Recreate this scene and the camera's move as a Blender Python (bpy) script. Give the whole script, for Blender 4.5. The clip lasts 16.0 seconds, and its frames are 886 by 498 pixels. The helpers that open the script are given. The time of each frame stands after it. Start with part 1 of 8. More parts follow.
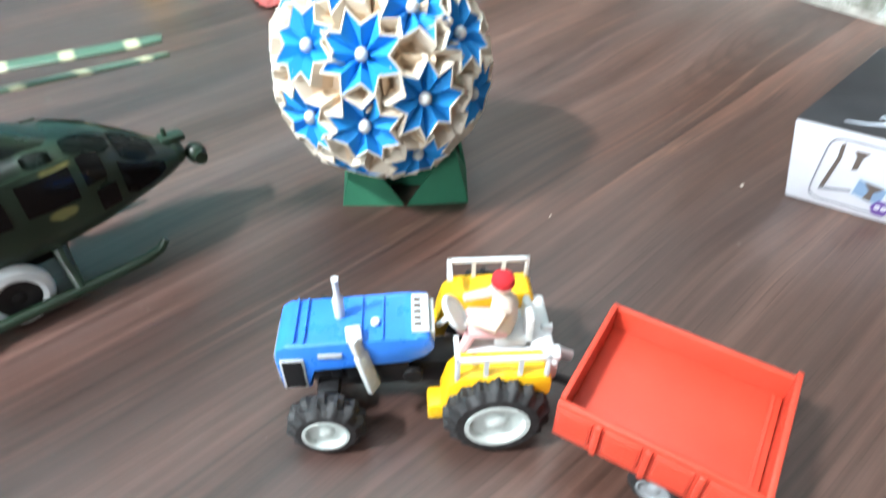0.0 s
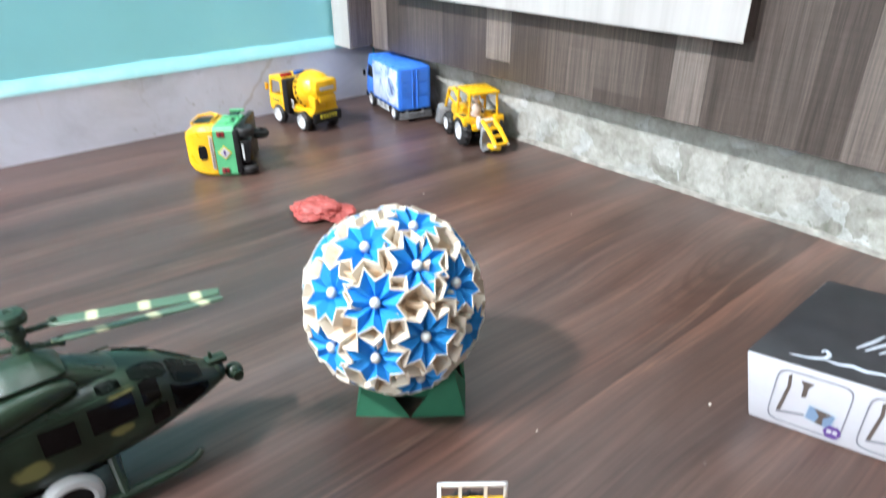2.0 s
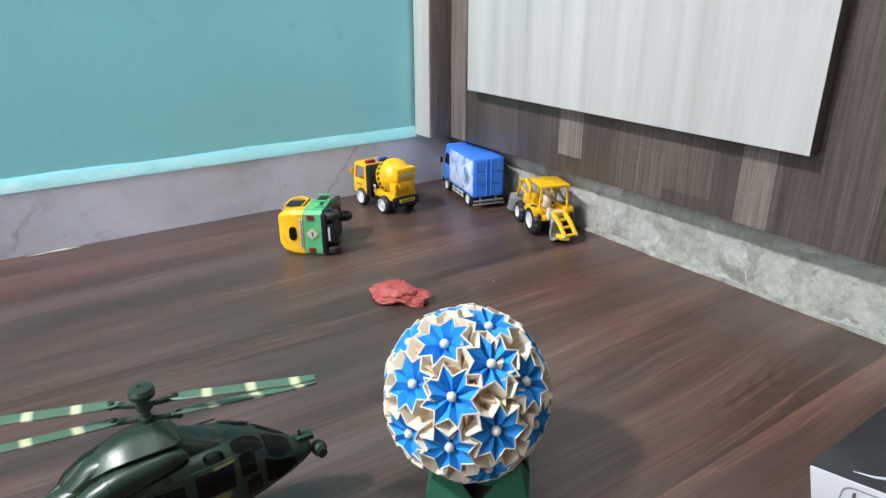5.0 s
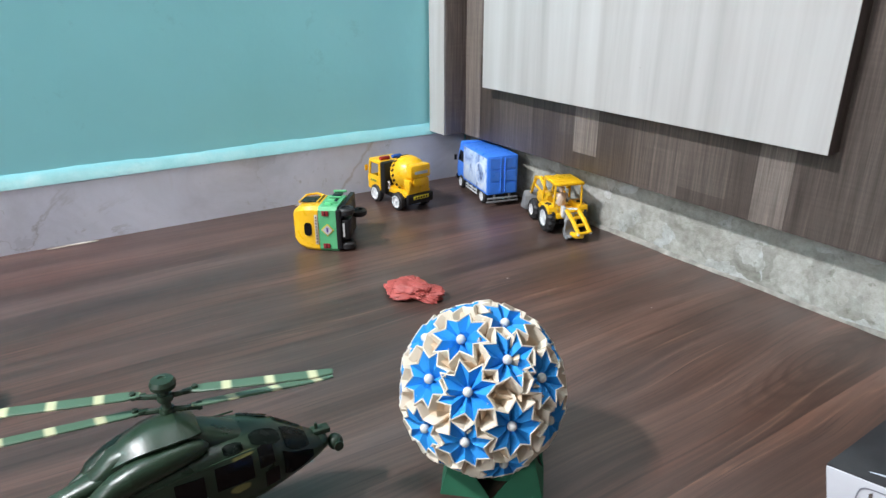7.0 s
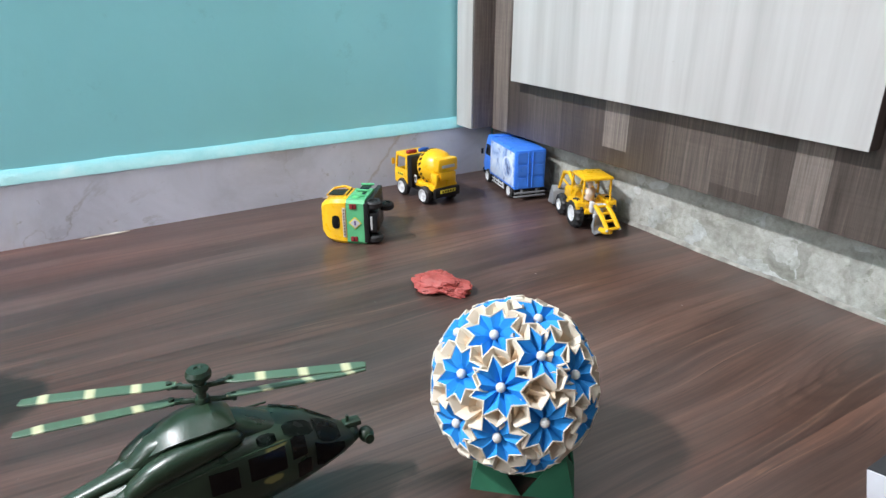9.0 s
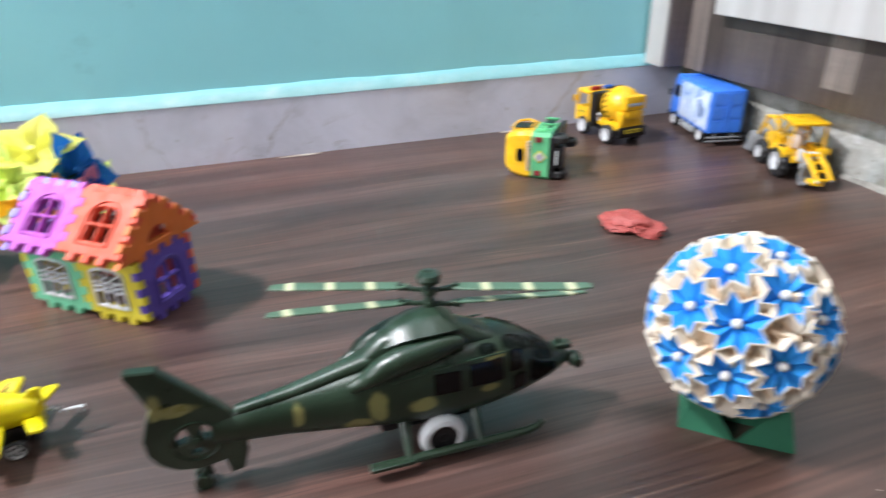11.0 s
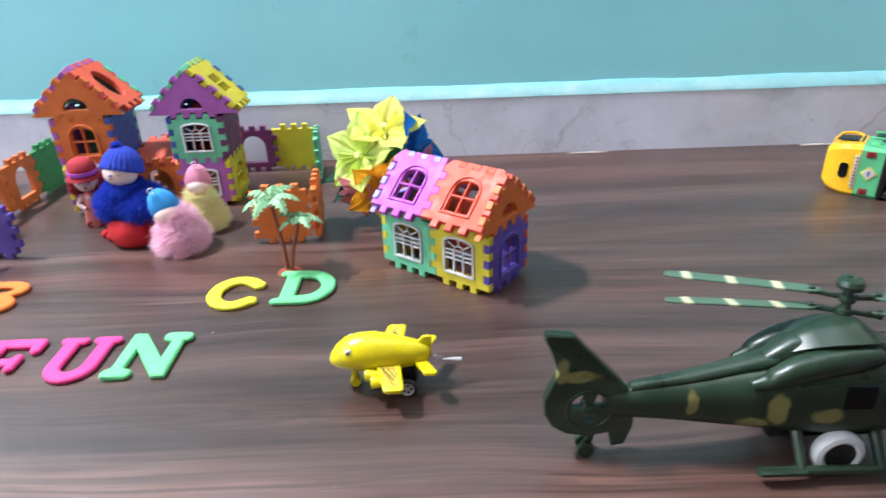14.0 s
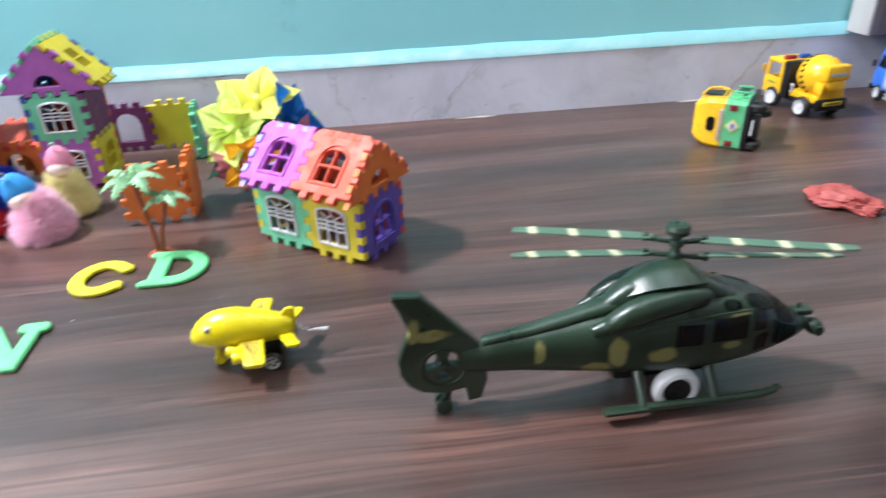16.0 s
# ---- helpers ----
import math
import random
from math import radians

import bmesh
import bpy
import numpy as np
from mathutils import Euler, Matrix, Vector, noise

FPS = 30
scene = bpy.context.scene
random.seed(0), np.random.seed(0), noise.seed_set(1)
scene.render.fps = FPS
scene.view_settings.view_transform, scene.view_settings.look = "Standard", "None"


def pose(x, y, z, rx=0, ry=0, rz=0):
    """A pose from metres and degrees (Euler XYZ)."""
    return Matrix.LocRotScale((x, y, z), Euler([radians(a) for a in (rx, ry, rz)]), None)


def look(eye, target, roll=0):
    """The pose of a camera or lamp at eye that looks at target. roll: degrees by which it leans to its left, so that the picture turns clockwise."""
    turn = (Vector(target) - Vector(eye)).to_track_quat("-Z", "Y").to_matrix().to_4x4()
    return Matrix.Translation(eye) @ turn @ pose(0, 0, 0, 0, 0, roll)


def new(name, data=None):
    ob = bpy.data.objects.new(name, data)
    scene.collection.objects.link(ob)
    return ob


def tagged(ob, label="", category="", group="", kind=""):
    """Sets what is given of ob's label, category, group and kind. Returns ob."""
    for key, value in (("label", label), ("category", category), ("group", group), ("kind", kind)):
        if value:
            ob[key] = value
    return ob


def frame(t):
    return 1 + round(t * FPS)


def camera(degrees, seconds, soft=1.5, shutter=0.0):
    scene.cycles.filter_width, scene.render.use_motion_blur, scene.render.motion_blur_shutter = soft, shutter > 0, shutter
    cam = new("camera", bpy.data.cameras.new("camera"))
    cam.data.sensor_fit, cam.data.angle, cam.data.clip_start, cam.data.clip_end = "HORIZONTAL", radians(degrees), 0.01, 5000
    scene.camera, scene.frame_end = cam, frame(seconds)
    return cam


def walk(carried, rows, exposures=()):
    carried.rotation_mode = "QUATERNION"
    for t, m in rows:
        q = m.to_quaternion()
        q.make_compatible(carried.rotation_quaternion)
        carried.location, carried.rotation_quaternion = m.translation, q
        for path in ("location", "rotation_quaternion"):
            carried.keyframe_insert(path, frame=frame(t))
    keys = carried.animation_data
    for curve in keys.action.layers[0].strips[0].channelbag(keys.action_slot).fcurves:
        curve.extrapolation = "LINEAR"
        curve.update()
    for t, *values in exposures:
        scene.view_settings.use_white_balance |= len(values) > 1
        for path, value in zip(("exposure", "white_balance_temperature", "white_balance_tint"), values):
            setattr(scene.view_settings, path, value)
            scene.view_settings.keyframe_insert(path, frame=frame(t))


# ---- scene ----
import itertools

from mathutils import geometry

# The camera and its path: time, eye, target, roll.
cam = camera(69.0, 16.0, soft=1.4, shutter=0.8)
PATH = [
    (0, (0.025, 0.08, 0.212), (1.038, 1.174, -1.121), 0.1),
    (0.5, (0.024, 0.075, 0.231), (1.117, 1.219, -0.992), 1.2),
    (1, (0.019, 0.071, 0.244), (1.149, 1.276, -0.884), 1.4),
    (1.5, (0.018, 0.062, 0.255), (1.142, 1.337, -0.799), 0.3),
    (2, (0.017, 0.051, 0.274), (1.16, 1.401, -0.659), -0.3),
    (2.5, (0.014, 0.044, 0.288), (1.141, 1.469, -0.549), -1.0),
    (3, (0.009, 0.04, 0.3), (1.082, 1.541, -0.471), -1.4),
    (3.5, (0.001, 0.042, 0.308), (1.058, 1.583, -0.404), -0.0),
    (4, (-0.002, 0.039, 0.307), (1.047, 1.574, -0.429), -0.1),
    (6.5, (-0.009, 0.034, 0.309), (1.019, 1.582, -0.432), 0.1),
    (7, (-0.01, 0.035, 0.308), (1.002, 1.59, -0.439), -0.0),
    (7.5, (-0.013, 0.037, 0.308), (0.981, 1.607, -0.434), 0.0),
    (8, (-0.014, 0.039, 0.308), (0.963, 1.615, -0.443), -0.0),
    (10.5, (-0.034, 0.05, 0.298), (0.721, 1.7, -0.543), -1.2),
    (11, (-0.066, 0.062, 0.288), (0.481, 1.761, -0.614), -1.0),
    (11.5, (-0.094, 0.066, 0.286), (0.318, 1.806, -0.609), -1.3),
    (12, (-0.119, 0.068, 0.286), (0.189, 1.839, -0.59), -1.4),
    (12.5, (-0.141, 0.069, 0.289), (0.083, 1.866, -0.561), -1.2),
    (13, (-0.159, 0.071, 0.286), (-0.012, 1.872, -0.572), -1.6),
    (13.5, (-0.178, 0.067, 0.286), (-0.116, 1.876, -0.565), -2.0),
    (14, (-0.195, 0.069, 0.283), (-0.199, 1.868, -0.59), -2.0),
    (14.5, (-0.208, 0.063, 0.279), (-0.251, 1.847, -0.623), -1.3),
    (15, (-0.2, 0.068, 0.27), (-0.209, 1.821, -0.693), -1.7),
    (15.5, (-0.176, 0.065, 0.27), (-0.079, 1.814, -0.696), -1.9),
    (16, (-0.147, 0.064, 0.277), (0.058, 1.809, -0.679), -2.3),
]
walk(cam, [(t, look(eye, target, roll)) for t, eye, target, roll in PATH], [(0, 0.22, 6400, 3), (1, 0.14, 6450, 7), (2.5, -0.05, 6450, 7), (3.5, -0.36, 6500, 7), (6.5, -0.57, 6550, 7), (8, -0.57, 6550, 7), (11, -0.32, 6550, 11), (12, -0.32, 6520, 11), (13, -0.33, 6350, 11), (15, -0.36, 6250, 11), (16, -0.24, 6300, 11)])

# The room's light: a short tube lamp on the teal wall, an unseen window in the west wall and an added ceiling fill for
# the far corner.
world = bpy.data.worlds.new("world")
scene.world = world
world.use_nodes = True
world.node_tree.nodes["Background"].inputs[0].default_value = (0.75, 0.85, 1.0, 1)
world.node_tree.nodes["Background"].inputs[1].default_value = 0.05


def area_lamp(name, eye, target, sx, sy, watts, colour):
    data = bpy.data.lights.new(name, "AREA")
    data.shape, data.size, data.size_y, data.energy, data.color = "RECTANGLE", sx, sy, watts, colour
    ob = new(name, data)
    ob.matrix_world = look(eye, target)
    return ob


area_lamp("wall_lamp_light", (-1.55, 0.82, 2.2), (0.0, 0.35, 0.0), 0.5, 0.14, 212, (0.95, 0.935, 1.0))
area_lamp("ceiling_fill_light", (0.2, 0.5, 2.75), (0.2, 0.5, 0.0), 0.9, 0.9, 14, (0.92, 0.925, 1.0))
area_lamp("window_light", (-2.595, -0.4, 1.4), (0.3, 0.5, 0.1), 1.0, 0.95, 50, (0.92, 0.925, 1.0))


# ---- materials ----
class Nodes:
    """A small builder for node materials."""

    def __init__(self, name):
        self.mat = bpy.data.materials.new(name)
        self.mat.use_nodes = True
        self.tree = self.mat.node_tree
        self.bsdf = self.tree.nodes["Principled BSDF"]

    def put(self, kind, **inputs):
        n = self.tree.nodes.new(kind)
        for k, v in inputs.items():
            key = k.replace("_", " ")
            self.feed(n.inputs[key] if key in n.inputs else n.inputs[int(k[1:])], v)
        return n

    def feed(self, socket, v):
        if isinstance(v, bpy.types.NodeSocket):
            self.tree.links.new(v, socket)
        else:
            socket.default_value = v

    def place(self, scale, origin="Object", turn=0.0):
        if origin == "World":
            src = self.put("ShaderNodeNewGeometry").outputs["Position"]
        else:
            src = self.put("ShaderNodeTexCoord").outputs[origin]
        m = self.put("ShaderNodeMapping", Vector=src, Scale=scale)
        m.inputs["Rotation"].default_value = (0, 0, turn)
        return m.outputs[0]

    def noise(self, vector, scale, detail=4.0, rough=0.55, distort=0.0):
        n = self.put("ShaderNodeTexNoise", Vector=vector, Scale=scale, Detail=detail, Roughness=rough, Distortion=distort)
        return n.outputs["Fac"]

    def ramp(self, fac, *stops):
        r = self.put("ShaderNodeValToRGB", Fac=fac)
        e = r.color_ramp.elements
        e[1].position, e[0].position = stops[-1][0], stops[0][0]
        e[0].color, e[1].color = (*stops[0][1], 1), (*stops[-1][1], 1)
        for p, c in stops[1:-1]:
            e.new(p).color = (*c, 1)
        return r.outputs[0]

    def mix(self, fac, a, b, blend="MIX"):
        m = self.tree.nodes.new("ShaderNodeMix")
        m.data_type, m.blend_type = "RGBA", blend
        self.feed(m.inputs[0], fac)
        self.feed(m.inputs[6], (*a, 1) if isinstance(a, tuple) and len(a) == 3 else a)
        self.feed(m.inputs[7], (*b, 1) if isinstance(b, tuple) and len(b) == 3 else b)
        return m.outputs[2]

    def math(self, op, a, b=0.0):
        m = self.tree.nodes.new("ShaderNodeMath")
        m.operation = op
        self.feed(m.inputs[0], a)
        self.feed(m.inputs[1], b)
        return m.outputs[0]

    def bump(self, height, strength, distance):
        b = self.put("ShaderNodeBump", Height=height, Strength=strength, Distance=distance)
        self.tree.links.new(b.outputs[0], self.bsdf.inputs["Normal"])

    def done(self, colour=None, rough=None, metal=None, **more):
        for key, v in (("Base Color", colour), ("Roughness", rough), ("Metallic", metal)):
            if v is not None:
                self.feed(self.bsdf.inputs[key], (*v, 1) if isinstance(v, tuple) and len(v) == 3 else v)
        for k, v in more.items():
            self.feed(self.bsdf.inputs[k.replace("_", " ")], v)
        return self.mat


def plastic(name, c, rough=0.35, vary=0.12, grain=500.0, relief=0.15):
    """Moulded plastic: slight uneven tone, scuffs in the gloss and a fine skin."""
    n = Nodes(name)
    v = n.place((1, 1, 1))
    big = n.noise(v, 45.0, 3.0)
    dark = tuple(x * (1 - vary) for x in c)
    light = tuple(min(1.0, x * (1 + vary * 0.6)) for x in c)
    col = n.ramp(big, (0.3, dark), (0.7, light))
    fine = n.noise(v, grain, 2.0)
    gloss = n.ramp(n.noise(v, 120.0, 4.0), (0.35, (rough * 0.8,) * 3), (0.75, (min(1, rough * 1.35),) * 3))
    n.bump(fine, relief, 0.0004)
    return n.done(col, gloss)


def paper(name, c, vary=0.1, rough=0.75, thin=0.0):
    """Paper, card or felt; thin paper lets some light through."""
    n = Nodes(name)
    v = n.place((1, 1, 1))
    col = n.ramp(n.noise(v, 70.0, 5.0), (0.3, tuple(x * (1 - vary) for x in c)), (0.7, tuple(min(1, x * (1 + vary * 0.5)) for x in c)))
    n.bump(n.noise(v, 900.0, 3.0), 0.2, 0.0003)
    if thin:
        glow = n.put("ShaderNodeBsdfTranslucent", Color=col)
        both = n.put("ShaderNodeMixShader", Fac=thin)
        n.tree.links.new(n.bsdf.outputs[0], both.inputs[1])
        n.tree.links.new(glow.outputs[0], both.inputs[2])
        n.tree.links.new(both.outputs[0], n.tree.nodes["Material Output"].inputs[0])
    return n.done(col, rough)


def floor_wood():
    n = Nodes("dark wood laminate")
    p = n.place((1, 1, 1), "World")
    sway = n.put("ShaderNodeTexNoise", Vector=n.place((1.1, 2.2, 1), "World"), Scale=2.0, Detail=2.0)
    warp = n.put("ShaderNodeVectorMath", p0=sway.outputs["Color"], p1=(0.5, 0.5, 0.5))
    warp.operation = "SUBTRACT"
    gain = n.put("ShaderNodeVectorMath", p0=warp.outputs[0], p1=(0.0, 0.06, 0.0))
    gain.operation = "MULTIPLY"
    q = n.put("ShaderNodeVectorMath", p0=p, p1=gain.outputs[0]).outputs[0]

    def stretch(sx, sy):
        return n.put("ShaderNodeMapping", Vector=q, Scale=(sx, sy, 1)).outputs[0]

    broad = n.noise(stretch(0.8, 7.0), 1.6, 4.0, 0.6)
    mid = n.noise(stretch(0.7, 10.0), 2.0, 7.0, 0.6, 0.3)
    fine = n.noise(stretch(3.0, 150.0), 2.0, 4.0, 0.6)
    wave = n.put("ShaderNodeTexWave", Vector=stretch(1.5, 14.0), Scale=1.5, Distortion=5.0, Detail=3.0)
    wave.inputs["Detail Scale"].default_value = 1.2
    wave.bands_direction = "Y"
    base = n.ramp(mid, (0.3, (0.035, 0.0228, 0.0194)), (0.44, (0.059, 0.039, 0.0335)), (0.56, (0.085, 0.0565, 0.0485)), (0.7, (0.13, 0.0895, 0.077)))
    red = n.ramp(broad, (0.38, (0.74, 0.78, 0.84)), (0.52, (1.0, 0.96, 0.94)), (0.66, (1.32, 1.08, 0.97)))
    col = n.mix(1.0, base, red, "MULTIPLY")
    col = n.mix(n.math("MULTIPLY", n.ramp(wave.outputs["Fac"], (0.5, (0, 0, 0)), (1.0, (1, 1, 1))), 0.18), col, (0.036, 0.022, 0.018))
    streak = n.ramp(fine, (0.34, (0.66, 0.65, 0.64)), (0.66, (1.24, 1.22, 1.21)))
    growth = n.noise(stretch(1.1, 58.0), 2.0, 5.0, 0.6, 0.2)
    col = n.mix(0.5, col, n.ramp(growth, (0.34, (0.68, 0.66, 0.65)), (0.5, (1, 1, 1)), (0.66, (1.22, 1.2, 1.18))), "MULTIPLY")
    col = n.mix(0.85, col, streak, "MULTIPLY")
    pores = n.ramp(n.noise(stretch(5.0, 330.0), 2.0, 3.0, 0.6), (0.3, (0.55, 0.52, 0.5)), (0.42, (1, 1, 1)))
    col = n.mix(1.0, col, pores, "MULTIPLY")
    ring = n.put("ShaderNodeTexWave", Vector=stretch(0.6, 9.0), Scale=3.2, Distortion=7.0, Detail=2.0)
    ring.inputs["Detail Scale"].default_value = 0.7
    ring.bands_direction = "Y"
    line = n.ramp(ring.outputs["Fac"], (0.0, (1, 1, 1)), (0.16, (0, 0, 0)))
    col = n.mix(n.math("MULTIPLY", n.math("MULTIPLY", line, n.ramp(broad, (0.45, (0, 0, 0)), (0.6, (1, 1, 1)))), 0.55), col, (0.026, 0.016, 0.0125))
    # A few thin pale veins.
    vein = n.ramp(n.math("ABSOLUTE", n.math("SUBTRACT", n.noise(stretch(0.45, 13.0), 2.0, 3.0, 0.5, 0.2), 0.5)), (0.0, (1, 1, 1)), (0.007, (0.4, 0.4, 0.4)), (0.02, (0, 0, 0)))
    vein = n.math("MULTIPLY", vein, n.ramp(n.noise(stretch(1.4, 5.0), 2.0, 2.0), (0.5, (0, 0, 0)), (0.62, (1, 1, 1))))
    col = n.mix(n.math("MULTIPLY", n.math("MULTIPLY", vein, n.ramp(fine, (0.4, (0.3,) * 3), (0.6, (1, 1, 1)))), 0.6), col, (0.185, 0.12, 0.088))
    # Cathedral figure: nested arches lying along the board.
    sx = n.put("ShaderNodeSeparateXYZ", Vector=q)
    for cx, cy, wide, slim in ((0.545, 0.257, 0.033, 9.0), (-0.42, 0.41, 0.017, 6.0), (-0.62, 0.335, 0.03, 7.0)):
        dy = n.math("DIVIDE", n.math("SUBTRACT", sx.outputs["Y"], cy), wide)
        dy = n.math("ADD", dy, n.math("MULTIPLY", n.math("SUBTRACT", mid, 0.5), 1.2))
        dx = n.math("MULTIPLY", n.math("SUBTRACT", sx.outputs["X"], cx), slim)
        arch = n.math("SQRT", n.math("ADD", n.math("MULTIPLY", dy, dy), n.math("MULTIPLY", dx, dx)))
        band = n.math("SINE", n.math("MULTIPLY", n.math("ADD", arch, n.math("MULTIPLY", fine, 0.12)), 24.0))
        gate = n.ramp(n.math("MULTIPLY", arch, 0.5), (0.3, (1, 1, 1)), (0.8, (0, 0, 0)))
        line = n.math("MULTIPLY", n.ramp(band, (0.0, (0, 0, 0)), (0.9, (1, 1, 1))), gate)
        col = n.mix(n.math("MULTIPLY", line, 0.45), col, (0.028, 0.015, 0.011))
    # The straight edge of a board, paler along its rim, with a plainer board to its south.
    seam = n.put("ShaderNodeSeparateXYZ", Vector=p)
    past = n.ramp(seam.outputs["X"], (0.24, (0, 0, 0)), (0.32, (1, 1, 1)))
    rim = n.ramp(n.math("MULTIPLY", n.math("SUBTRACT", seam.outputs["Y"], 0.2015), 20.0), (0.0, (0, 0, 0)), (0.52, (0.75,) * 3), (0.595, (1, 1, 1)), (0.605, (0, 0, 0)))
    col = n.mix(n.math("MULTIPLY", n.math("MULTIPLY", rim, past), 0.95), col, n.mix(1.0, col, (1.75, 1.6, 1.48), "MULTIPLY"))
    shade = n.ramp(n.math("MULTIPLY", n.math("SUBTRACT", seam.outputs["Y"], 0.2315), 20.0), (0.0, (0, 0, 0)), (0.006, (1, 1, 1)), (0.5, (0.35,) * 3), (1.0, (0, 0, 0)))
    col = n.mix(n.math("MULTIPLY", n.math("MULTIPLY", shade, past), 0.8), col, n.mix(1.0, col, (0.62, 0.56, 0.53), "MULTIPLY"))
    # The floor's colour is brighter and warmer towards the east.
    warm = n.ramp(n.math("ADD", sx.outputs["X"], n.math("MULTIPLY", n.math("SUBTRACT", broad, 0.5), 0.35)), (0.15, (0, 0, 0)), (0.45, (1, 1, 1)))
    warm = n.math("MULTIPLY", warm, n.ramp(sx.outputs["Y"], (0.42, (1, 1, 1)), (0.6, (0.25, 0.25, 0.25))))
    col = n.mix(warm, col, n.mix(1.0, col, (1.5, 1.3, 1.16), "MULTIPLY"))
    # A red board along the south, with shade on the near floor painted in.
    south = n.ramp(n.math("ADD", sx.outputs["Y"], n.math("MULTIPLY", sx.outputs["X"], -0.01)), (0.318, (1, 1, 1)), (0.324, (0, 0, 0)))
    south = n.math("MULTIPLY", south, n.ramp(sx.outputs["X"], (0.25, (1, 1, 1)), (0.6, (0, 0, 0))))
    col = n.mix(south, col, n.mix(1.0, col, (0.84, 0.77, 0.73), "MULTIPLY"))
    west = n.ramp(n.math("ADD", sx.outputs["X"], n.math("MULTIPLY", n.math("SUBTRACT", broad, 0.5), 0.3)), (0.0, (1, 1, 1)), (0.01, (1, 1, 1)), (0.15, (0, 0, 0)))
    col = n.mix(west, col, n.mix(1.0, col, (1.1, 0.93, 0.9), "MULTIPLY"))
    speck = n.ramp(n.noise(n.place((1, 1, 1), "World"), 170.0, 1.0), (0.80, (0, 0, 0)), (0.82, (1, 1, 1)))
    col = n.mix(n.math("MULTIPLY", speck, 0.1), col, (0.4, 0.38, 0.36))
    dust = n.noise(n.place((1, 1, 1), "World"), 9.0, 6.0, 0.7)
    rough = n.ramp(n.math("ADD", n.math("MULTIPLY", dust, 0.6), n.math("MULTIPLY", fine, 0.4)), (0.35, (0.3,) * 3), (0.7, (0.46,) * 3))
    n.bump(fine, 0.04, 0.0003)
    return n.done(col, rough, IOR=1.62)


def teal_paint():
    n = Nodes("teal wall paint")
    p = n.place((1, 1, 1), "World")
    big = n.noise(p, 3.0, 5.0, 0.6)
    roll = n.noise(p, 60.0, 4.0)
    col = n.ramp(big, (0.3, (0.285, 0.69, 0.74)), (0.7, (0.32, 0.755, 0.815)))
    marks = n.ramp(n.noise(p, 14.0, 8.0, 0.75), (0.6, (1, 1, 1)), (0.72, (0.84, 0.86, 0.86)))
    col = n.mix(1.0, col, marks, "MULTIPLY")
    n.bump(n.math("ADD", roll, n.math("MULTIPLY", n.noise(p, 12.0, 3.0), 1.5)), 0.2, 0.002)
    return n.done(col, 0.42)


def edge_paint():
    n = Nodes("pale teal paint edge")
    p = n.place((1, 1, 1), "World")
    col = n.ramp(n.noise(p, 25.0, 6.0, 0.7), (0.3, (0.31, 0.64, 0.66)), (0.5, (0.39, 0.71, 0.73)), (0.72, (0.54, 0.78, 0.79)))
    # The brushed upper margin thins out into the wall's own paint.
    z = n.put("ShaderNodeSeparateXYZ", Vector=p).outputs["Z"]
    brush = n.math("MULTIPLY", n.math("SUBTRACT", n.noise(n.place((1, 1, 3), "World"), 22.0, 5.0, 0.65), 0.5), 0.02)
    worn = n.ramp(n.math("MULTIPLY", n.math("SUBTRACT", n.math("ADD", z, brush), 0.0895), 70.0), (0.0, (0, 0, 0)), (0.6, (1, 1, 1)))
    fade = n.ramp(n.put("ShaderNodeSeparateXYZ", Vector=p).outputs["X"], (0.05, (0, 0, 0)), (0.5, (1, 1, 1)))
    fade = n.math("MULTIPLY", fade, n.ramp(n.noise(p, 16.0, 5.0, 0.7), (0.35, (0.35,) * 3), (0.6, (0.95,) * 3)))
    col = n.mix(n.math("MAXIMUM", worn, fade), col, (0.31, 0.725, 0.78))
    n.bump(n.noise(p, 80.0, 5.0), 0.6, 0.002)
    return n.done(col, 0.85)


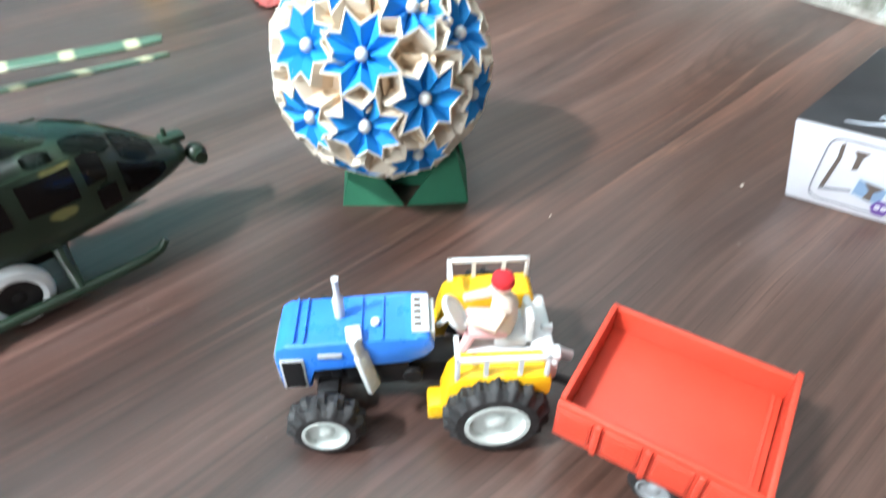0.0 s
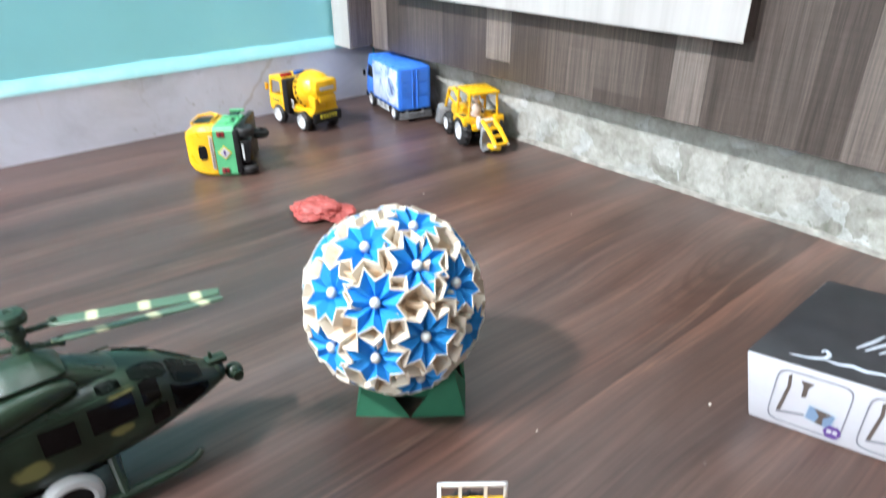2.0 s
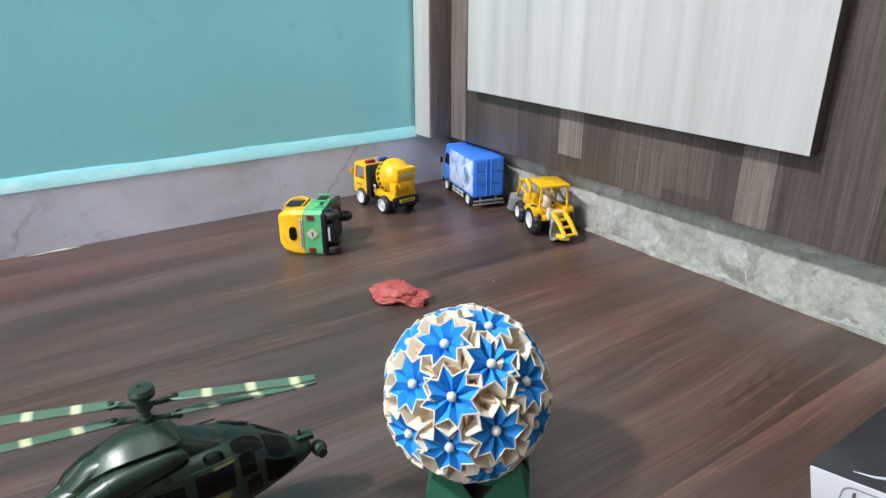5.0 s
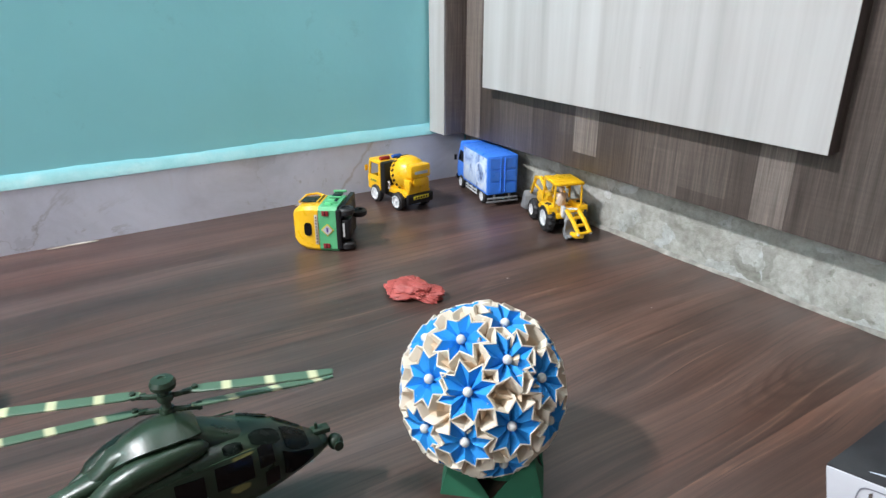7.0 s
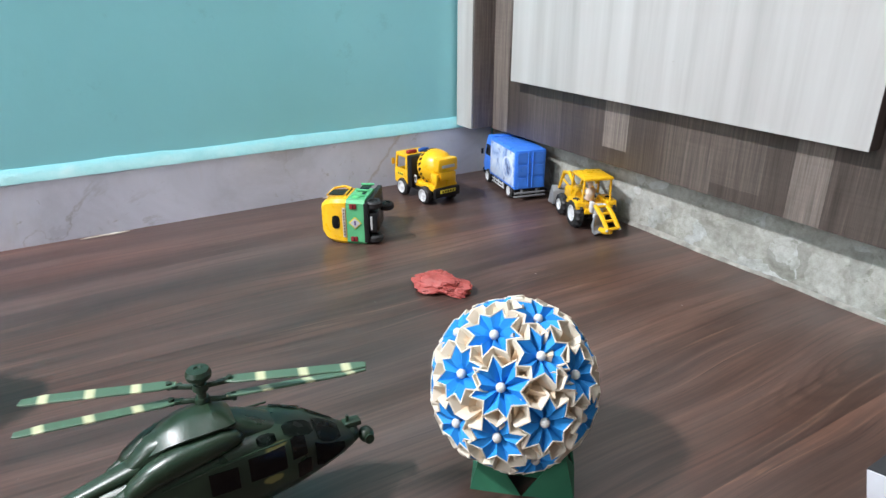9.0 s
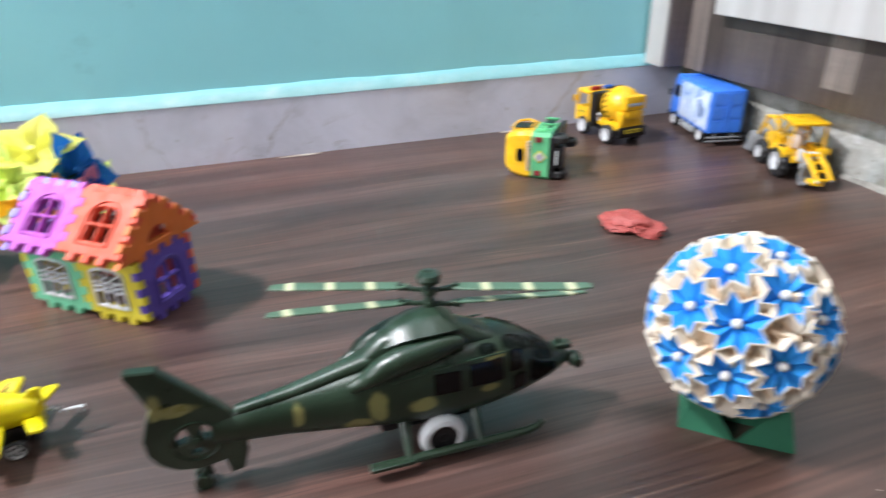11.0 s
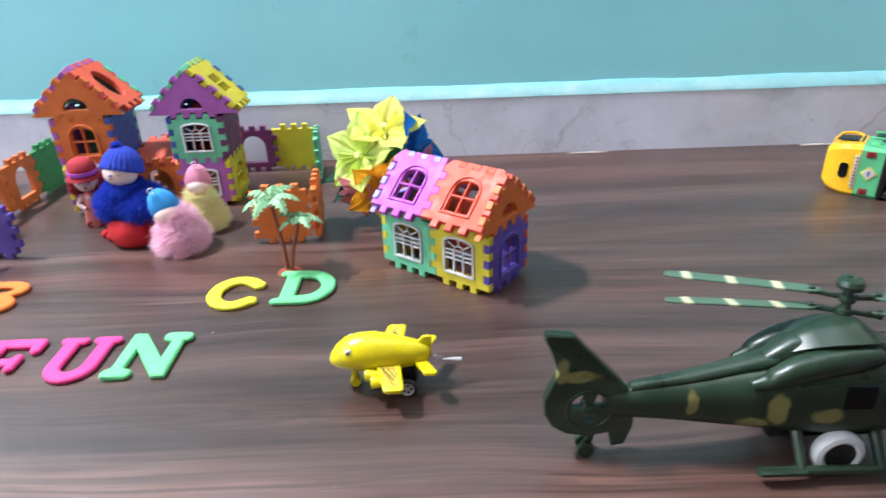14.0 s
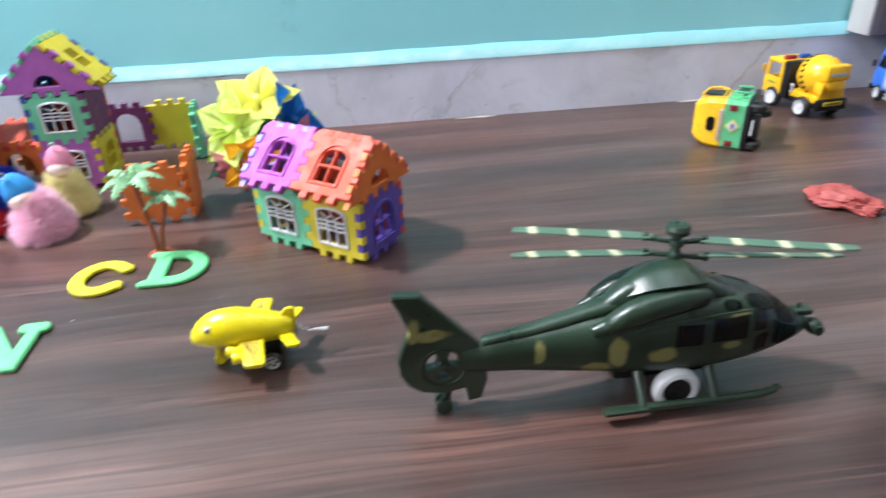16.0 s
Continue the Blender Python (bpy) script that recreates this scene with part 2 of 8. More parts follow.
def marble(name, base, vein, dirt):
    n = Nodes(name)
    p = n.place((1, 1, 1), "World")
    cloud = n.noise(p, 6.0, 8.0, 0.65, 0.6)
    col = n.ramp(cloud, (0.3, tuple(x * 0.78 for x in base)), (0.5, base), (0.72, tuple(min(1, x * 1.15) for x in base)))
    crack = n.noise(n.place((1.0, 1.0, 1.3), "World"), 3.2, 9.0, 0.58, 0.5)
    line = n.ramp(n.math("ABSOLUTE", n.math("SUBTRACT", crack, 0.5)), (0.0, (1, 1, 1)), (0.006, (0, 0, 0)))
    gate = n.ramp(n.noise(p, 4.0, 3.0), (0.42, (0, 0, 0)), (0.56, (1, 1, 1)))
    col = n.mix(n.math("MULTIPLY", n.math("MULTIPLY", line, gate), 0.4), col, vein)
    spots = n.ramp(n.noise(p, 48.0, 6.0, 0.72, 0.4), (0.62, (0, 0, 0)), (0.7, (1, 1, 1)))
    spots = n.math("MULTIPLY", spots, n.ramp(n.noise(p, 7.0, 3.0), (0.45, (0, 0, 0)), (0.6, (1, 1, 1))))
    col = n.mix(n.math("MULTIPLY", spots, 0.6), col, dirt)
    smear = n.ramp(n.noise(n.place((1, 1, 0.5), "World", 0.3), 15.0, 5.0, 0.65, 0.8), (0.6, (0, 0, 0)), (0.75, (1, 1, 1)))
    col = n.mix(n.math("MULTIPLY", smear, 0.22), col, (0.45, 0.4, 0.33))
    # One old slanting crack, filled brown.
    sep = n.put("ShaderNodeSeparateXYZ", Vector=p)
    off = n.math("SUBTRACT", n.math("SUBTRACT", sep.outputs["X"], 0.388), n.math("MULTIPLY", sep.outputs["Z"], 0.8))
    off = n.math("ADD", off, n.math("MULTIPLY", n.math("SUBTRACT", n.noise(p, 60.0, 5.0, 0.7), 0.5), 0.02))
    old = n.ramp(n.math("ABSOLUTE", off), (0.0, (1, 1, 1)), (0.0035, (0, 0, 0)))
    col = n.mix(n.math("MULTIPLY", old, 0.45), col, (0.3, 0.23, 0.17))
    n.bump(n.noise(p, 150.0, 4.0), 0.15, 0.001)
    return n.done(col, n.ramp(cloud, (0.3, (0.25,) * 3), (0.7, (0.42,) * 3)))


def worn_stone():
    """Cream skirting stone with chips, stains and pale patches."""
    n = Nodes("worn cream stone")
    p = n.place((1, 1, 1), "World")
    patch = n.noise(p, 17.0, 7.0, 0.68, 0.7)
    jitter = n.put("ShaderNodeTexNoise", Vector=p, Scale=24.0, Detail=4.0)
    bent = n.put("ShaderNodeVectorMath", p0=jitter.outputs["Color"], p1=(0.05, 0.05, 0.05))
    bent.operation = "MULTIPLY"
    where = n.put("ShaderNodeVectorMath", p0=p, p1=bent.outputs[0]).outputs[0]
    cells = n.put("ShaderNodeTexVoronoi", Vector=where, Scale=34.0)
    chip = n.put("ShaderNodeSeparateXYZ", Vector=cells.outputs["Color"])
    col = n.ramp(chip.outputs["X"], (0.0, (0.13, 0.14, 0.115)), (0.2, (0.27, 0.275, 0.24)), (0.55, (0.35, 0.35, 0.315)), (0.8, (0.43, 0.44, 0.41)), (0.92, (0.5, 0.55, 0.58)), (1.0, (0.72, 0.76, 0.79)))
    col = n.mix(0.62, col, n.ramp(patch, (0.3, (0.16, 0.165, 0.135)), (0.45, (0.34, 0.34, 0.31)), (0.66, (0.5, 0.51, 0.48))))
    flaw = n.noise(p, 7.5, 8.0, 0.62, 0.9)
    crack = n.ramp(n.math("ABSOLUTE", n.math("SUBTRACT", flaw, 0.5)), (0.0, (1, 1, 1)), (0.012, (0, 0, 0)))
    col = n.mix(n.math("MULTIPLY", crack, 0.4), col, (0.26, 0.27, 0.22))
    pits = n.ramp(n.noise(p, 75.0, 5.0, 0.65, 0.3), (0.62, (0, 0, 0)), (0.68, (1, 1, 1)))
    col = n.mix(n.math("MULTIPLY", pits, 0.65), col, (0.16, 0.17, 0.13))
    grit = n.noise(p, 120.0, 4.0, 0.7)
    col = n.mix(0.6, col, n.ramp(grit, (0.35, (0.68, 0.66, 0.62)), (0.65, (1.15, 1.15, 1.15))), "MULTIPLY")
    stain = n.ramp(n.noise(p, 9.0, 6.0, 0.65), (0.56, (0, 0, 0)), (0.7, (0.5, 0.5, 0.5)))
    col = n.mix(stain, col, (0.15, 0.155, 0.12))
    n.bump(n.math("ADD", grit, n.math("MULTIPLY", patch, 2.0)), 0.5, 0.002)
    return n.done(col, 0.5)


def cabinet_laminate():
    """Dark laminate printed with upright strips of differing tone."""
    n = Nodes("dark strip laminate")
    sep = n.put("ShaderNodeSeparateXYZ", Vector=n.place((1, 1, 1), "World"))
    y, z = sep.outputs["Y"], sep.outputs["Z"]
    strip = n.math("FLOOR", n.math("MULTIPLY", n.math("ADD", y, n.math("MULTIPLY", n.math("SINE", n.math("MULTIPLY", y, 47.0)), 0.011)), 23.0))
    shift = n.put("ShaderNodeTexWhiteNoise")
    shift.noise_dimensions = "1D"
    n.feed(shift.inputs["W"], n.math("ADD", strip, 0.37))
    block = n.math("FLOOR", n.math("ADD", n.math("MULTIPLY", z, 3.4), n.math("MULTIPLY", shift.outputs["Value"], 3.0)))
    tone = n.put("ShaderNodeTexWhiteNoise")
    tone.noise_dimensions = "1D"
    n.feed(tone.inputs["W"], n.math("ADD", n.math("MULTIPLY", strip, 7.31), n.math("MULTIPLY", block, 3.77)))
    col = n.ramp(tone.outputs["Value"], (0.0, (0.068, 0.053, 0.046)), (0.4, (0.098, 0.079, 0.069)), (0.72, (0.138, 0.113, 0.1)), (0.86, (0.21, 0.178, 0.157)), (1.0, (0.3, 0.265, 0.24)))
    grain = n.noise(n.place((60, 60, 2.2), "World"), 2.0, 6.0, 0.65, 0.5)
    cross = n.noise(n.place((9, 9, 190), "World"), 2.0, 4.0, 0.6)
    col = n.mix(0.85, col, n.ramp(grain, (0.3, (0.6, 0.6, 0.6)), (0.7, (1.3, 1.3, 1.3))), "MULTIPLY")
    col = n.mix(0.4, col, n.ramp(cross, (0.35, (0.8, 0.8, 0.8)), (0.65, (1.15, 1.15, 1.15))), "MULTIPLY")
    fibre = n.noise(n.place((330, 330, 7), "World"), 2.0, 4.0, 0.65, 0.3)
    col = n.mix(0.75, col, n.ramp(fibre, (0.34, (0.62, 0.61, 0.6)), (0.5, (1, 1, 1)), (0.66, (1.42, 1.4, 1.36))), "MULTIPLY")
    n.bump(n.math("ADD", grain, fibre), 0.25, 0.0006)
    return n.done(col, 0.48)


def pale_laminate():
    n = Nodes("pale woodgrain laminate")
    grain = n.noise(n.place((16, 16, 0.7), "World"), 2.0, 6.0, 0.6, 0.3)
    col = n.ramp(grain, (0.28, (0.4, 0.39, 0.375)), (0.5, (0.505, 0.495, 0.48)), (0.75, (0.585, 0.58, 0.565)))
    chips = n.ramp(n.noise(n.place((1, 1, 2), "World"), 38.0, 4.0, 0.6), (0.73, (1, 1, 1)), (0.76, (0.62, 0.55, 0.48)))
    col = n.mix(1.0, col, chips, "MULTIPLY")
    n.bump(grain, 0.15, 0.0006)
    return n.done(col, 0.45)


def camouflage():
    n = Nodes("green camouflage plastic")
    v = n.place((1, 1, 1))
    base = n.ramp(n.noise(v, 28.0, 2.0), (0.4, (0.0105, 0.0245, 0.0135)), (0.6, (0.016, 0.034, 0.0185)))
    grey = n.ramp(n.noise(n.place((1, 1.4, 1.2)), 17.0, 1.0, 0.5, 0.6), (0.56, (0, 0, 0)), (0.6, (1, 1, 1)))
    col = n.mix(n.math("MULTIPLY", grey, 0.6), base, (0.032, 0.054, 0.036))
    # Sand patches at set places along the body, with ragged edges.
    sep = n.put("ShaderNodeSeparateXYZ", Vector=n.place((1, 1, 1), "World"))
    rag = n.math("MULTIPLY", n.math("SUBTRACT", n.noise(n.place((1, 1, 1), "World"), 95.0, 2.0), 0.5), 1.1)
    near = None
    for cx, cz, rx, rz in ((-0.121, 0.0575, 0.013, 0.0045), (-0.131, 0.062, 0.004, 0.009), (-0.0585, 0.0425, 0.0036, 0.008), (-0.0145, 0.0425, 0.006, 0.0125), (-0.025, 0.031, 0.01, 0.0055), (0.0115, 0.0405, 0.009, 0.006), (0.052, 0.0435, 0.007, 0.0028), (0.056, 0.0625, 0.007, 0.0026)):
        dx = n.math("DIVIDE", n.math("SUBTRACT", sep.outputs["X"], cx), rx)
        dz = n.math("DIVIDE", n.math("SUBTRACT", sep.outputs["Z"], cz), rz)
        d = n.math("SQRT", n.math("ADD", n.math("MULTIPLY", dx, dx), n.math("MULTIPLY", dz, dz)))
        near = d if near is None else n.math("MINIMUM", near, d)
    sand = n.ramp(n.math("ADD", near, rag), (0.7, (1, 1, 1)), (1.05, (0, 0, 0)))
    col = n.mix(n.math("MULTIPLY", sand, 0.9), col, (0.2, 0.19, 0.065))
    n.bump(n.noise(v, 400.0, 2.0), 0.12, 0.0004)
    return n.done(col, n.ramp(n.noise(v, 60.0, 4.0), (0.3, (0.26,) * 3), (0.7, (0.4,) * 3)))


def striped_blade():
    """Green rotor blade with pale bands across it; the blade lies along its own X."""
    n = Nodes("banded rotor plastic")
    x = n.put("ShaderNodeSeparateXYZ", Vector=n.place((1, 1, 1))).outputs["X"]
    y = n.put("ShaderNodeSeparateXYZ", Vector=n.place((1, 1, 1))).outputs["Y"]
    u = n.math("FRACT", n.math("ADD", n.math("MULTIPLY", x, 41.0), n.math("ADD", n.math("MULTIPLY", y, 10.0), 0.37)))
    band = n.ramp(u, (0.0, (0.7, 0.7, 0.7)), (0.05, (1, 1, 1)), (0.15, (1, 1, 1)), (0.24, (0, 0, 0)), (0.94, (0, 0, 0)), (1.0, (0.7, 0.7, 0.7)))
    col = n.mix(band, (0.07, 0.13, 0.082), (0.5, 0.5, 0.31))
    return n.done(col, 0.35)


def fur(name, a, b):
    n = Nodes(name)
    r = n.put("ShaderNodeNewGeometry").outputs["Random Per Island"]
    col = n.ramp(r, (0.0, a), (1.0, b))
    glow = n.put("ShaderNodeBsdfTranslucent", Color=col)
    both = n.put("ShaderNodeMixShader", Fac=0.4)
    n.tree.links.new(n.bsdf.outputs[0], both.inputs[1])
    n.tree.links.new(glow.outputs[0], both.inputs[2])
    n.tree.links.new(both.outputs[0], n.tree.nodes["Material Output"].inputs[0])
    return n.done(col, 0.9)


def knit(name, c):
    n = Nodes(name)
    v = n.place((1, 1, 1))
    w = n.put("ShaderNodeTexWave", Vector=v, Scale=260.0, Distortion=3.0, Detail=2.0)
    w.bands_direction = "X"
    col = n.ramp(w.outputs["Fac"], (0.2, tuple(x * 0.8 for x in c)), (0.8, c))
    n.bump(w.outputs["Fac"], 0.5, 0.001)
    return n.done(col, 0.9)


def picture_print():
    """A blurred grey-blue picture on the truck's side."""
    n = Nodes("grey-blue picture print")
    v = n.place((1, 1, 1))
    big = n.noise(v, 40.0, 3.0, 0.5, 0.8)
    col = n.ramp(big, (0.3, (0.1, 0.18, 0.42)), (0.42, (0.3, 0.42, 0.68)), (0.55, (0.52, 0.62, 0.8)), (0.75, (0.7, 0.75, 0.84)))
    # A pale round bowl heaped with dark grains, and dark marks beside it.
    sep = n.put("ShaderNodeSeparateXYZ", Vector=v)
    dx = n.math("DIVIDE", n.math("SUBTRACT", sep.outputs["X"], -0.04), 0.019)
    dz = n.math("DIVIDE", n.math("SUBTRACT", sep.outputs["Z"], 0.044), 0.017)
    d = n.math("SQRT", n.math("ADD", n.math("MULTIPLY", dx, dx), n.math("MULTIPLY", dz, dz)))
    col = n.mix(n.ramp(n.math("MULTIPLY", d, 0.5), (0.42, (0, 0, 0)), (0.455, (1, 1, 1)), (0.5, (1, 1, 1)), (0.53, (0, 0, 0))), col, (0.66, 0.72, 0.83))
    heap = n.math("MULTIPLY", n.ramp(d, (0.5, (1, 1, 1)), (0.75, (0, 0, 0))), n.ramp(n.noise(v, 260.0, 2.0), (0.45, (0, 0, 0)), (0.55, (1, 1, 1))))
    col = n.mix(n.math("MULTIPLY", heap, 0.8), col, (0.05, 0.08, 0.2))
    col = n.mix(n.ramp(n.noise(v, 130.0, 3.0), (0.6, (0, 0, 0)), (0.68, (0.6, 0.6, 0.6))), col, (0.06, 0.1, 0.24))
    return n.done(col, 0.4)


def clear_glass():
    n = Nodes("clear glass")
    return n.done((0.95, 0.97, 0.97), 0.02, Transmission_Weight=1.0, IOR=1.45)


M = {
    "pane": clear_glass(),
    "picture": picture_print(),
    "floor": floor_wood(), "teal": teal_paint(), "edge": edge_paint(),
    "marble": marble("grey skirting marble", (0.665, 0.69, 0.795), (0.2, 0.18, 0.15), (0.22, 0.21, 0.18)),
    "marble_brown": worn_stone(), "cement": paper("grey cement", (0.3, 0.29, 0.26), 0.45, 0.9),
    "laminate": cabinet_laminate(), "pale": pale_laminate(),
    "camo": camouflage(), "blade": striped_blade(),
    "tan": paper("tan wall paint", (0.18, 0.15, 0.125), 0.06, 0.8),
    "plaster": paper("off-white plaster", (0.72, 0.72, 0.7), 0.05, 0.8),
    "dkgreen": plastic("dark green plastic", (0.015, 0.033, 0.018), 0.36),
    "black": plastic("black plastic", (0.012, 0.012, 0.013), 0.35, 0.2),
    "glassblack": plastic("black window film", (0.004, 0.0045, 0.005), 0.22, 0.2), "smoke": plastic("smoked green-black window film", (0.012, 0.02, 0.016), 0.25, 0.2),
    "rubber": plastic("black rubber", (0.017, 0.017, 0.018), 0.6, 0.25, 300.0, 0.4),
    "white": plastic("white plastic", (0.58, 0.59, 0.6), 0.35, 0.06),
    "silver": plastic("silver plastic", (0.5, 0.52, 0.52), 0.28, 0.1),
    "grey": plastic("grey plastic", (0.22, 0.23, 0.24), 0.4),
    "rim": plastic("pale grey-green hub plastic", (0.52, 0.57, 0.55), 0.32, 0.08),
    "blue": plastic("bright blue plastic", (0.035, 0.19, 0.7), 0.32),
    "truckblue": plastic("cobalt blue plastic", (0.05, 0.22, 0.82), 0.34),
    "yellow": plastic("warm yellow plastic", (0.82, 0.46, 0.012), 0.32),
    "lemon": plastic("lemon yellow plastic", (0.66, 0.545, 0.004), 0.3),
    "red": plastic("tomato red plastic", (0.5, 0.05, 0.026), 0.42, 0.08),
    "darkred": plastic("dark red plastic", (0.22, 0.015, 0.02), 0.4),
    "beacon_red": plastic("red lens plastic", (0.3, 0.02, 0.02), 0.2), "beacon_blue": plastic("blue lens plastic", (0.03, 0.1, 0.4), 0.2),
    "mint": plastic("mint green plastic", (0.1, 0.46, 0.17), 0.35), "rickgreen": plastic("rickshaw green plastic", (0.1, 0.42, 0.19), 0.35),
    "p_green": plastic("jade green panel plastic", (0.14, 0.5, 0.29), 0.6), "p_yellow": plastic("mustard panel plastic", (0.6, 0.5, 0.03), 0.6),
    "p_purple": plastic("violet panel plastic", (0.095, 0.06, 0.35), 0.6), "p_magenta": plastic("magenta panel plastic", (0.36, 0.1, 0.38), 0.6),
    "p_pink": plastic("orchid panel plastic", (0.42, 0.075, 0.44), 0.6), "p_coral": plastic("coral panel plastic", (0.64, 0.085, 0.04), 0.6),
    "p_orange": plastic("orange panel plastic", (0.62, 0.15, 0.025), 0.6), "p_plum": plastic("plum panel plastic", (0.14, 0.025, 0.11), 0.6),
    "p_blue": plastic("blue panel plastic", (0.04, 0.09, 0.34), 0.6), "p_dkgreen": plastic("deep green panel plastic", (0.04, 0.25, 0.09), 0.6),
    "p_lilac": plastic("lilac panel plastic", (0.32, 0.27, 0.72), 0.6), "p_brown": plastic("shaded orange panel plastic", (0.55, 0.14, 0.03), 0.6),
    "l_pink": plastic("hot pink foam", (0.78, 0.045, 0.24), 0.5), "l_green": plastic("pale green foam", (0.15, 0.6, 0.24), 0.5),
    "l_yellow": plastic("yellow foam", (0.72, 0.66, 0.03), 0.5), "l_orange": plastic("orange foam", (0.78, 0.18, 0.02), 0.5),
    "leaf": plastic("pale green leaf plastic", (0.21, 0.4, 0.2), 0.5), "trunk": plastic("red-brown plastic", (0.28, 0.065, 0.035), 0.45),
    "clay": paper("red modelling clay", (0.36, 0.068, 0.058), 0.2, 0.6),
    "pap_blue": paper("sky blue paper", (0.012, 0.25, 0.66)), "pap_cream": paper("cream paper", (0.69, 0.55, 0.4), 0.14), "pap_rim": paper("pale cream paper edge", (0.65, 0.58, 0.48), 0.08),
    "pap_dkgreen": paper("dark green card", (0.014, 0.12, 0.06)), "pap_yellow": paper("yellow paper", (1.0, 0.97, 0.34), 0.05, thin=0.4),
    "pap_lime": paper("lime paper", (0.84, 0.95, 0.36), 0.06, thin=0.4), "pap_orange": paper("amber paper", (0.97, 0.6, 0.05), 0.06, thin=0.4),
    "pap_royal": paper("royal blue paper", (0.03, 0.27, 0.72), thin=0.4), "pap_pink": paper("pink paper", (0.92, 0.45, 0.58), thin=0.4),
    "pap_white": paper("ivory paper", (0.75, 0.68, 0.6), thin=0.4),
    "pearl": plastic("pearl bead", (0.6, 0.6, 0.57), 0.18, 0.05), "metal": plastic("steel wire", (0.55, 0.55, 0.56), 0.3),
    "card_white": paper("white coated card", (0.47, 0.47, 0.505), 0.04, 0.4), "card_black": paper("black coated card", (0.022, 0.023, 0.026), 0.3, 0.35),
    "ink_grey": paper("grey print", (0.2, 0.2, 0.23)), "ink_brown": paper("brown print", (0.09, 0.07, 0.06)), "ink_violet": paper("violet print", (0.09, 0.04, 0.2)),
    "ink_blue": paper("slate blue print", (0.16, 0.24, 0.36)), "ink_pale": paper("pale print", (0.42, 0.46, 0.52)), "chip": paper("cream plaster chip", (0.58, 0.54, 0.48)),
    "skin": plastic("doll vinyl", (0.78, 0.6, 0.53), 0.45), "khaki": plastic("beige figure plastic", (0.6, 0.5, 0.42), 0.5), "rose": plastic("washed pink figure plastic", (0.72, 0.42, 0.42), 0.5),
    "fur_pink": fur("pink fur", (0.95, 0.58, 0.73), (1.0, 0.8, 0.88)), "fur_yellow": fur("yellow fur", (0.93, 0.86, 0.44), (0.99, 0.95, 0.64)),
    "fur_blue": fur("blue fur", (0.015, 0.045, 0.45), (0.03, 0.09, 0.62)),
    "knit_blue": knit("blue knit", (0.02, 0.05, 0.45)), "knit_pink": knit("pink knit", (0.82, 0.3, 0.42)), "knit_sky": knit("sky blue knit", (0.04, 0.32, 0.75)),
    "felt_red": paper("red felt", (0.5, 0.012, 0.02), 0.2, 0.9), "hair_red": paper("dark red felt and hair", (0.34, 0.015, 0.025), 0.25, 0.85), "dress": paper("rose fabric", (0.72, 0.22, 0.2), 0.2, 0.8),
    "lampwhite": plastic("lamp housing", (0.8, 0.8, 0.8), 0.4, 0.04),
}

for key in ("glassblack", "smoke", "black"):
    M[key].node_tree.nodes["Principled BSDF"].inputs["Specular IOR Level"].default_value = 0.25


# ---- geometry helpers ----
def B():
    return bmesh.new()


def smooth(bm, angle=35):
    lim = radians(angle)
    for f in bm.faces:
        f.smooth = True
    for e in bm.edges:
        if len(e.link_faces) != 2 or e.calc_face_angle(0) > lim:
            e.smooth = False


def finish(name, bm, mats, angle=35):
    bmesh.ops.recalc_face_normals(bm, faces=bm.faces)
    smooth(bm, angle)
    me = bpy.data.meshes.new(name)
    bm.to_mesh(me)
    bm.free()
    for m in mats if isinstance(mats, (list, tuple)) else [mats]:
        me.materials.append(M[m])
    return me


def part(name, bm, material, parent, label="", m=None, angle=35):
    """One mesh object under a thing or under a part."""
    me = bm if isinstance(bm, bpy.types.Mesh) else finish(name, bm, material, angle)
    ob = new(name, me)
    ob.parent = parent
    if m is not None:
        ob.matrix_basis = m
    return tagged(ob, label)


def thing(name, m, label, category, group=""):
    ob = new(name)
    ob.empty_display_size = 0.01
    ob.matrix_basis = m
    return tagged(ob, label, category, group)


def solo(name, bm, material, m, label, category, group="", kind="", angle=35):
    """A thing of one mesh."""
    me = bm if isinstance(bm, bpy.types.Mesh) else finish(name, bm, material, angle)
    ob = new(name, me)
    ob.matrix_basis = m
    return tagged(ob, label, category, group, kind)


I4 = Matrix.Identity(4)


def box(bm, c, s, bevel=0.0, m=I4, mi=0, seg=2):
    r = bmesh.ops.create_cube(bm, size=1.0, matrix=m @ Matrix.Translation(c) @ Matrix.Diagonal((*s, 1)))
    faces = list({f for v in r["verts"] for f in v.link_faces})
    for f in faces:
        f.material_index = mi
    if bevel > 0:
        edges = list({e for v in r["verts"] for e in v.link_edges})
        bmesh.ops.bevel(bm, geom=edges, offset=bevel, segments=seg, affect="EDGES", profile=0.5)
    return bm


def lathe(bm, profile, seg=20, m=I4, mi=0, closed=False):
    """Turn a profile of (radius, height) about the local Z axis."""
    rings = []
    for r, z in profile:
        if r < 1e-6:
            rings.append([bm.verts.new(m @ Vector((0, 0, z)))])
        else:
            rings.append([bm.verts.new(m @ Vector((r * math.cos(2 * math.pi * i / seg), r * math.sin(2 * math.pi * i / seg), z))) for i in range(seg)])
    pairs = list(zip(rings, rings[1:])) + ([(rings[-1], rings[0])] if closed else [])
    for a, b in pairs:
        for i in range(seg):
            j = (i + 1) % seg
            vs = [a[i % len(a)], a[j % len(a)], b[j % len(b)], b[i % len(b)]]
            vs = list(dict.fromkeys(vs))
            if len(vs) > 2:
                bm.faces.new(vs).material_index = mi
    return bm


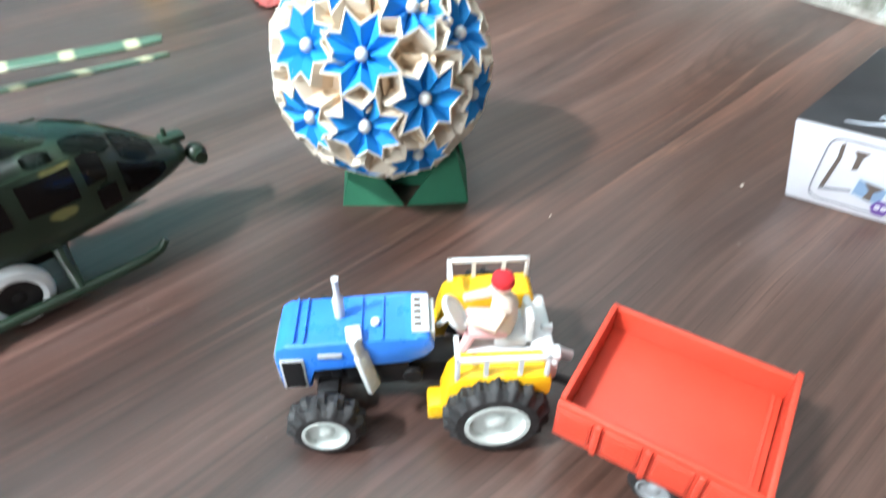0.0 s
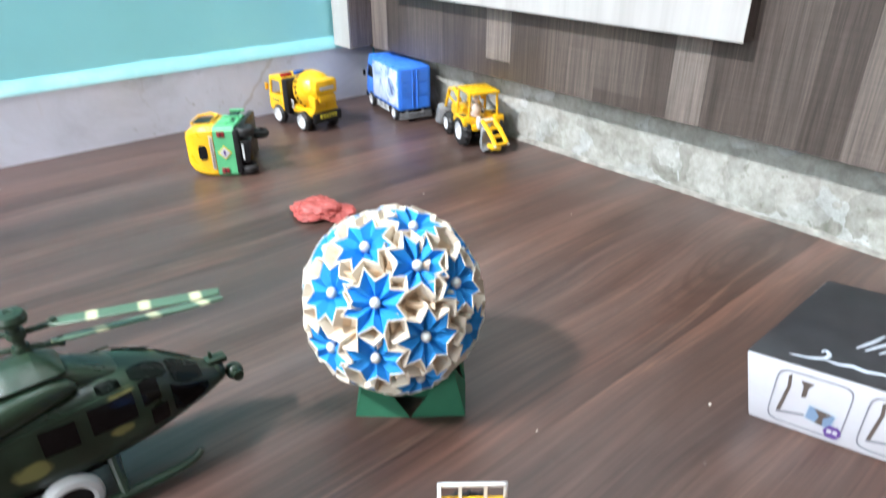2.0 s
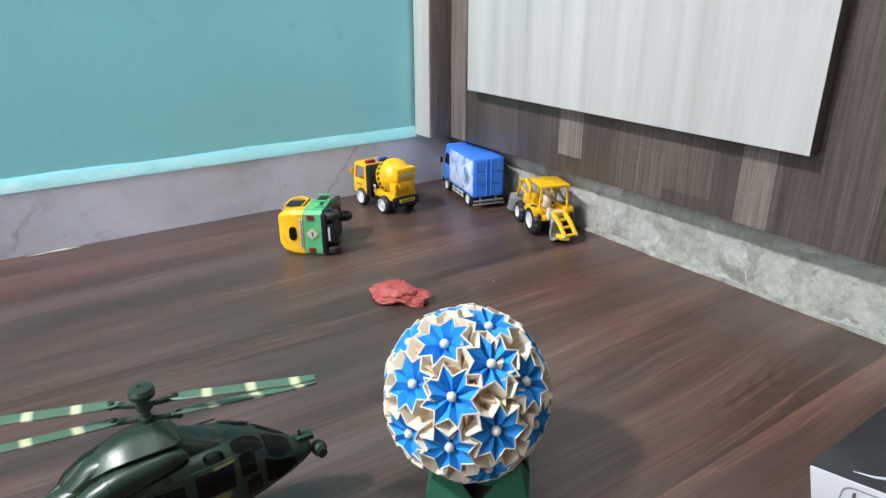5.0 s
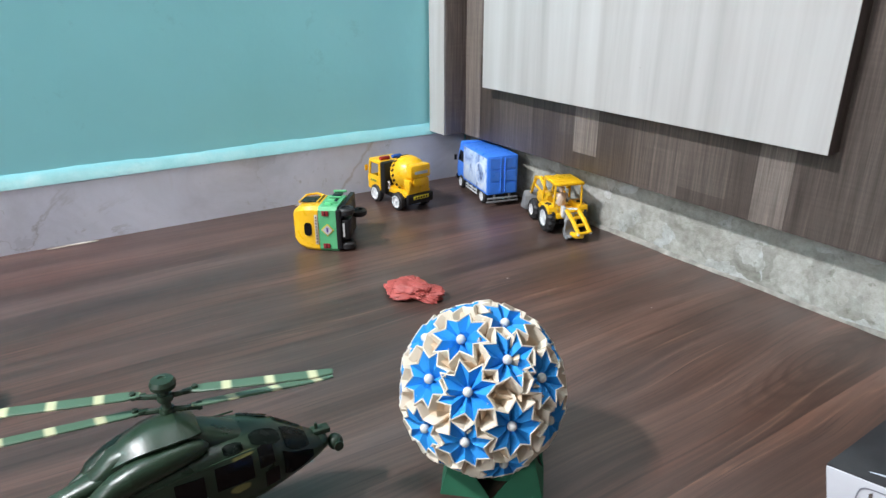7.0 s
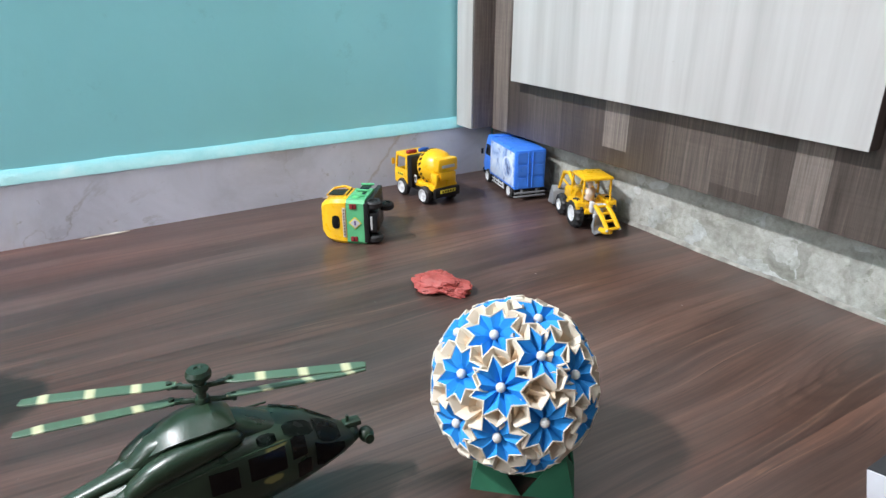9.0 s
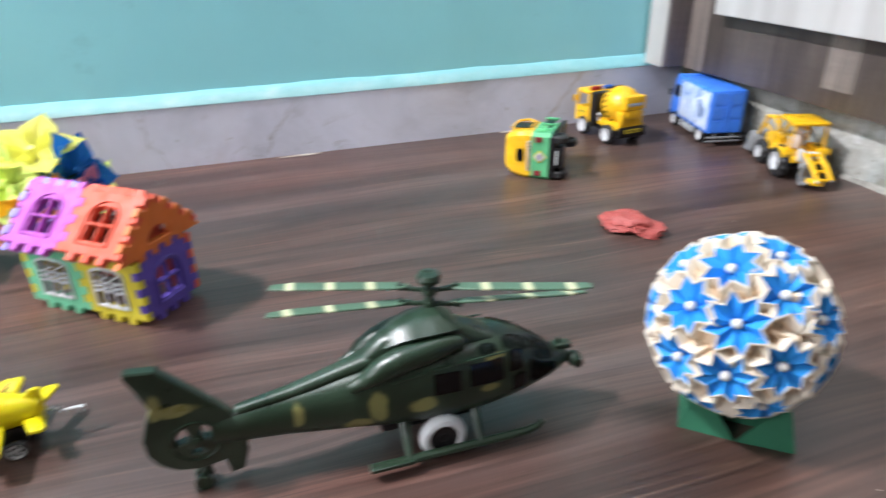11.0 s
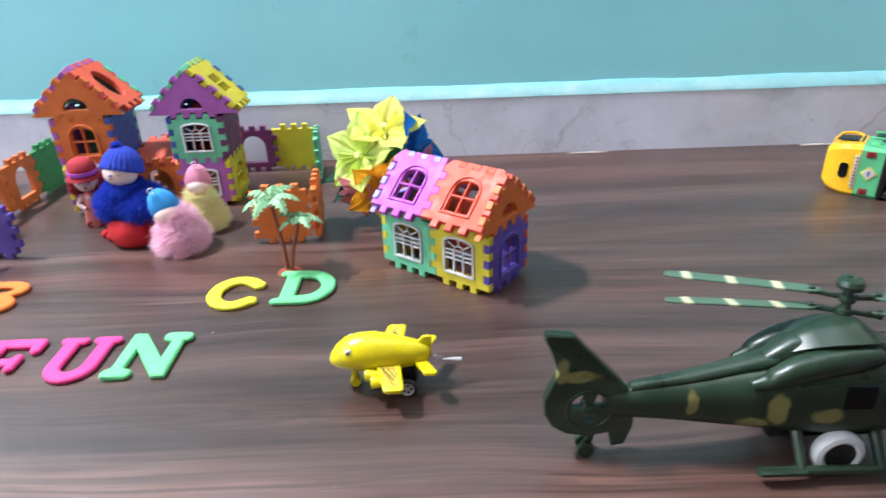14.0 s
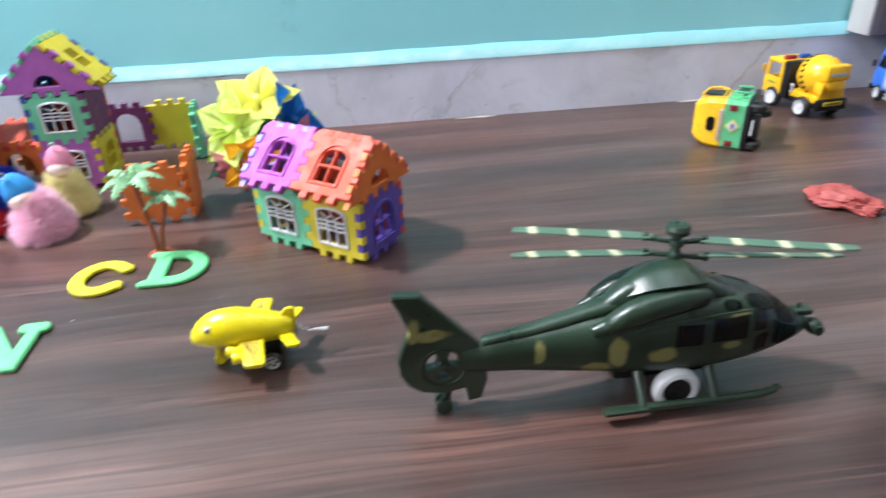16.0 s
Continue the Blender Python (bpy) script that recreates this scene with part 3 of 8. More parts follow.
def axis(p, d):
    """A pose at p whose Z points along d."""
    return Matrix.Translation(p) @ Vector(d).to_track_quat("Z", "Y").to_matrix().to_4x4()


def cyl(bm, p0, p1, r0, r1=None, seg=14, mi=0, m=I4):
    p0, p1 = Vector(p0), Vector(p1)
    r1 = r0 if r1 is None else r1
    h = (p1 - p0).length
    e = min(r0, r1, h) * 0.15
    return lathe(bm, [(0, 0), (r0 - e, 0), (r0, e), (r1, h - e), (r1 - e, h), (0, h)], seg, m @ axis(p0, p1 - p0), mi)


def ball(bm, c, r, seg=16, rings=10, m=I4, mi=0):
    r = (r, r, r) if not isinstance(r, (tuple, list)) else r
    got = bmesh.ops.create_uvsphere(bm, u_segments=seg, v_segments=rings, radius=1.0, matrix=m @ Matrix.Translation(c) @ Matrix.Diagonal((*r, 1)))
    for f in {f for v in got["verts"] for f in v.link_faces}:
        f.material_index = mi
    return bm


def tube(bm, pts, r, seg=8, mi=0, m=I4):
    """A bent rod through the points; r may be a list."""
    pts = [Vector(p) for p in pts]
    rings = []
    for i, p in enumerate(pts):
        d = (pts[min(i + 1, len(pts) - 1)] - pts[max(i - 1, 0)]).normalized()
        q = axis(p, d)
        rr = r[i] if isinstance(r, (list, tuple)) else r
        rings.append([bm.verts.new(m @ q @ Vector((rr * math.cos(2 * math.pi * k / seg), rr * math.sin(2 * math.pi * k / seg), 0))) for k in range(seg)])
    for a, b in zip(rings, rings[1:]):
        best = min(range(seg), key=lambda s: sum((a[k].co - b[(k + s) % seg].co).length for k in range(seg)))
        for k in range(seg):
            bm.faces.new([a[k], a[(k + 1) % seg], b[(k + 1 + best) % seg], b[(k + best) % seg]]).material_index = mi
    bm.faces.new(rings[0]).material_index = mi
    bm.faces.new(rings[-1]).material_index = mi
    return bm


def loft(bm, rings, cap=True, mi=0):
    """Skin closed rings of equal length."""
    vs = [[bm.verts.new(p) for p in ring] for ring in rings]
    n = len(vs[0])
    for a, b in zip(vs, vs[1:]):
        for i in range(n):
            bm.faces.new([a[i], a[(i + 1) % n], b[(i + 1) % n], b[i]]).material_index = mi
    if cap:
        bm.faces.new(vs[0]).material_index = mi
        bm.faces.new(vs[-1]).material_index = mi
    return bm


def oval(n, hw, hh, p=2.0):
    """A superellipse of half width hw and half height hh."""
    out = []
    for i in range(n):
        a = 2 * math.pi * i / n
        c, s = math.cos(a), math.sin(a)
        out.append((hw * math.copysign(abs(c) ** (2 / p), c), hh * math.copysign(abs(s) ** (2 / p), s)))
    return out


def prism(bm, pts, lo, hi, m=I4, mi=0, bevel=0.0):
    """Extrude a flat outline (x, y) from lo to hi along local Z."""
    a = [bm.verts.new(m @ Vector((x, y, lo))) for x, y in pts]
    b = [bm.verts.new(m @ Vector((x, y, hi))) for x, y in pts]
    fs = [bm.faces.new(a[::-1]), bm.faces.new(b)]
    for i in range(len(pts)):
        j = (i + 1) % len(pts)
        fs.append(bm.faces.new([a[i], a[j], b[j], b[i]]))
    for f in fs:
        f.material_index = mi
    if bevel > 0:
        es = list({e for f in fs[:2] for e in f.edges} | {e for f in fs[2:] for e in f.edges})
        bmesh.ops.bevel(bm, geom=es, offset=bevel, segments=2, affect="EDGES", profile=0.5)
    return bm


def shifted(ring, d):
    """A closed outline moved to its left by d, with mitred corners."""
    out = []
    n = len(ring)
    for k in range(n):
        (ax, ay), (bx, by), (cx, cy) = ring[k - 1], ring[k], ring[(k + 1) % n]
        l1, l2 = math.hypot(bx - ax, by - ay), math.hypot(cx - bx, cy - by)
        n1, n2 = (-(by - ay) / l1, (bx - ax) / l1), (-(cy - by) / l2, (cx - bx) / l2)
        q = max(0.35, 1 + n1[0] * n2[0] + n1[1] * n2[1])
        out.append((bx + d * (n1[0] + n2[0]) / q, by + d * (n1[1] + n2[1]) / q))
    return out


def plate(name, outlines, thick, bevel, material):
    """A flat plate in the XY plane with bevelled rims; the first outline is its edge, the others are holes."""
    rings = []
    for k, ring in enumerate(outlines):
        ring = [p for i, p in enumerate(ring) if math.hypot(p[0] - ring[i - 1][0], p[1] - ring[i - 1][1]) > 1e-7]
        area = sum(a[0] * b[1] - b[0] * a[1] for a, b in zip(ring, ring[1:] + ring[:1]))
        rings.append(ring if (area > 0) == (k == 0) else ring[::-1])
    faces_of = [shifted(r, bevel) if bevel else r for r in rings]
    flat, edges = [], []
    for r in faces_of:
        base = len(flat)
        flat += [Vector(p) for p in r]
        edges += [(base + i, base + (i + 1) % len(r)) for i in range(len(r))]
    got, _, tris, *_ = geometry.delaunay_2d_cdt(flat, edges, [], 0, 1e-9)

    def filled(t):
        """Whether a triangle's middle lies within an odd number of outlines."""
        x, y = sum(got[i].x for i in t) / len(t), sum(got[i].y for i in t) / len(t)
        odd = False
        for r in faces_of:
            for (ax, ay), (bx, by) in zip(r, r[1:] + r[:1]):
                if (ay > y) != (by > y) and x < ax + (bx - ax) * (y - ay) / (by - ay):
                    odd = not odd
        return odd

    tris = [t for t in tris if filled(t)]
    bm = B()
    levels = [(rings, thick / 2 - bevel), (rings, bevel - thick / 2)] if bevel else []
    levels = [(faces_of, thick / 2)] + levels + [(faces_of, -thick / 2)]
    loops = [[[bm.verts.new((x, y, z)) for x, y in r] for r in some] for some, z in levels]
    for top, low in zip(loops, loops[1:]):
        for a, b in zip(top, low):
            for i in range(len(a)):
                j = (i + 1) % len(a)
                bm.faces.new([a[i], b[i], b[j], a[j]])
    for loop, z, turn in ((loops[0], thick / 2, 1), (loops[-1], -thick / 2, -1)):
        own = [v for r in loop for v in r]
        at = [min(own, key=lambda v: (v.co.x - p.x) ** 2 + (v.co.y - p.y) ** 2) for p in got]
        for t in tris:
            vs = [at[i] for i in t][::turn]
            if len(set(vs)) == len(vs):
                bm.faces.new(vs)
    return finish(name, bm, material, 20)


def frame_of(origin, x_dir):
    """A pose on the floor whose local X points along x_dir."""
    return pose(origin[0], origin[1], origin[2] if len(origin) > 2 else 0.0, 0, 0, math.degrees(math.atan2(x_dir[1], x_dir[0])))


# ---- the room ----
def slab(name, lo, hi, material, label, category, bevel=0.0):
    c = tuple((a + b) / 2 for a, b in zip(lo, hi))
    s = tuple(b - a for a, b in zip(lo, hi))
    return solo(name, box(B(), (0, 0, 0), s, bevel), material, Matrix.Translation(c), label, category, kind="structure")


X0, X1, Y0, Y1, TOP = -2.6, 0.635, -2.6, 0.955, 2.8
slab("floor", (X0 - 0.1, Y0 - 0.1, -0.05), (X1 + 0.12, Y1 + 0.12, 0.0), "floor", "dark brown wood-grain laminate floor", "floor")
slab("wall_north", (X0 - 0.1, Y1 + 0.006, 0.0), (X1 + 0.12, Y1 + 0.12, TOP), "teal", "teal painted wall above a marble skirting", "wall")
slab("wall_east", (X1 + 0.006, Y0 - 0.1, 0.0), (X1 + 0.12, Y1 + 0.006, TOP), "plaster", "plain plastered wall behind the cabinet", "wall")
west = plate("wall_west", [[(Y0, 0.0), (Y1 + 0.006, 0.0), (Y1 + 0.006, TOP), (Y0, TOP)], [(-1.0, 0.85), (0.2, 0.85), (0.2, 1.95), (-1.0, 1.95)]], 0.1, 0.0, "plaster")
solo("wall_west", west, None, Matrix(((0, 0, 1, X0 - 0.05), (1, 0, 0, 0), (0, 1, 0, 0), (0, 0, 0, 1))), "off-white plastered wall with a window", "wall", kind="structure")
# Unseen wall closing the room; its dark tan keeps frontal bounce low.
slab("wall_south", (X0 - 0.1, Y0 - 0.1, 0.0), (X1 + 0.006, Y0, TOP), "tan", "plain tan wall out of view, dark to limit bounced light", "wall")
slab("ceiling", (X0 - 0.1, Y0 - 0.1, TOP), (X1 + 0.12, Y1 + 0.12, TOP + 0.1), "plaster", "white plastered ceiling", "ceiling")


def skirting(name, length, m, material, label):
    """Skirting slabs butted end to end, with an uneven top arris."""
    bm = B()
    rng = random.Random(name)
    n = int(length / 0.02)
    ring = []
    for i in range(n + 1):
        x = length * i / n
        w = 0.0012 * noise.noise((x * 14, 0.3, 0)) + 0.0008 * rng.uniform(-1, 1)
        ring.append([(x, 0.014, 0.0), (x, 0.0, 0.0), (x, 0.0 + w * 0.3, 0.0805 + w), (x, 0.0025, 0.083 + w), (x, 0.014, 0.083 + w)])
    loft(bm, ring)
    return solo(name, bm, material, m, label, "skirting", kind="structure")


skirting("baseboard", X1 - X0 - 0.002, pose(X0, Y1, 0), "marble", "grey veined marble skirting under the teal wall")
skirting("baseboard_east", 3.5, pose(X1, Y1 - 0.002, 0, 0, 0, -90), "marble_brown", "stained cream marble skirting beneath the cabinet")


def cement_fillet():
    """A crumbling line of cement where the floor meets the east skirting."""
    bm = B()
    rings = []
    n = 330
    for i in range(n + 1):
        y = Y1 - 0.02 - 2.9 * i / n
        w = 0.0018 + 0.003 * max(-0.6, noise.noise((y * 11, 0.4, 0))) + 0.0018 * noise.noise((y * 47, 1.3, 0))
        h = 0.003 + 0.0022 * noise.noise((y * 19, 2.2, 0)) + 0.001 * noise.noise((y * 80, 4.0, 0))
        w, h = max(w, 0.0006), max(h, 0.0008)
        rings.append([(X1 + 0.001, y, 0.0), (X1 - w, y, 0.0), (X1 - w * 0.75, y, h * 0.7), (X1 - w * 0.2, y, h * 1.5), (X1 + 0.001, y, h * 1.8)])
    loft(bm, rings)
    return solo("trim_east", bm, "cement", I4, "crumbling grey cement along the foot of the stained skirting", "trim", kind="structure", angle=60)


cement_fillet()


def paint_edge():
    """The pale ridge of paint and filler along the top of the skirting."""
    bm = B()
    n = 260
    rings = []
    for i in range(n + 1):
        x = X0 + (X1 - X0) * i / n
        h = 0.0985 + 0.0022 * noise.noise((x * 9, 1.0, 0)) + 0.0012 * noise.noise((x * 45, 2.0, 0))
        b = Y1 - 0.0012 + 0.0006 * noise.noise((x * 30, 5.0, 0))
        rings.append([(x, Y1 + 0.009, 0.0815), (x, b, 0.0815), (x, b + 0.0012, 0.088), (x, Y1 + 0.0052, h), (x, Y1 + 0.009, h)])
    loft(bm, rings)
    return solo("trim", bm, "edge", I4, "pale brushed paint edge above the marble skirting", "trim", kind="structure")


paint_edge()


# The wall cabinet: a dark carcass resting on the skirting, a pale-faced filler standing out in the corner, pale-faced doors with dark edges.
cab = thing("cabinet", pose(0.604, 0.919, 0.0835), "dark laminate cabinet with a pale door standing proud", "cabinet")
part("body", box(B(), (0.0153, -1.21, 1.0), (0.0306, 2.42, 2.0), 0.0012), "laminate", cab, "dark grey-brown strip-printed laminate")
filler = part("filler", box(B(), (-0.0045, 0.0133, 1.0032), (0.0685, 0.0442, 2.0), 0.001), "laminate", cab, "corner filler of dark laminate")
part("filler_face", box(B(), (-0.0405, 0.0138, 1.0034), (0.0035, 0.0444, 2.0004), 0.0008), "pale", filler, "pale laminate facing strip")
door = part("door", box(B(), (-0.009, -0.3388, 1.0173), (0.018, 0.5186, 1.86), 0.0008), "laminate", cab, "cabinet door with dark edges")
part("door_face", box(B(), (-0.0187, -0.3388, 1.0171), (0.0016, 0.519, 1.8604), 0.0006), "pale", door, "pale woodgrain laminate face")

# The window that lights the room from the west.
win = thing("window_1", pose(X0 - 0.06, -0.4, 0.85), "white framed window in the west wall", "window")
tagged(win, kind="structure")
for y, z, sy, sz in ((0, 0.025, 1.2, 0.05), (0, 1.075, 1.2, 0.05), (-0.575, 0.55, 0.05, 1.0), (0.575, 0.55, 0.05, 1.0), (0, 0.55, 0.04, 1.0)):
    part("window_frame", box(B(), (0, y, z), (0.05, sy, sz), 0.003), "lampwhite", win)
for s in (-1, 1):
    part("pane", box(B(), (-0.01, s * 0.285, 0.55), (0.004, 0.53, 1.0)), "pane", win, "clear glass pane").visible_shadow = False

# The lamps' bodies; the ceiling one houses the added fill, out of view.
lamp = thing("wall_lamp", pose(-1.55, 0.955, 2.24), "white wall lamp above the skirting wall", "lamp")
part("housing", box(B(), (0, -0.035, 0.03), (0.78, 0.07, 0.04), 0.006), "lampwhite", lamp)
lamp = thing("ceiling_lamp", pose(0.2, 0.5, 2.8), "unseen square white fill panel on the ceiling", "lamp")
part("housing", box(B(), (0, 0, -0.015), (1.0, 1.0, 0.03), 0.006), "lampwhite", lamp)


# ---- the paper flower ball on its stand ----
BALL_C, BALL_R = Vector((0.2045, 0.3185, 0.0685)), 0.0544
BASE_U = Vector((0.051, -0.043, 0)).normalized()


def flower_directions():
    """The flowers of the lit side stand where they were glued; the rest are spread evenly by repulsion."""
    fixed = [(-0.648, -0.588, 0.485), (-0.441, -0.14, 0.887), (-0.114, -0.643, 0.757), (-0.876, -0.095, 0.474), (-0.978, -0.155, -0.142), (-0.735, -0.669, -0.115),
             (-0.265, -0.96, 0.095), (0.275, -0.832, 0.482), (0.175, -0.211, 0.962)]
    rng = random.Random(4)
    pts = [Vector(f).normalized() for f in fixed]
    while len(pts) < 33:
        d = Vector((rng.gauss(0, 1), rng.gauss(0, 1), rng.gauss(0, 1))).normalized()
        if max(d.dot(o) for o in pts[:len(fixed)]) < 0.85:
            pts.append(d)
    for step in range(300):
        for i in range(len(fixed), len(pts)):
            push = Vector((0, 0, 0))
            for j, o in enumerate(pts):
                if i != j:
                    d = pts[i] - o
                    push += d / max(d.length, 0.05) ** 4
            push -= pts[i] * push.dot(pts[i])
            pts[i] = (pts[i] + push * min(0.02, 0.1 / (push.length + 1e-6)) * (1 - step / 340)).normalized()
    return pts


def on_ball(x, y, h):
    """A point of the ball's skin, h above it, in a frame whose Z is the outward axis and whose origin lies on the skin."""
    r = math.hypot(x, y)
    t = r / BALL_R
    k = math.sin(t) / r if r > 1e-9 else 0.0
    return (x * k * (BALL_R + h), y * k * (BALL_R + h), math.cos(t) * (BALL_R + h) - BALL_R)


def star_flower(seed):
    """One folded flower: a pleated blue cup, a cream rim of paper edges running in zigzag, cream outer walls. Slots: blue, rim, cream."""
    bm = B()
    rng = random.Random(seed)
    n = 8
    m = 2 * n
    star = []
    for k in range(m):
        outer = k % 2 == 0
        a = math.pi * k / n + rng.uniform(-0.07, 0.07)
        r = (0.0175 if outer else 0.0112) * rng.uniform(0.95, 1.05)
        star.append((r * math.cos(a), r * math.sin(a)))

    def widened(d):
        """The zigzag moved outward by d, with mitred corners."""
        out = []
        for k in range(m):
            (ax, ay), (bx, by), (cx, cy) = star[k - 1], star[k], star[(k + 1) % m]
            l1, l2 = math.hypot(bx - ax, by - ay), math.hypot(cx - bx, cy - by)
            n1, n2 = ((by - ay) / l1, -(bx - ax) / l1), ((cy - by) / l2, -(cx - bx) / l2)
            q = 1 + n1[0] * n2[0] + n1[1] * n2[1]
            out.append((bx + d * (n1[0] + n2[0]) / q, by + d * (n1[1] + n2[1]) / q))
        return out

    lift = [rng.uniform(-0.0005, 0.0006) for _ in range(m)]
    c = bm.verts.new(on_ball(0, 0, -0.0092))
    rings = []
    inner = [bm.verts.new(on_ball(x * 0.5, y * 0.5, -0.0078 if k % 2 == 0 else -0.0036)) for k, (x, y) in enumerate(star)]
    rings.append(inner)
    for d, h_tip, h_notch in ((0.0, -0.0004, -0.0012), (0.0001, 0.0003, -0.0005), (0.0008, 0.0002, -0.0005), (0.0011, -0.0008, -0.0014), (0.0022, -0.0062, -0.0055), (0.0034, -0.0125, -0.0125)):
        rings.append([bm.verts.new(on_ball(x, y, (h_tip if k % 2 == 0 else h_notch) + (lift[k] if h_tip > -0.005 else 0))) for k, (x, y) in enumerate(widened(d))])
    for k in range(m):
        bm.faces.new([c, rings[0][k], rings[0][(k + 1) % m]]).material_index = 0
    for q, slot in enumerate((0, 1, 1, 1, 1, 2)):
        for k in range(m):
            bm.faces.new([rings[q][k], rings[q][(k + 1) % m], rings[q + 1][(k + 1) % m], rings[q + 1][k]]).material_index = slot
    return bm


kus = thing("paper_flower_ball", Matrix.Translation(BALL_C) @ Matrix.Diagonal((1, 1, 1.045, 1)), "ball of folded blue and cream paper flowers with pearl centres", "ornament")
part("core", ball(B(), (0, 0, 0), BALL_R - 0.0125, 32, 20), "pap_cream", kus, "crumpled cream paper core")
flowers = [finish("paper_flower", star_flower(s), ["pap_blue", "pap_rim", "pap_cream"], 9) for s in range(6)]
bead = finish("pearl", ball(B(), (0, 0, 0), 0.003, 14, 10), "pearl")
rng = random.Random(9)
AXES = flower_directions()
for i, d in enumerate(AXES):
    m = axis(d * BALL_R, d) @ pose(0, 0, 0, 0, 0, rng.uniform(0, 45))
    fl = part("paper_flower", flowers[i % 6], None, kus, m=m)
    part("pearl", bead, None, fl, "pearl bead centre", m=Matrix.Translation((0, 0, -0.0052)))


def pleats():
    """Cream folds standing in the hollows between three flowers."""
    bm = B()
    rng = random.Random(21)
    for i, j, k in itertools.combinations(range(len(AXES)), 3):
        a, b, c = AXES[i], AXES[j], AXES[k]
        if min(a.dot(b), b.dot(c), a.dot(c)) < 0.68:
            continue
        d = (a + b + c).normalized()
        if max(d.dot(o) for o in AXES) > d.dot(a) + 0.02:
            continue
        m = axis(d * (BALL_R - 0.0105), d) @ pose(0, 0, 0, 0, 0, rng.uniform(0, 360))
        for turn in (0, 120, 240):
            q = m @ pose(0, 0, 0, 0, 0, turn + rng.uniform(-20, 20))
            w, h, l = rng.uniform(0.003, 0.0042), rng.uniform(0.0075, 0.0098), rng.uniform(0.008, 0.0105)
            v = [bm.verts.new(q @ Vector(p)) for p in ((0, -w, -0.003), (0, 0, h * 0.35), (0, w, -0.003), (l, -w * 1.2, -0.003), (l, 0, h), (l, w * 1.2, -0.003))]
            bm.faces.new([v[0], v[1], v[4], v[3]])
            bm.faces.new([v[1], v[2], v[5], v[4]])
            bm.faces.new([v[0], v[2], v[1]])
            bm.faces.new([v[3], v[4], v[5]])
            bm.faces.new([v[0], v[3], v[5], v[2]])
    return bm


tagged(part("paper_folds", pleats(), "pap_cream", kus, "cream paper folds", angle=10), kind="stuff")

# The stand: a folded square of green card with four low points and V cuts between them.
stand = thing("paper_stand", frame_of((0.2175, 0.3195), BASE_U), "folded dark green card stand under a paper ball", "stand")
for k in range(4):
    q = pose(0, 0, 0, 0, 0, 90 * k)
    s, t, h = 0.0335, 0.0262, 0.03
    for side in (-1, 1):
        bm = B()
        poly = [(side * s, -s, 0.0), (side * 0.0006, -s - 0.0012, 0.0), (side * 0.004, -s + 0.001, 0.0042), (side * t * 0.86, -t - 0.0006, h * 0.96), (side * t, -t, h)]
        va = [bm.verts.new(q @ Vector(p)) for p in poly]
        vb = [bm.verts.new(q @ Vector((p[0], p[1] + 0.0009, p[2]))) for p in poly]
        bm.faces.new(va)
        bm.faces.new(vb[::-1])
        for i in range(5):
            bm.faces.new([va[i], va[(i + 1) % 5], vb[(i + 1) % 5], vb[i]])
        part("card_flap", bm, "pap_dkgreen", stand, angle=10)
# The card folded back inside each V cut.
bm = loft(B(), [[(x * a, y * a, z) for x, y in ((-1, -1), (0, -1.0), (1, -1), (1.0, 0), (1, 1), (0, 1.0), (-1, 1), (-1.0, 0))] for a, z in ((0.0165, 0.0), (0.0165, 0.012), (0.0192, 0.0225))])
part("inner_card", bm, "pap_dkgreen", stand, "shaded inner fold of the card", angle=10)


# ---- snap-together panel houses and fences ----
PITCH, THICK, UNITS = 0.0575, 0.006, 7
CORE = (PITCH - THICK) / 2


def tabbed_edge(kind):
    """Offsets along one edge, from -CORE to CORE: pairs of (position, outward)."""
    u = 2 * CORE / UNITS
    if kind == 0:
        return [(-CORE, 0.0), (CORE, 0.0)]
    pts = []
    for k in range(UNITS):
        out = THICK if (k % 2 == 0) == (kind > 0) else 0.0
        pts += [(-CORE + k * u, out), (-CORE + (k + 1) * u, out)]
    return pts


def square_outline(kinds):
    """kinds: tabs on the bottom, right, top and left edges (1: even places, -1: odd places, 0: plain)."""
    pts = []
    for side, kind in enumerate(kinds):
        a = side * math.pi / 2
        ca, sa = round(math.cos(a)), round(math.sin(a))
        for s, out in tabbed_edge(kind):
            x, y = s, -CORE - out
            pts.append((x * ca - y * sa, x * sa + y * ca))
    clean = []
    for q in pts:
        if not clean or (abs(q[0] - clean[-1][0]) + abs(q[1] - clean[-1][1])) > 1e-6:
            clean.append(q)
    return clean


def arch(x0, x1, y0, y1, n=10):
    """An opening with a round top."""
    r, cx = (x1 - x0) / 2, (x0 + x1) / 2
    top = [(cx + r * math.cos(math.pi * k / n), y1 - r + r * math.sin(math.pi * k / n)) for k in range(n + 1)]
    return [(x0, y0), (x1, y0)] + top


def four_panes(w=0.0116, b=0.0009, y0=-0.0148, ym=-0.0005, top=0.0145):
    """Four openings under a round head."""
    out = []
    for s in (-1, 1):
        lo, hi = sorted((s * b, s * w))
        out.append([(lo, y0), (hi, y0), (hi, ym - b), (lo, ym - b)])
        q = [(s * b, ym + b), (s * w, ym + b), (s * w, ym + 0.0095)]
        for k in range(1, 6):
            a = math.pi / 2 * k / 5
            q.append((s * (b + (w - b) * math.cos(a)), ym + 0.0095 + (top - ym - 0.0095) * math.sin(a)))
        out.append(q)
    return out


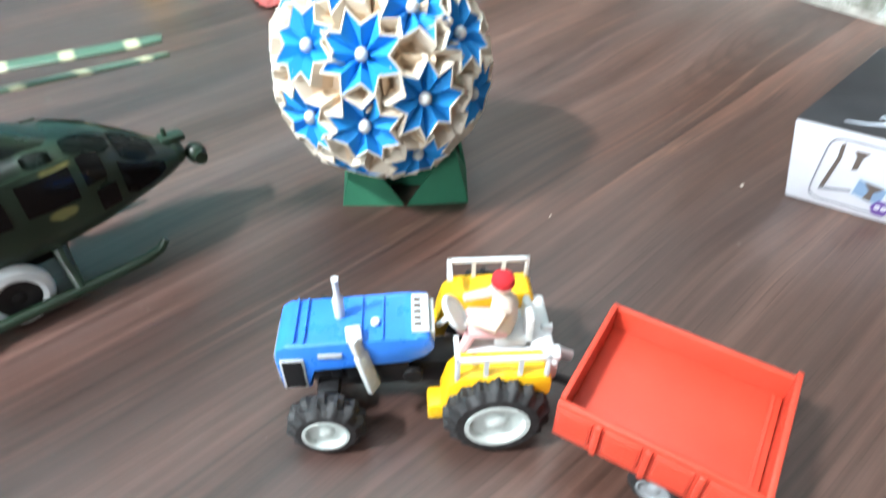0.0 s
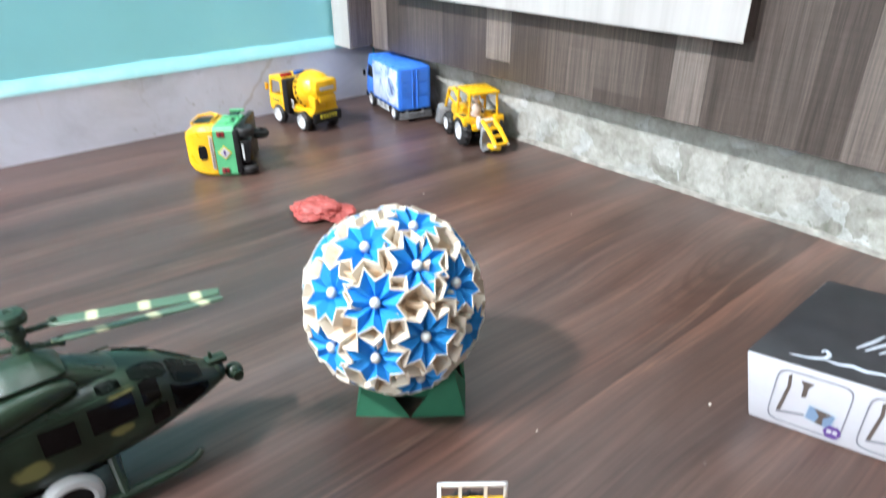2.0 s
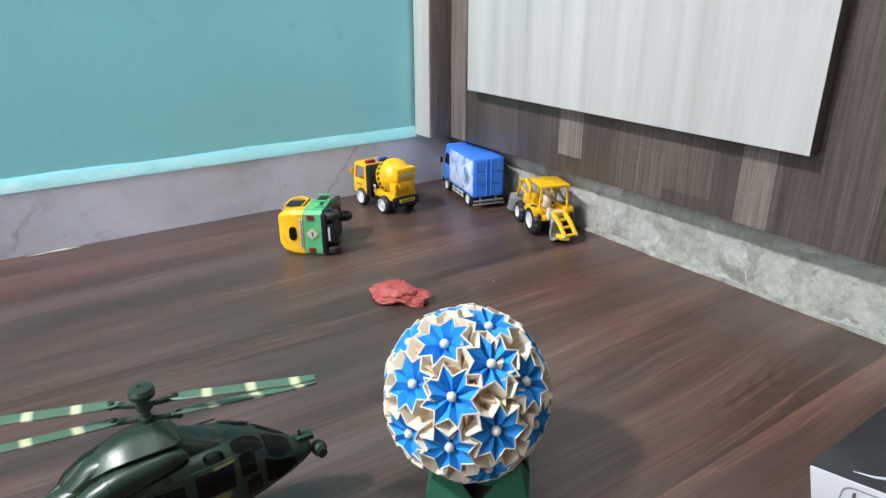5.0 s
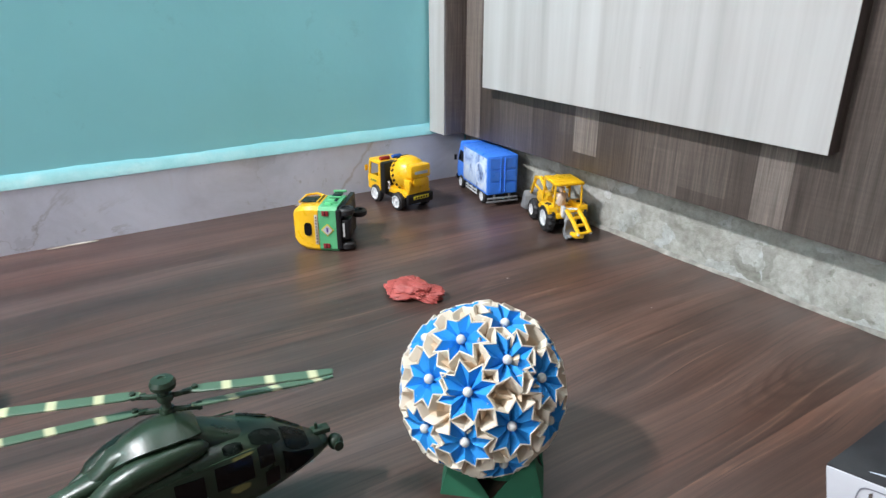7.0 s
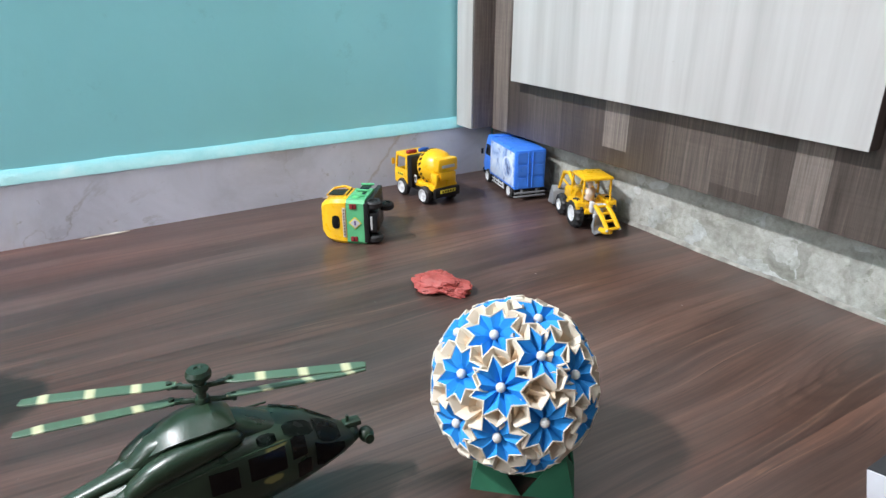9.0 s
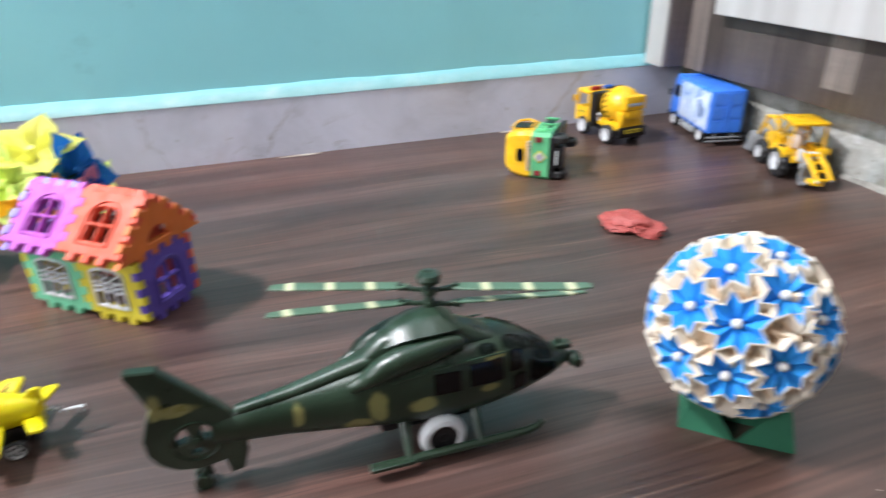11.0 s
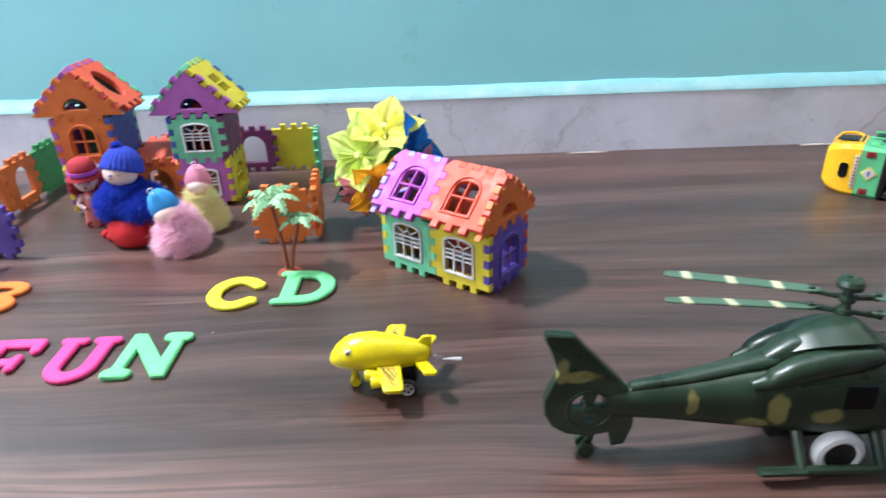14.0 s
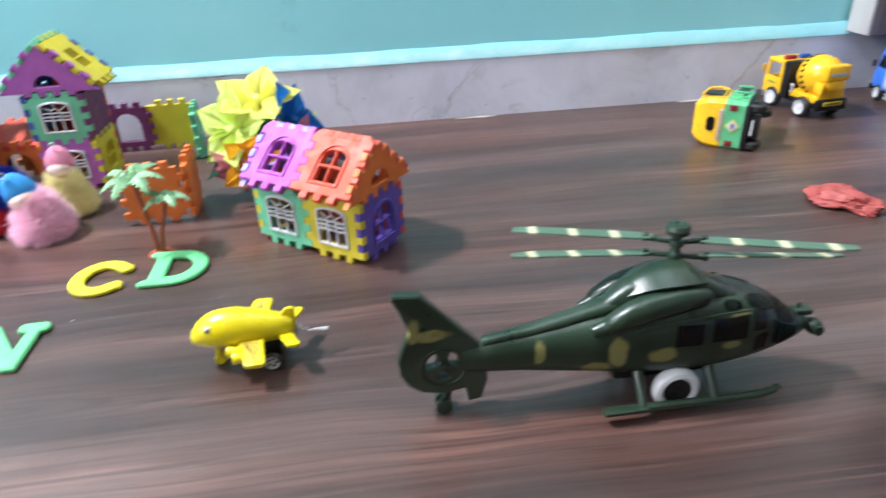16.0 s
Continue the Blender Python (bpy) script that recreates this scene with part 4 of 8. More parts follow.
def low_arch(x0, x1, y0, y1, rise, n=10):
    """An opening with a shallow bowed head."""
    cx, w = (x0 + x1) / 2, (x1 - x0) / 2
    return [(x0, y0), (x1, y0)] + [(cx + w * math.cos(math.pi * k / n), y1 - rise + rise * math.sin(math.pi * k / n) ** 0.8) for k in range(n + 1)]


LATTICE_HOLE = low_arch(-0.0155, 0.0155, -0.0168, 0.0175, 0.0055)


def lattice():
    """White window insert: a low-arched frame with two uprights, three cross bars and a fan in the head."""
    rim = plate("window_lattice", [low_arch(-0.0166, 0.0166, -0.0178, 0.0186, 0.0058, 14), low_arch(-0.0143, 0.0143, -0.0156, 0.0164, 0.005, 14)], 0.0026, 0.0004, "white")
    bm = B()
    bm.from_mesh(rim)
    bpy.data.meshes.remove(rim)
    for x in (-0.0049, 0.0049):
        box(bm, (x, -0.0052, 0), (0.0014, 0.0212, 0.0021))
    for y in (-0.0026, 0.0015, 0.0056):
        box(bm, (0, y, 0), (0.029, 0.0014, 0.0019))
    for a, reach in ((32, 0.0135), (90, 0.0105), (148, 0.0135)):
        d = Vector((math.cos(radians(a)), math.sin(radians(a)), 0))
        tube(bm, [Vector((0, 0.0056, 0)) + d * r for r in (0.0042, reach)], 0.0008, 6)
    tube(bm, [(0.0048 * math.cos(math.pi * k / 8), 0.0056 + 0.0048 * math.sin(math.pi * k / 8), 0) for k in range(9)], 0.0008, 6)
    return finish("window_lattice", bm, "white", 30)


LATTICE = lattice()
RIMS = {}


def panel_mesh(kinds, hole, material, cache={}):
    key = (kinds, hole, material)
    if key not in cache:
        rings = [square_outline(kinds)]
        if hole == "four":
            rings += four_panes()
        elif hole == "lattice":
            rings.append(LATTICE_HOLE)
        elif hole == "gate":
            rings.append(arch(-0.0155, 0.0155, -0.0185, 0.018))
        elif hole == "round":
            rings.append([(0.0125 * math.cos(2 * math.pi * k / 24), 0.0175 * math.sin(2 * math.pi * k / 24)) for k in range(24)])
        elif hole == "bars":
            for k in range(2):
                for j in range(2):
                    x, y = -0.0105 + k * 0.0113, -0.0105 + j * 0.0113
                    rings.append([(x, y), (x + 0.0097, y), (x + 0.0097, y + 0.0097), (x, y + 0.0097)])
        cache[key] = plate("panel", rings, THICK, 0.0006, material)
    return cache[key]


def panel(parent, m, material, hole="", kinds=(-1, 1, -1, 1)):
    """One panel; its face looks along local Z."""
    ob = part("panel", panel_mesh(tuple(kinds), hole, material), None, parent, m=m)
    if hole == "lattice":
        part("window_lattice", LATTICE, None, ob, "white lattice window", m=pose(0, 0, THICK / 2 + 0.0001))
    if hole == "four":
        if material not in RIMS:
            RIMS[material] = plate("window_rim", [arch(-0.0155, 0.0155, -0.0182, 0.0195), arch(-0.0138, 0.0138, -0.0165, 0.0178)], 0.0022, 0.0005, material)
        part("window_rim", RIMS[material], None, ob, m=pose(0, 0, THICK / 2 + 0.0004))
    return ob


LOW_ROOF, HIGH_ROOF = (0.0444, 0.039), (0.0485, 0.0475)


def gable_mesh(material, run, rise, cache={}):
    if (material, run) not in cache:
        hw, h = run + 0.002, rise + 0.0016
        pts = [(-hw, THICK / 2), (-CORE, THICK / 2)]
        u = 2 * CORE / UNITS
        for k in range(UNITS):
            out = -THICK / 2 if k % 2 == 0 else THICK / 2
            pts += [(-CORE + k * u, out), (-CORE + (k + 1) * u, out)]
        pts += [(CORE, THICK / 2), (hw, THICK / 2)]
        length = math.hypot(hw, h)
        nx, ny = h / length, hw / length
        for side in (1, -1):
            steps = range(UNITS) if side == 1 else range(UNITS - 1, -1, -1)
            for k in steps:
                t0, t1 = (k + 0.6) / (UNITS + 1.2), (k + 1.6) / (UNITS + 1.2)
                out = 0.0 if k % 2 == 0 else THICK * 0.95
                ends = (t0, t1) if side == 1 else (t1, t0)
                for t in ends:
                    pts.append((side * (hw * (1 - t) + nx * out), THICK / 2 + h * t + ny * out))
            if side == 1:
                pts.append((0, THICK / 2 + h))
        hole = [(0.0125 * math.cos(math.pi * k / 12), 0.0095 + 0.0115 * math.sin(math.pi * k / 12)) for k in range(13)]
        cache[material, run] = plate("gable", [pts, hole], THICK, 0.0006, material)
    return cache[material, run]


def panel_house(m, n, storeys, front, back, left, right, roof_front, roof_back, gables, label, roof, squat=1.0):
    """A toy house whose ridge runs along local X. Lists hold (colour, window), the lower storey first."""
    run, rise = roof
    slope, stretch = math.degrees(math.atan2(rise, run)), math.hypot(run, rise) / PITCH
    h = thing("toy_house", m, label, "toy house", "panel houses")
    for s in range(storeys):
        z = (PITCH * (s + 0.5) + THICK / 2) * squat
        tall = Matrix.Diagonal((1, squat, 1, 1))
        for i in range(n):
            panel(h, pose(PITCH * (i + 0.5), 0, z, 90, 0, 0) @ tall, *front[s * n + i], (-1, 1 if i == n - 1 or i % 2 == 0 else -1, -1 if s == storeys - 1 else 1, 1 if i == 0 else -1))
            panel(h, pose(PITCH * (i + 0.5), PITCH, z, 90, 0, 180) @ tall, *back[s * n + i], (-1, 1 if i == 0 else -1, -1 if s == storeys - 1 else 1, 1 if i == n - 1 or i % 2 == 0 else -1))
        panel(h, pose(n * PITCH, PITCH / 2, z, 90, 0, 90) @ tall, *right[s], (-1, -1, -1 if s == storeys - 1 else 1, -1))
        panel(h, pose(0, PITCH / 2, z, 90, 0, -90) @ tall, *left[s], (-1, -1, -1 if s == storeys - 1 else 1, -1))
    top = (PITCH * storeys + THICK / 2) * squat
    for side, cells in ((-1, roof_front), (1, roof_back)):
        for i, cell in enumerate(cells):
            y = PITCH / 2 + side * run / 2
            turn = 0 if side == -1 else 180
            q = pose(PITCH * (i + 0.5), y, top + rise / 2 + THICK * 0.55, 0, 0, turn) @ pose(0, 0, 0, slope, 0, 0) @ Matrix.Diagonal((1, stretch, 1, 1))
            panel(h, q, *cell, (-1, 1 if i == len(cells) - 1 else -1, 1 if side == -1 else -1, 1))
    for x, turn, colour in ((n * PITCH, 90, gables[1]), (0, -90, gables[0])):
        part("gable", gable_mesh(colour, run, rise), None, h, m=pose(x, PITCH / 2, top - THICK / 2, 90, 0, turn))
    return h


panel_house(frame_of((-0.249, 0.6245), (0.79, -0.613)), 2, 1, [("p_green", "lattice"), ("p_yellow", "lattice")], [("p_coral", ""), ("p_coral", "")],
            [("p_yellow", "")], [("p_purple", "four")], [("p_pink", "four"), ("p_coral", "four")], [("p_lilac", ""), ("p_coral", "")], ("p_lilac", "p_orange"),
            "low toy house of jade, mustard, violet, orchid and coral plastic panels", LOW_ROOF)
panel_house(frame_of((-0.502, 0.852), (0, -1)), 1, 2, [("p_orange", ""), ("p_blue", "")], [("p_yellow", "four"), ("p_plum", "")],
            [("p_coral", ""), ("p_coral", "")], [("p_magenta", "lattice"), ("p_green", "lattice")], [("p_green", "")], [("p_yellow", "bars")], ("p_blue", "p_magenta"),
            "tall toy house with jade window panel, magenta gable and yellow roof", HIGH_ROOF, 0.94)
panel_house(frame_of((-0.6245, 0.838), (0.02, -1)) @ Matrix.Scale(1.06, 4), 1, 2, [("p_yellow", ""), ("p_magenta", "")], [("p_blue", ""), ("p_blue", "")],
            [("p_green", ""), ("p_green", "")], [("p_magenta", ""), ("p_orange", "four")], [("p_magenta", "")], [("p_coral", "round")], ("p_green", "p_orange"),
            "tall orange toy house with a round hole in its coral roof", (0.0455, 0.0425), 0.94)


def fence(label, *runs):
    """A fence of standing panels; each run: x, y, heading, colour, opening."""
    f = thing("toy_fence", pose(runs[0][0], runs[0][1], 0), label, "toy fence", "panel fences")
    for x, y, turn, colour, hole in runs:
        panel(f, pose(x - runs[0][0], y - runs[0][1], PITCH / 2 + THICK / 2, 90, 0, turn), colour, hole, (-1, -1, -1, 1))
    return f


fence("plum gate and mustard panel of a toy fence", (-0.447, 0.918, 0, "p_plum", "gate"), (-0.391, 0.921, 0, "p_yellow", ""))
fence("jade panel of a toy fence seen edge on", (-0.357, 0.893, 97, "p_green", ""))
fence("orange corner of a toy fence behind a palm", (-0.359, 0.683, 3, "p_orange", ""), (-0.3285, 0.712, 95, "p_orange", ""))
# These gates use a darker orange, with the shade they stand in mixed in.
fence("orange gates and green panel of a toy fence", (-0.704, 0.757, 90, "p_brown", "gate"), (-0.704, 0.816, 90, "p_brown", "gate"), (-0.704, 0.875, 90, "p_dkgreen", ""))
fence("dark red panel of a toy fence between two houses", (-0.535, 0.915, 0, "darkred", ""))
low = thing("toy_bridge", pose(-0.53, 0.812, 0), "low coral and orange panel link between two toy houses", "toy fence", "panel fences")
panel(low, pose(0, -0.012, PITCH / 2 + THICK / 2 - 0.004, 90, 0, 0), "p_orange", "gate", (-1, 1, -1, 1))
panel(low, pose(0, 0.014, 0.0605, 14, 0, 0), "p_coral", "", (1, -1, 1, -1))
panel(low, pose(0, 0.044, PITCH / 2 + THICK / 2, 90, 0, 180), "p_orange", "", (-1, -1, -1, -1))
fence("violet toy panel standing before an orange fence", (-0.653, 0.667, -6, "p_purple", ""), (-0.685, 0.697, 84, "p_blue", ""))


# ---- the toy helicopter, lying along world X ----
HX, HY = 0.0, 0.366


def heli():
    th = thing("toy_helicopter", pose(HX - 0.0015, HY - 0.001, 0, 0, 0, -0.3), "glossy green camouflage plastic toy helicopter on skids and wheels", "toy helicopter")
    # Fuselage and tail boom: x, centre height, half width, half height, squareness.
    secs = [(-0.104, 0.037, 0.0045, 0.009, 2.2), (-0.088, 0.0375, 0.0068, 0.0105, 2.3), (-0.066, 0.0385, 0.0092, 0.0128, 2.4), (-0.046, 0.0395, 0.012, 0.0158, 2.5),
            (-0.028, 0.0415, 0.0155, 0.0188, 2.6), (-0.008, 0.0435, 0.0195, 0.0212, 3.1), (0.012, 0.0455, 0.0222, 0.0235, 3.5), (0.032, 0.0465, 0.0232, 0.0242, 3.7),
            (0.052, 0.0468, 0.0232, 0.0238, 3.5), (0.068, 0.0462, 0.0222, 0.0222, 3.0), (0.082, 0.0445, 0.0198, 0.0188, 2.5), (0.094, 0.0425, 0.0165, 0.0148, 2.2),
            (0.104, 0.0405, 0.0125, 0.0108, 2.1), (0.112, 0.0395, 0.0088, 0.0078, 2.0), (0.1165, 0.0392, 0.0062, 0.0058, 2.0)]
    bm = B()
    loft(bm, [[(x, y, zc + z) for y, z in oval(28, hw, hh, p)] for x, zc, hw, hh, p in secs])
    part("fuselage", bm, "camo", th, "green fuselage with sand and grey camouflage patches", angle=45)
    # Spine ridge running down the boom.
    bm = B()
    ridge = [(-0.09, 0.0475, 0.0035, 0.003), (-0.06, 0.0525, 0.0048, 0.0035), (-0.03, 0.0605, 0.0062, 0.004), (-0.012, 0.066, 0.008, 0.0045)]
    loft(bm, [[(x, y, z + h) for y, h in oval(14, hw, hh, 2.4)] for x, z, hw, hh in ridge])
    part("spine", bm, "camo", th, angle=50)
    # Engine cowling: a faceted hood overhanging a dark recess, and a long smooth duct below it on either side.
    bm = B()
    rings = []
    for x, w, z0, z1, ridge in ((-0.0145, 0.0035, 0.0665, 0.069, 0.5), (-0.006, 0.0085, 0.0735, 0.0778, 0.45), (0.003, 0.0125, 0.0785, 0.0838, 0.42), (0.012, 0.0152, 0.0812, 0.0875, 0.4), (0.02, 0.016, 0.0818, 0.0885, 0.4),
                                (0.028, 0.0156, 0.0818, 0.0888, 0.5), (0.034, 0.0142, 0.0808, 0.0858, 0.62), (0.038, 0.012, 0.08, 0.0828, 0.75), (0.0395, 0.0105, 0.0795, 0.0812, 0.8)):
        half = [(w * 0.9, z0 - 0.0004), (w, z0), (w * 1.01, z0 + 0.0012), (w * (0.3 + 0.7 * ridge), z0 + (z1 - z0) * 0.66), (w * ridge * 0.8, z1 - 0.0004), (w * ridge * 0.4, z1)]
        rings.append([(x, y, z) for y, z in half] + [(x, -y, z) for y, z in half[::-1]])
    loft(bm, rings)
    part("engine_cowling", bm, "camo", th, "faceted green engine hood", angle=24)
    bm = B()
    loft(bm, [[(x, y, z + h) for y, h in oval(18, hw, hh, 3.0)] for x, z, hw, hh in ((-0.02, 0.062, 0.005, 0.0045), (-0.006, 0.0705, 0.0085, 0.009), (0.012, 0.0735, 0.0105, 0.0105), (0.032, 0.0728, 0.0118, 0.0098), (0.044, 0.0705, 0.0122, 0.0078), (0.054, 0.068, 0.0118, 0.0052), (0.062, 0.066, 0.0105, 0.003))])
    part("engine_deck", bm, "camo", th, "green deck under the engine hood", angle=40)
    for s in (-1, 1):
        bm = B()
        scoop = [(-0.0215, 0.0592, 0.003, 0.003), (-0.018, 0.0612, 0.0052, 0.0054), (-0.008, 0.0662, 0.0068, 0.0072), (0.006, 0.0705, 0.0078, 0.008), (0.02, 0.0728, 0.0076, 0.0076), (0.03, 0.0738, 0.0062, 0.0064), (0.038, 0.0738, 0.004, 0.0042), (0.0415, 0.0732, 0.0014, 0.0014)]
        loft(bm, [[(x, s * 0.0144 + y, z + h) for y, h in oval(18, hw, hh, 2.4)] for x, z, hw, hh in scoop])
        duct = part("engine_duct", bm, "camo", th, "glossy green engine duct", angle=50)
        part("duct_band", loft(B(), [[(x, s * 0.0144 + y, z + h) for y, h in oval(18, hw, hh, 2.4)] for x, z, hw, hh in ((-0.0012, 0.0684, 0.0075, 0.0078), (0.0006, 0.069, 0.0077, 0.008))]), "dkgreen", duct)
        bm = B()
        cyl(bm, (-0.027, s * 0.0128, 0.0555), (-0.018, s * 0.0136, 0.0592), 0.0034, 0.0046, 14)
        part("exhaust_pipe", bm, "dkgreen", th)
        # The sliding door's rail along the shoulder.
        part("door_rail", tube(B(), [(x, s * y, z) for x, y, z in ((-0.004, 0.0202, 0.0588), (0.02, 0.0219, 0.0634), (0.045, 0.0221, 0.0652), (0.064, 0.0212, 0.0652))], 0.0006, 6), "dkgreen", th)
        # Side windows, slightly proud of the skin.
        for x0, x1, z0, z1 in ((0.0195, 0.035, 0.0462, 0.0598), (0.041, 0.0622, 0.0472, 0.0618), (0.066, 0.0752, 0.0512, 0.0632), (0.0685, 0.0772, 0.0365, 0.0472)):
            bm = B()
            cols = 6
            grid = []
            for i in range(cols + 1):
                x = x0 + (x1 - x0) * i / cols
                col = []
                for j in range(5):
                    z = z0 + (z1 - z0) * j / 4
                    a, b = max(q for q in secs if q[0] <= x), min(q for q in secs if q[0] > x)
                    f = (x - a[0]) / (b[0] - a[0])
                    zc, hw, hh, p = (a[n] + f * (b[n] - a[n]) for n in (1, 2, 3, 4))
                    y = hw * max(0.0, 1 - abs((z - zc) / hh) ** p) ** (1 / p)
                    col.append((x, s * (y + 0.0005), z))
                grid.append(col)
            g = [[bm.verts.new(c) for c in col] for col in grid]
            h = [[bm.verts.new((c[0], c[1] - s * 0.0012, c[2])) for c in col] for col in grid]
            for i in range(cols):
                for j in range(4):
                    bm.faces.new([g[i][j], g[i + 1][j], g[i + 1][j + 1], g[i][j + 1]])
            for ring in ([(i, 0) for i in range(cols + 1)], [(i, 4) for i in range(cols + 1)], [(0, j) for j in range(5)], [(cols, j) for j in range(5)]):
                for (i, j), (k, l) in zip(ring, ring[1:]):
                    bm.faces.new([g[i][j], g[k][l], h[k][l], h[i][j]])
            part("side_window", bm, "glassblack", th, "black window")

    def skin(name, rows, lift, material, label=""):
        """A patch on the fuselage's upper skin; rows of (x, angle from, angle to) in degrees from straight up."""
        for s in (-1, 1):
            bm = B()
            cols = []
            for x, a0, a1 in rows:
                a, b = max(q for q in secs if q[0] <= x), min(q for q in secs if q[0] > x)
                f = (x - a[0]) / (b[0] - a[0])
                zc, hw, hh, p = (a[n] + f * (b[n] - a[n]) for n in (1, 2, 3, 4))
                col = []
                for k in range(7):
                    t = radians(a0 + (a1 - a0) * k / 6)
                    c, d = math.sin(t), math.cos(t)
                    col.append((x, s * (hw + lift) * abs(c) ** (2 / p), zc + (hh + lift) * math.copysign(abs(d) ** (2 / p), d)))
                cols.append(col)
            g = [[bm.verts.new(c) for c in col] for col in cols]
            for a, b in zip(g, g[1:]):
                for k in range(6):
                    bm.faces.new([a[k], b[k], b[k + 1], a[k + 1]])
            bmesh.ops.solidify(bm, geom=bm.faces[:], thickness=0.0008)
            part(name, bm, material, th, label, angle=60)

    skin("engine_window", [(0.0475, 30, 46), (0.05, 26, 50), (0.055, 26, 50), (0.0585, 30, 46)], 0.0006, "smoke", "smoked engine-bay window")
    skin("roof_window", [(0.0635, 20, 38), (0.0665, 14, 44), (0.073, 12, 46), (0.0785, 14, 46), (0.0815, 22, 40)], 0.0005, "smoke", "smoked roof window")
    skin("windscreen", [(0.0845, 10, 56), (0.088, 6, 62), (0.093, 6, 64), (0.0985, 6, 62), (0.103, 12, 54)], 0.0005, "smoke", "dark windscreen")
    skin("nose_window", [(0.0815, 62, 100), (0.086, 66, 108), (0.093, 68, 108), (0.1, 68, 102), (0.105, 72, 92)], 0.0005, "glassblack", "black chin window")
    # Nose gun turret.
    bm = B()
    lathe(bm, [(0, 0), (0.0072, 0), (0.0075, 0.002), (0.006, 0.0055), (0.0045, 0.007), (0, 0.007)], 18, pose(0.1125, 0, 0.04, 0, 90, 0))
    box(bm, (0.116, 0, 0.0475), (0.013, 0.0075, 0.004), 0.0012)
    cyl(bm, (0.113, 0, 0.049), (0.113, 0, 0.0535), 0.0014, 0.0011, 10)
    part("nose_mount", bm, "dkgreen", th)
    bm = B()
    ball(bm, (0.1255, -0.003, 0.037), (0.0058, 0.0058, 0.0055), 18, 12)
    cyl(bm, (0.1255, -0.0095, 0.037), (0.1255, -0.0082, 0.037), 0.0036, 0.0036, 14)
    part("sensor_pod", bm, "dkgreen", th)
    # Tail fin and shrouded fan.
    fin = [(-0.087, 0.031), (-0.09, 0.046), (-0.097, 0.0545), (-0.121, 0.081), (-0.1245, 0.0848), (-0.1395, 0.0865), (-0.1405, 0.083), (-0.137, 0.075), (-0.132, 0.0605), (-0.1365, 0.05),
           (-0.1395, 0.041), (-0.139, 0.031), (-0.1345, 0.0225), (-0.126, 0.0165), (-0.114, 0.014), (-0.1, 0.0165), (-0.098, 0.006), (-0.0905, 0.0075), (-0.0865, 0.021)]
    holes = []
    for mid, wide, r0, r1 in ((150, 36, 0.0042, 0.0108), (32, 34, 0.0045, 0.0112), (270, 24, 0.005, 0.0088)):
        ring = [(r1, mid - wide + 2 * wide * k / 8) for k in range(9)] + [(r0, mid + wide * 0.7 - 1.4 * wide * k / 5) for k in range(6)]
        holes.append([(-0.113 + r * math.cos(radians(a)), 0.0345 + r * math.sin(radians(a))) for r, a in ring])
    me = plate("tail_fin", [fin] + holes, 0.0068, 0.0009, "camo")
    part("tail_fin", me, None, th, m=pose(0, 0, 0, 90, 0, 0))
    bm = B()
    for s in (-1, 1):
        lathe(bm, [(0, 0.0036), (0.0028, 0.0036), (0.0036, 0.0048), (0.0026, 0.0056), (0, 0.0058)], 18, axis((-0.113, 0, 0.0345), (0, s, 0)))
        lathe(bm, [(0.0124, 0.0032), (0.014, 0.0032), (0.0137, 0.0043), (0.0128, 0.0043)], 30, axis((-0.113, 0, 0.0345), (0, s, 0)), closed=True)
    part("fan_boss", bm, "dkgreen", th, "raised boss and rim round the tail fan openings")
    # Tail wheel on its strut.
    tail = part("tail_strut", tube(B(), [(-0.11, 0, 0.018), (-0.111, 0, 0.011), (-0.1135, 0, 0.006)], [0.003, 0.0027, 0.0024], 10), "dkgreen", th)
    for s in (-1, 1):
        part("tail_wheel", cyl(B(), (-0.1135, s * 0.0018, 0.0052), (-0.1135, s * 0.0058, 0.0052), 0.0052, None, 18), "dkgreen", tail)
    # Rotor: two pairs of blades, one above the other, on a thin mast.
    rot = part("rotor_mast", tube(B(), [(0.0265, 0.0065, 0.081), (0.0265, 0.0068, 0.0865), (0.0265, 0.007, 0.09), (0.0265, 0.0075, 0.104)], [0.0062, 0.0048, 0.0026, 0.0024], 14), "dkgreen", th)
    cap = lathe(B(), [(0, 0.103), (0.0042, 0.103), (0.0068, 0.1042), (0.0072, 0.1068), (0.006, 0.1092), (0.0022, 0.11), (0.0016, 0.1092), (0, 0.1092)], 24, pose(0.0265, 0.0078, 0))
    part("rotor_cap", cap, "dkgreen", rot)
    for lower, z, pins in ((0, 0.0983, ((0.0114, 0.0166), (0.0424, 0.0063))), (1, 0.0898, ((0.0108, 0.0132), (0.0425, 0.0011)))):
        hubs = B()
        tube(hubs, [(pins[0][0], pins[0][1], z - 0.0006), (0.0265, 0.0075, z - 0.0004), (pins[1][0], pins[1][1], z - 0.0006)], 0.0016, 8)
        lathe(hubs, [(0, z - 0.0024), (0.0042, z - 0.0024), (0.0046, z - 0.001), (0.0038, z + 0.0016), (0, z + 0.0016)], 16, pose(0.0265, 0.0075, 0))
        for px, py in pins:
            cyl(hubs, (px, py, z - 0.0022), (px, py, z + 0.0024), 0.0017, None, 10)
            box(hubs, (px * 0.75 + 0.0066, py * 0.75 + 0.0019, z), (0.006, 0.0032, 0.002), 0.0005)
        part("rotor_hub", hubs, "dkgreen", rot)
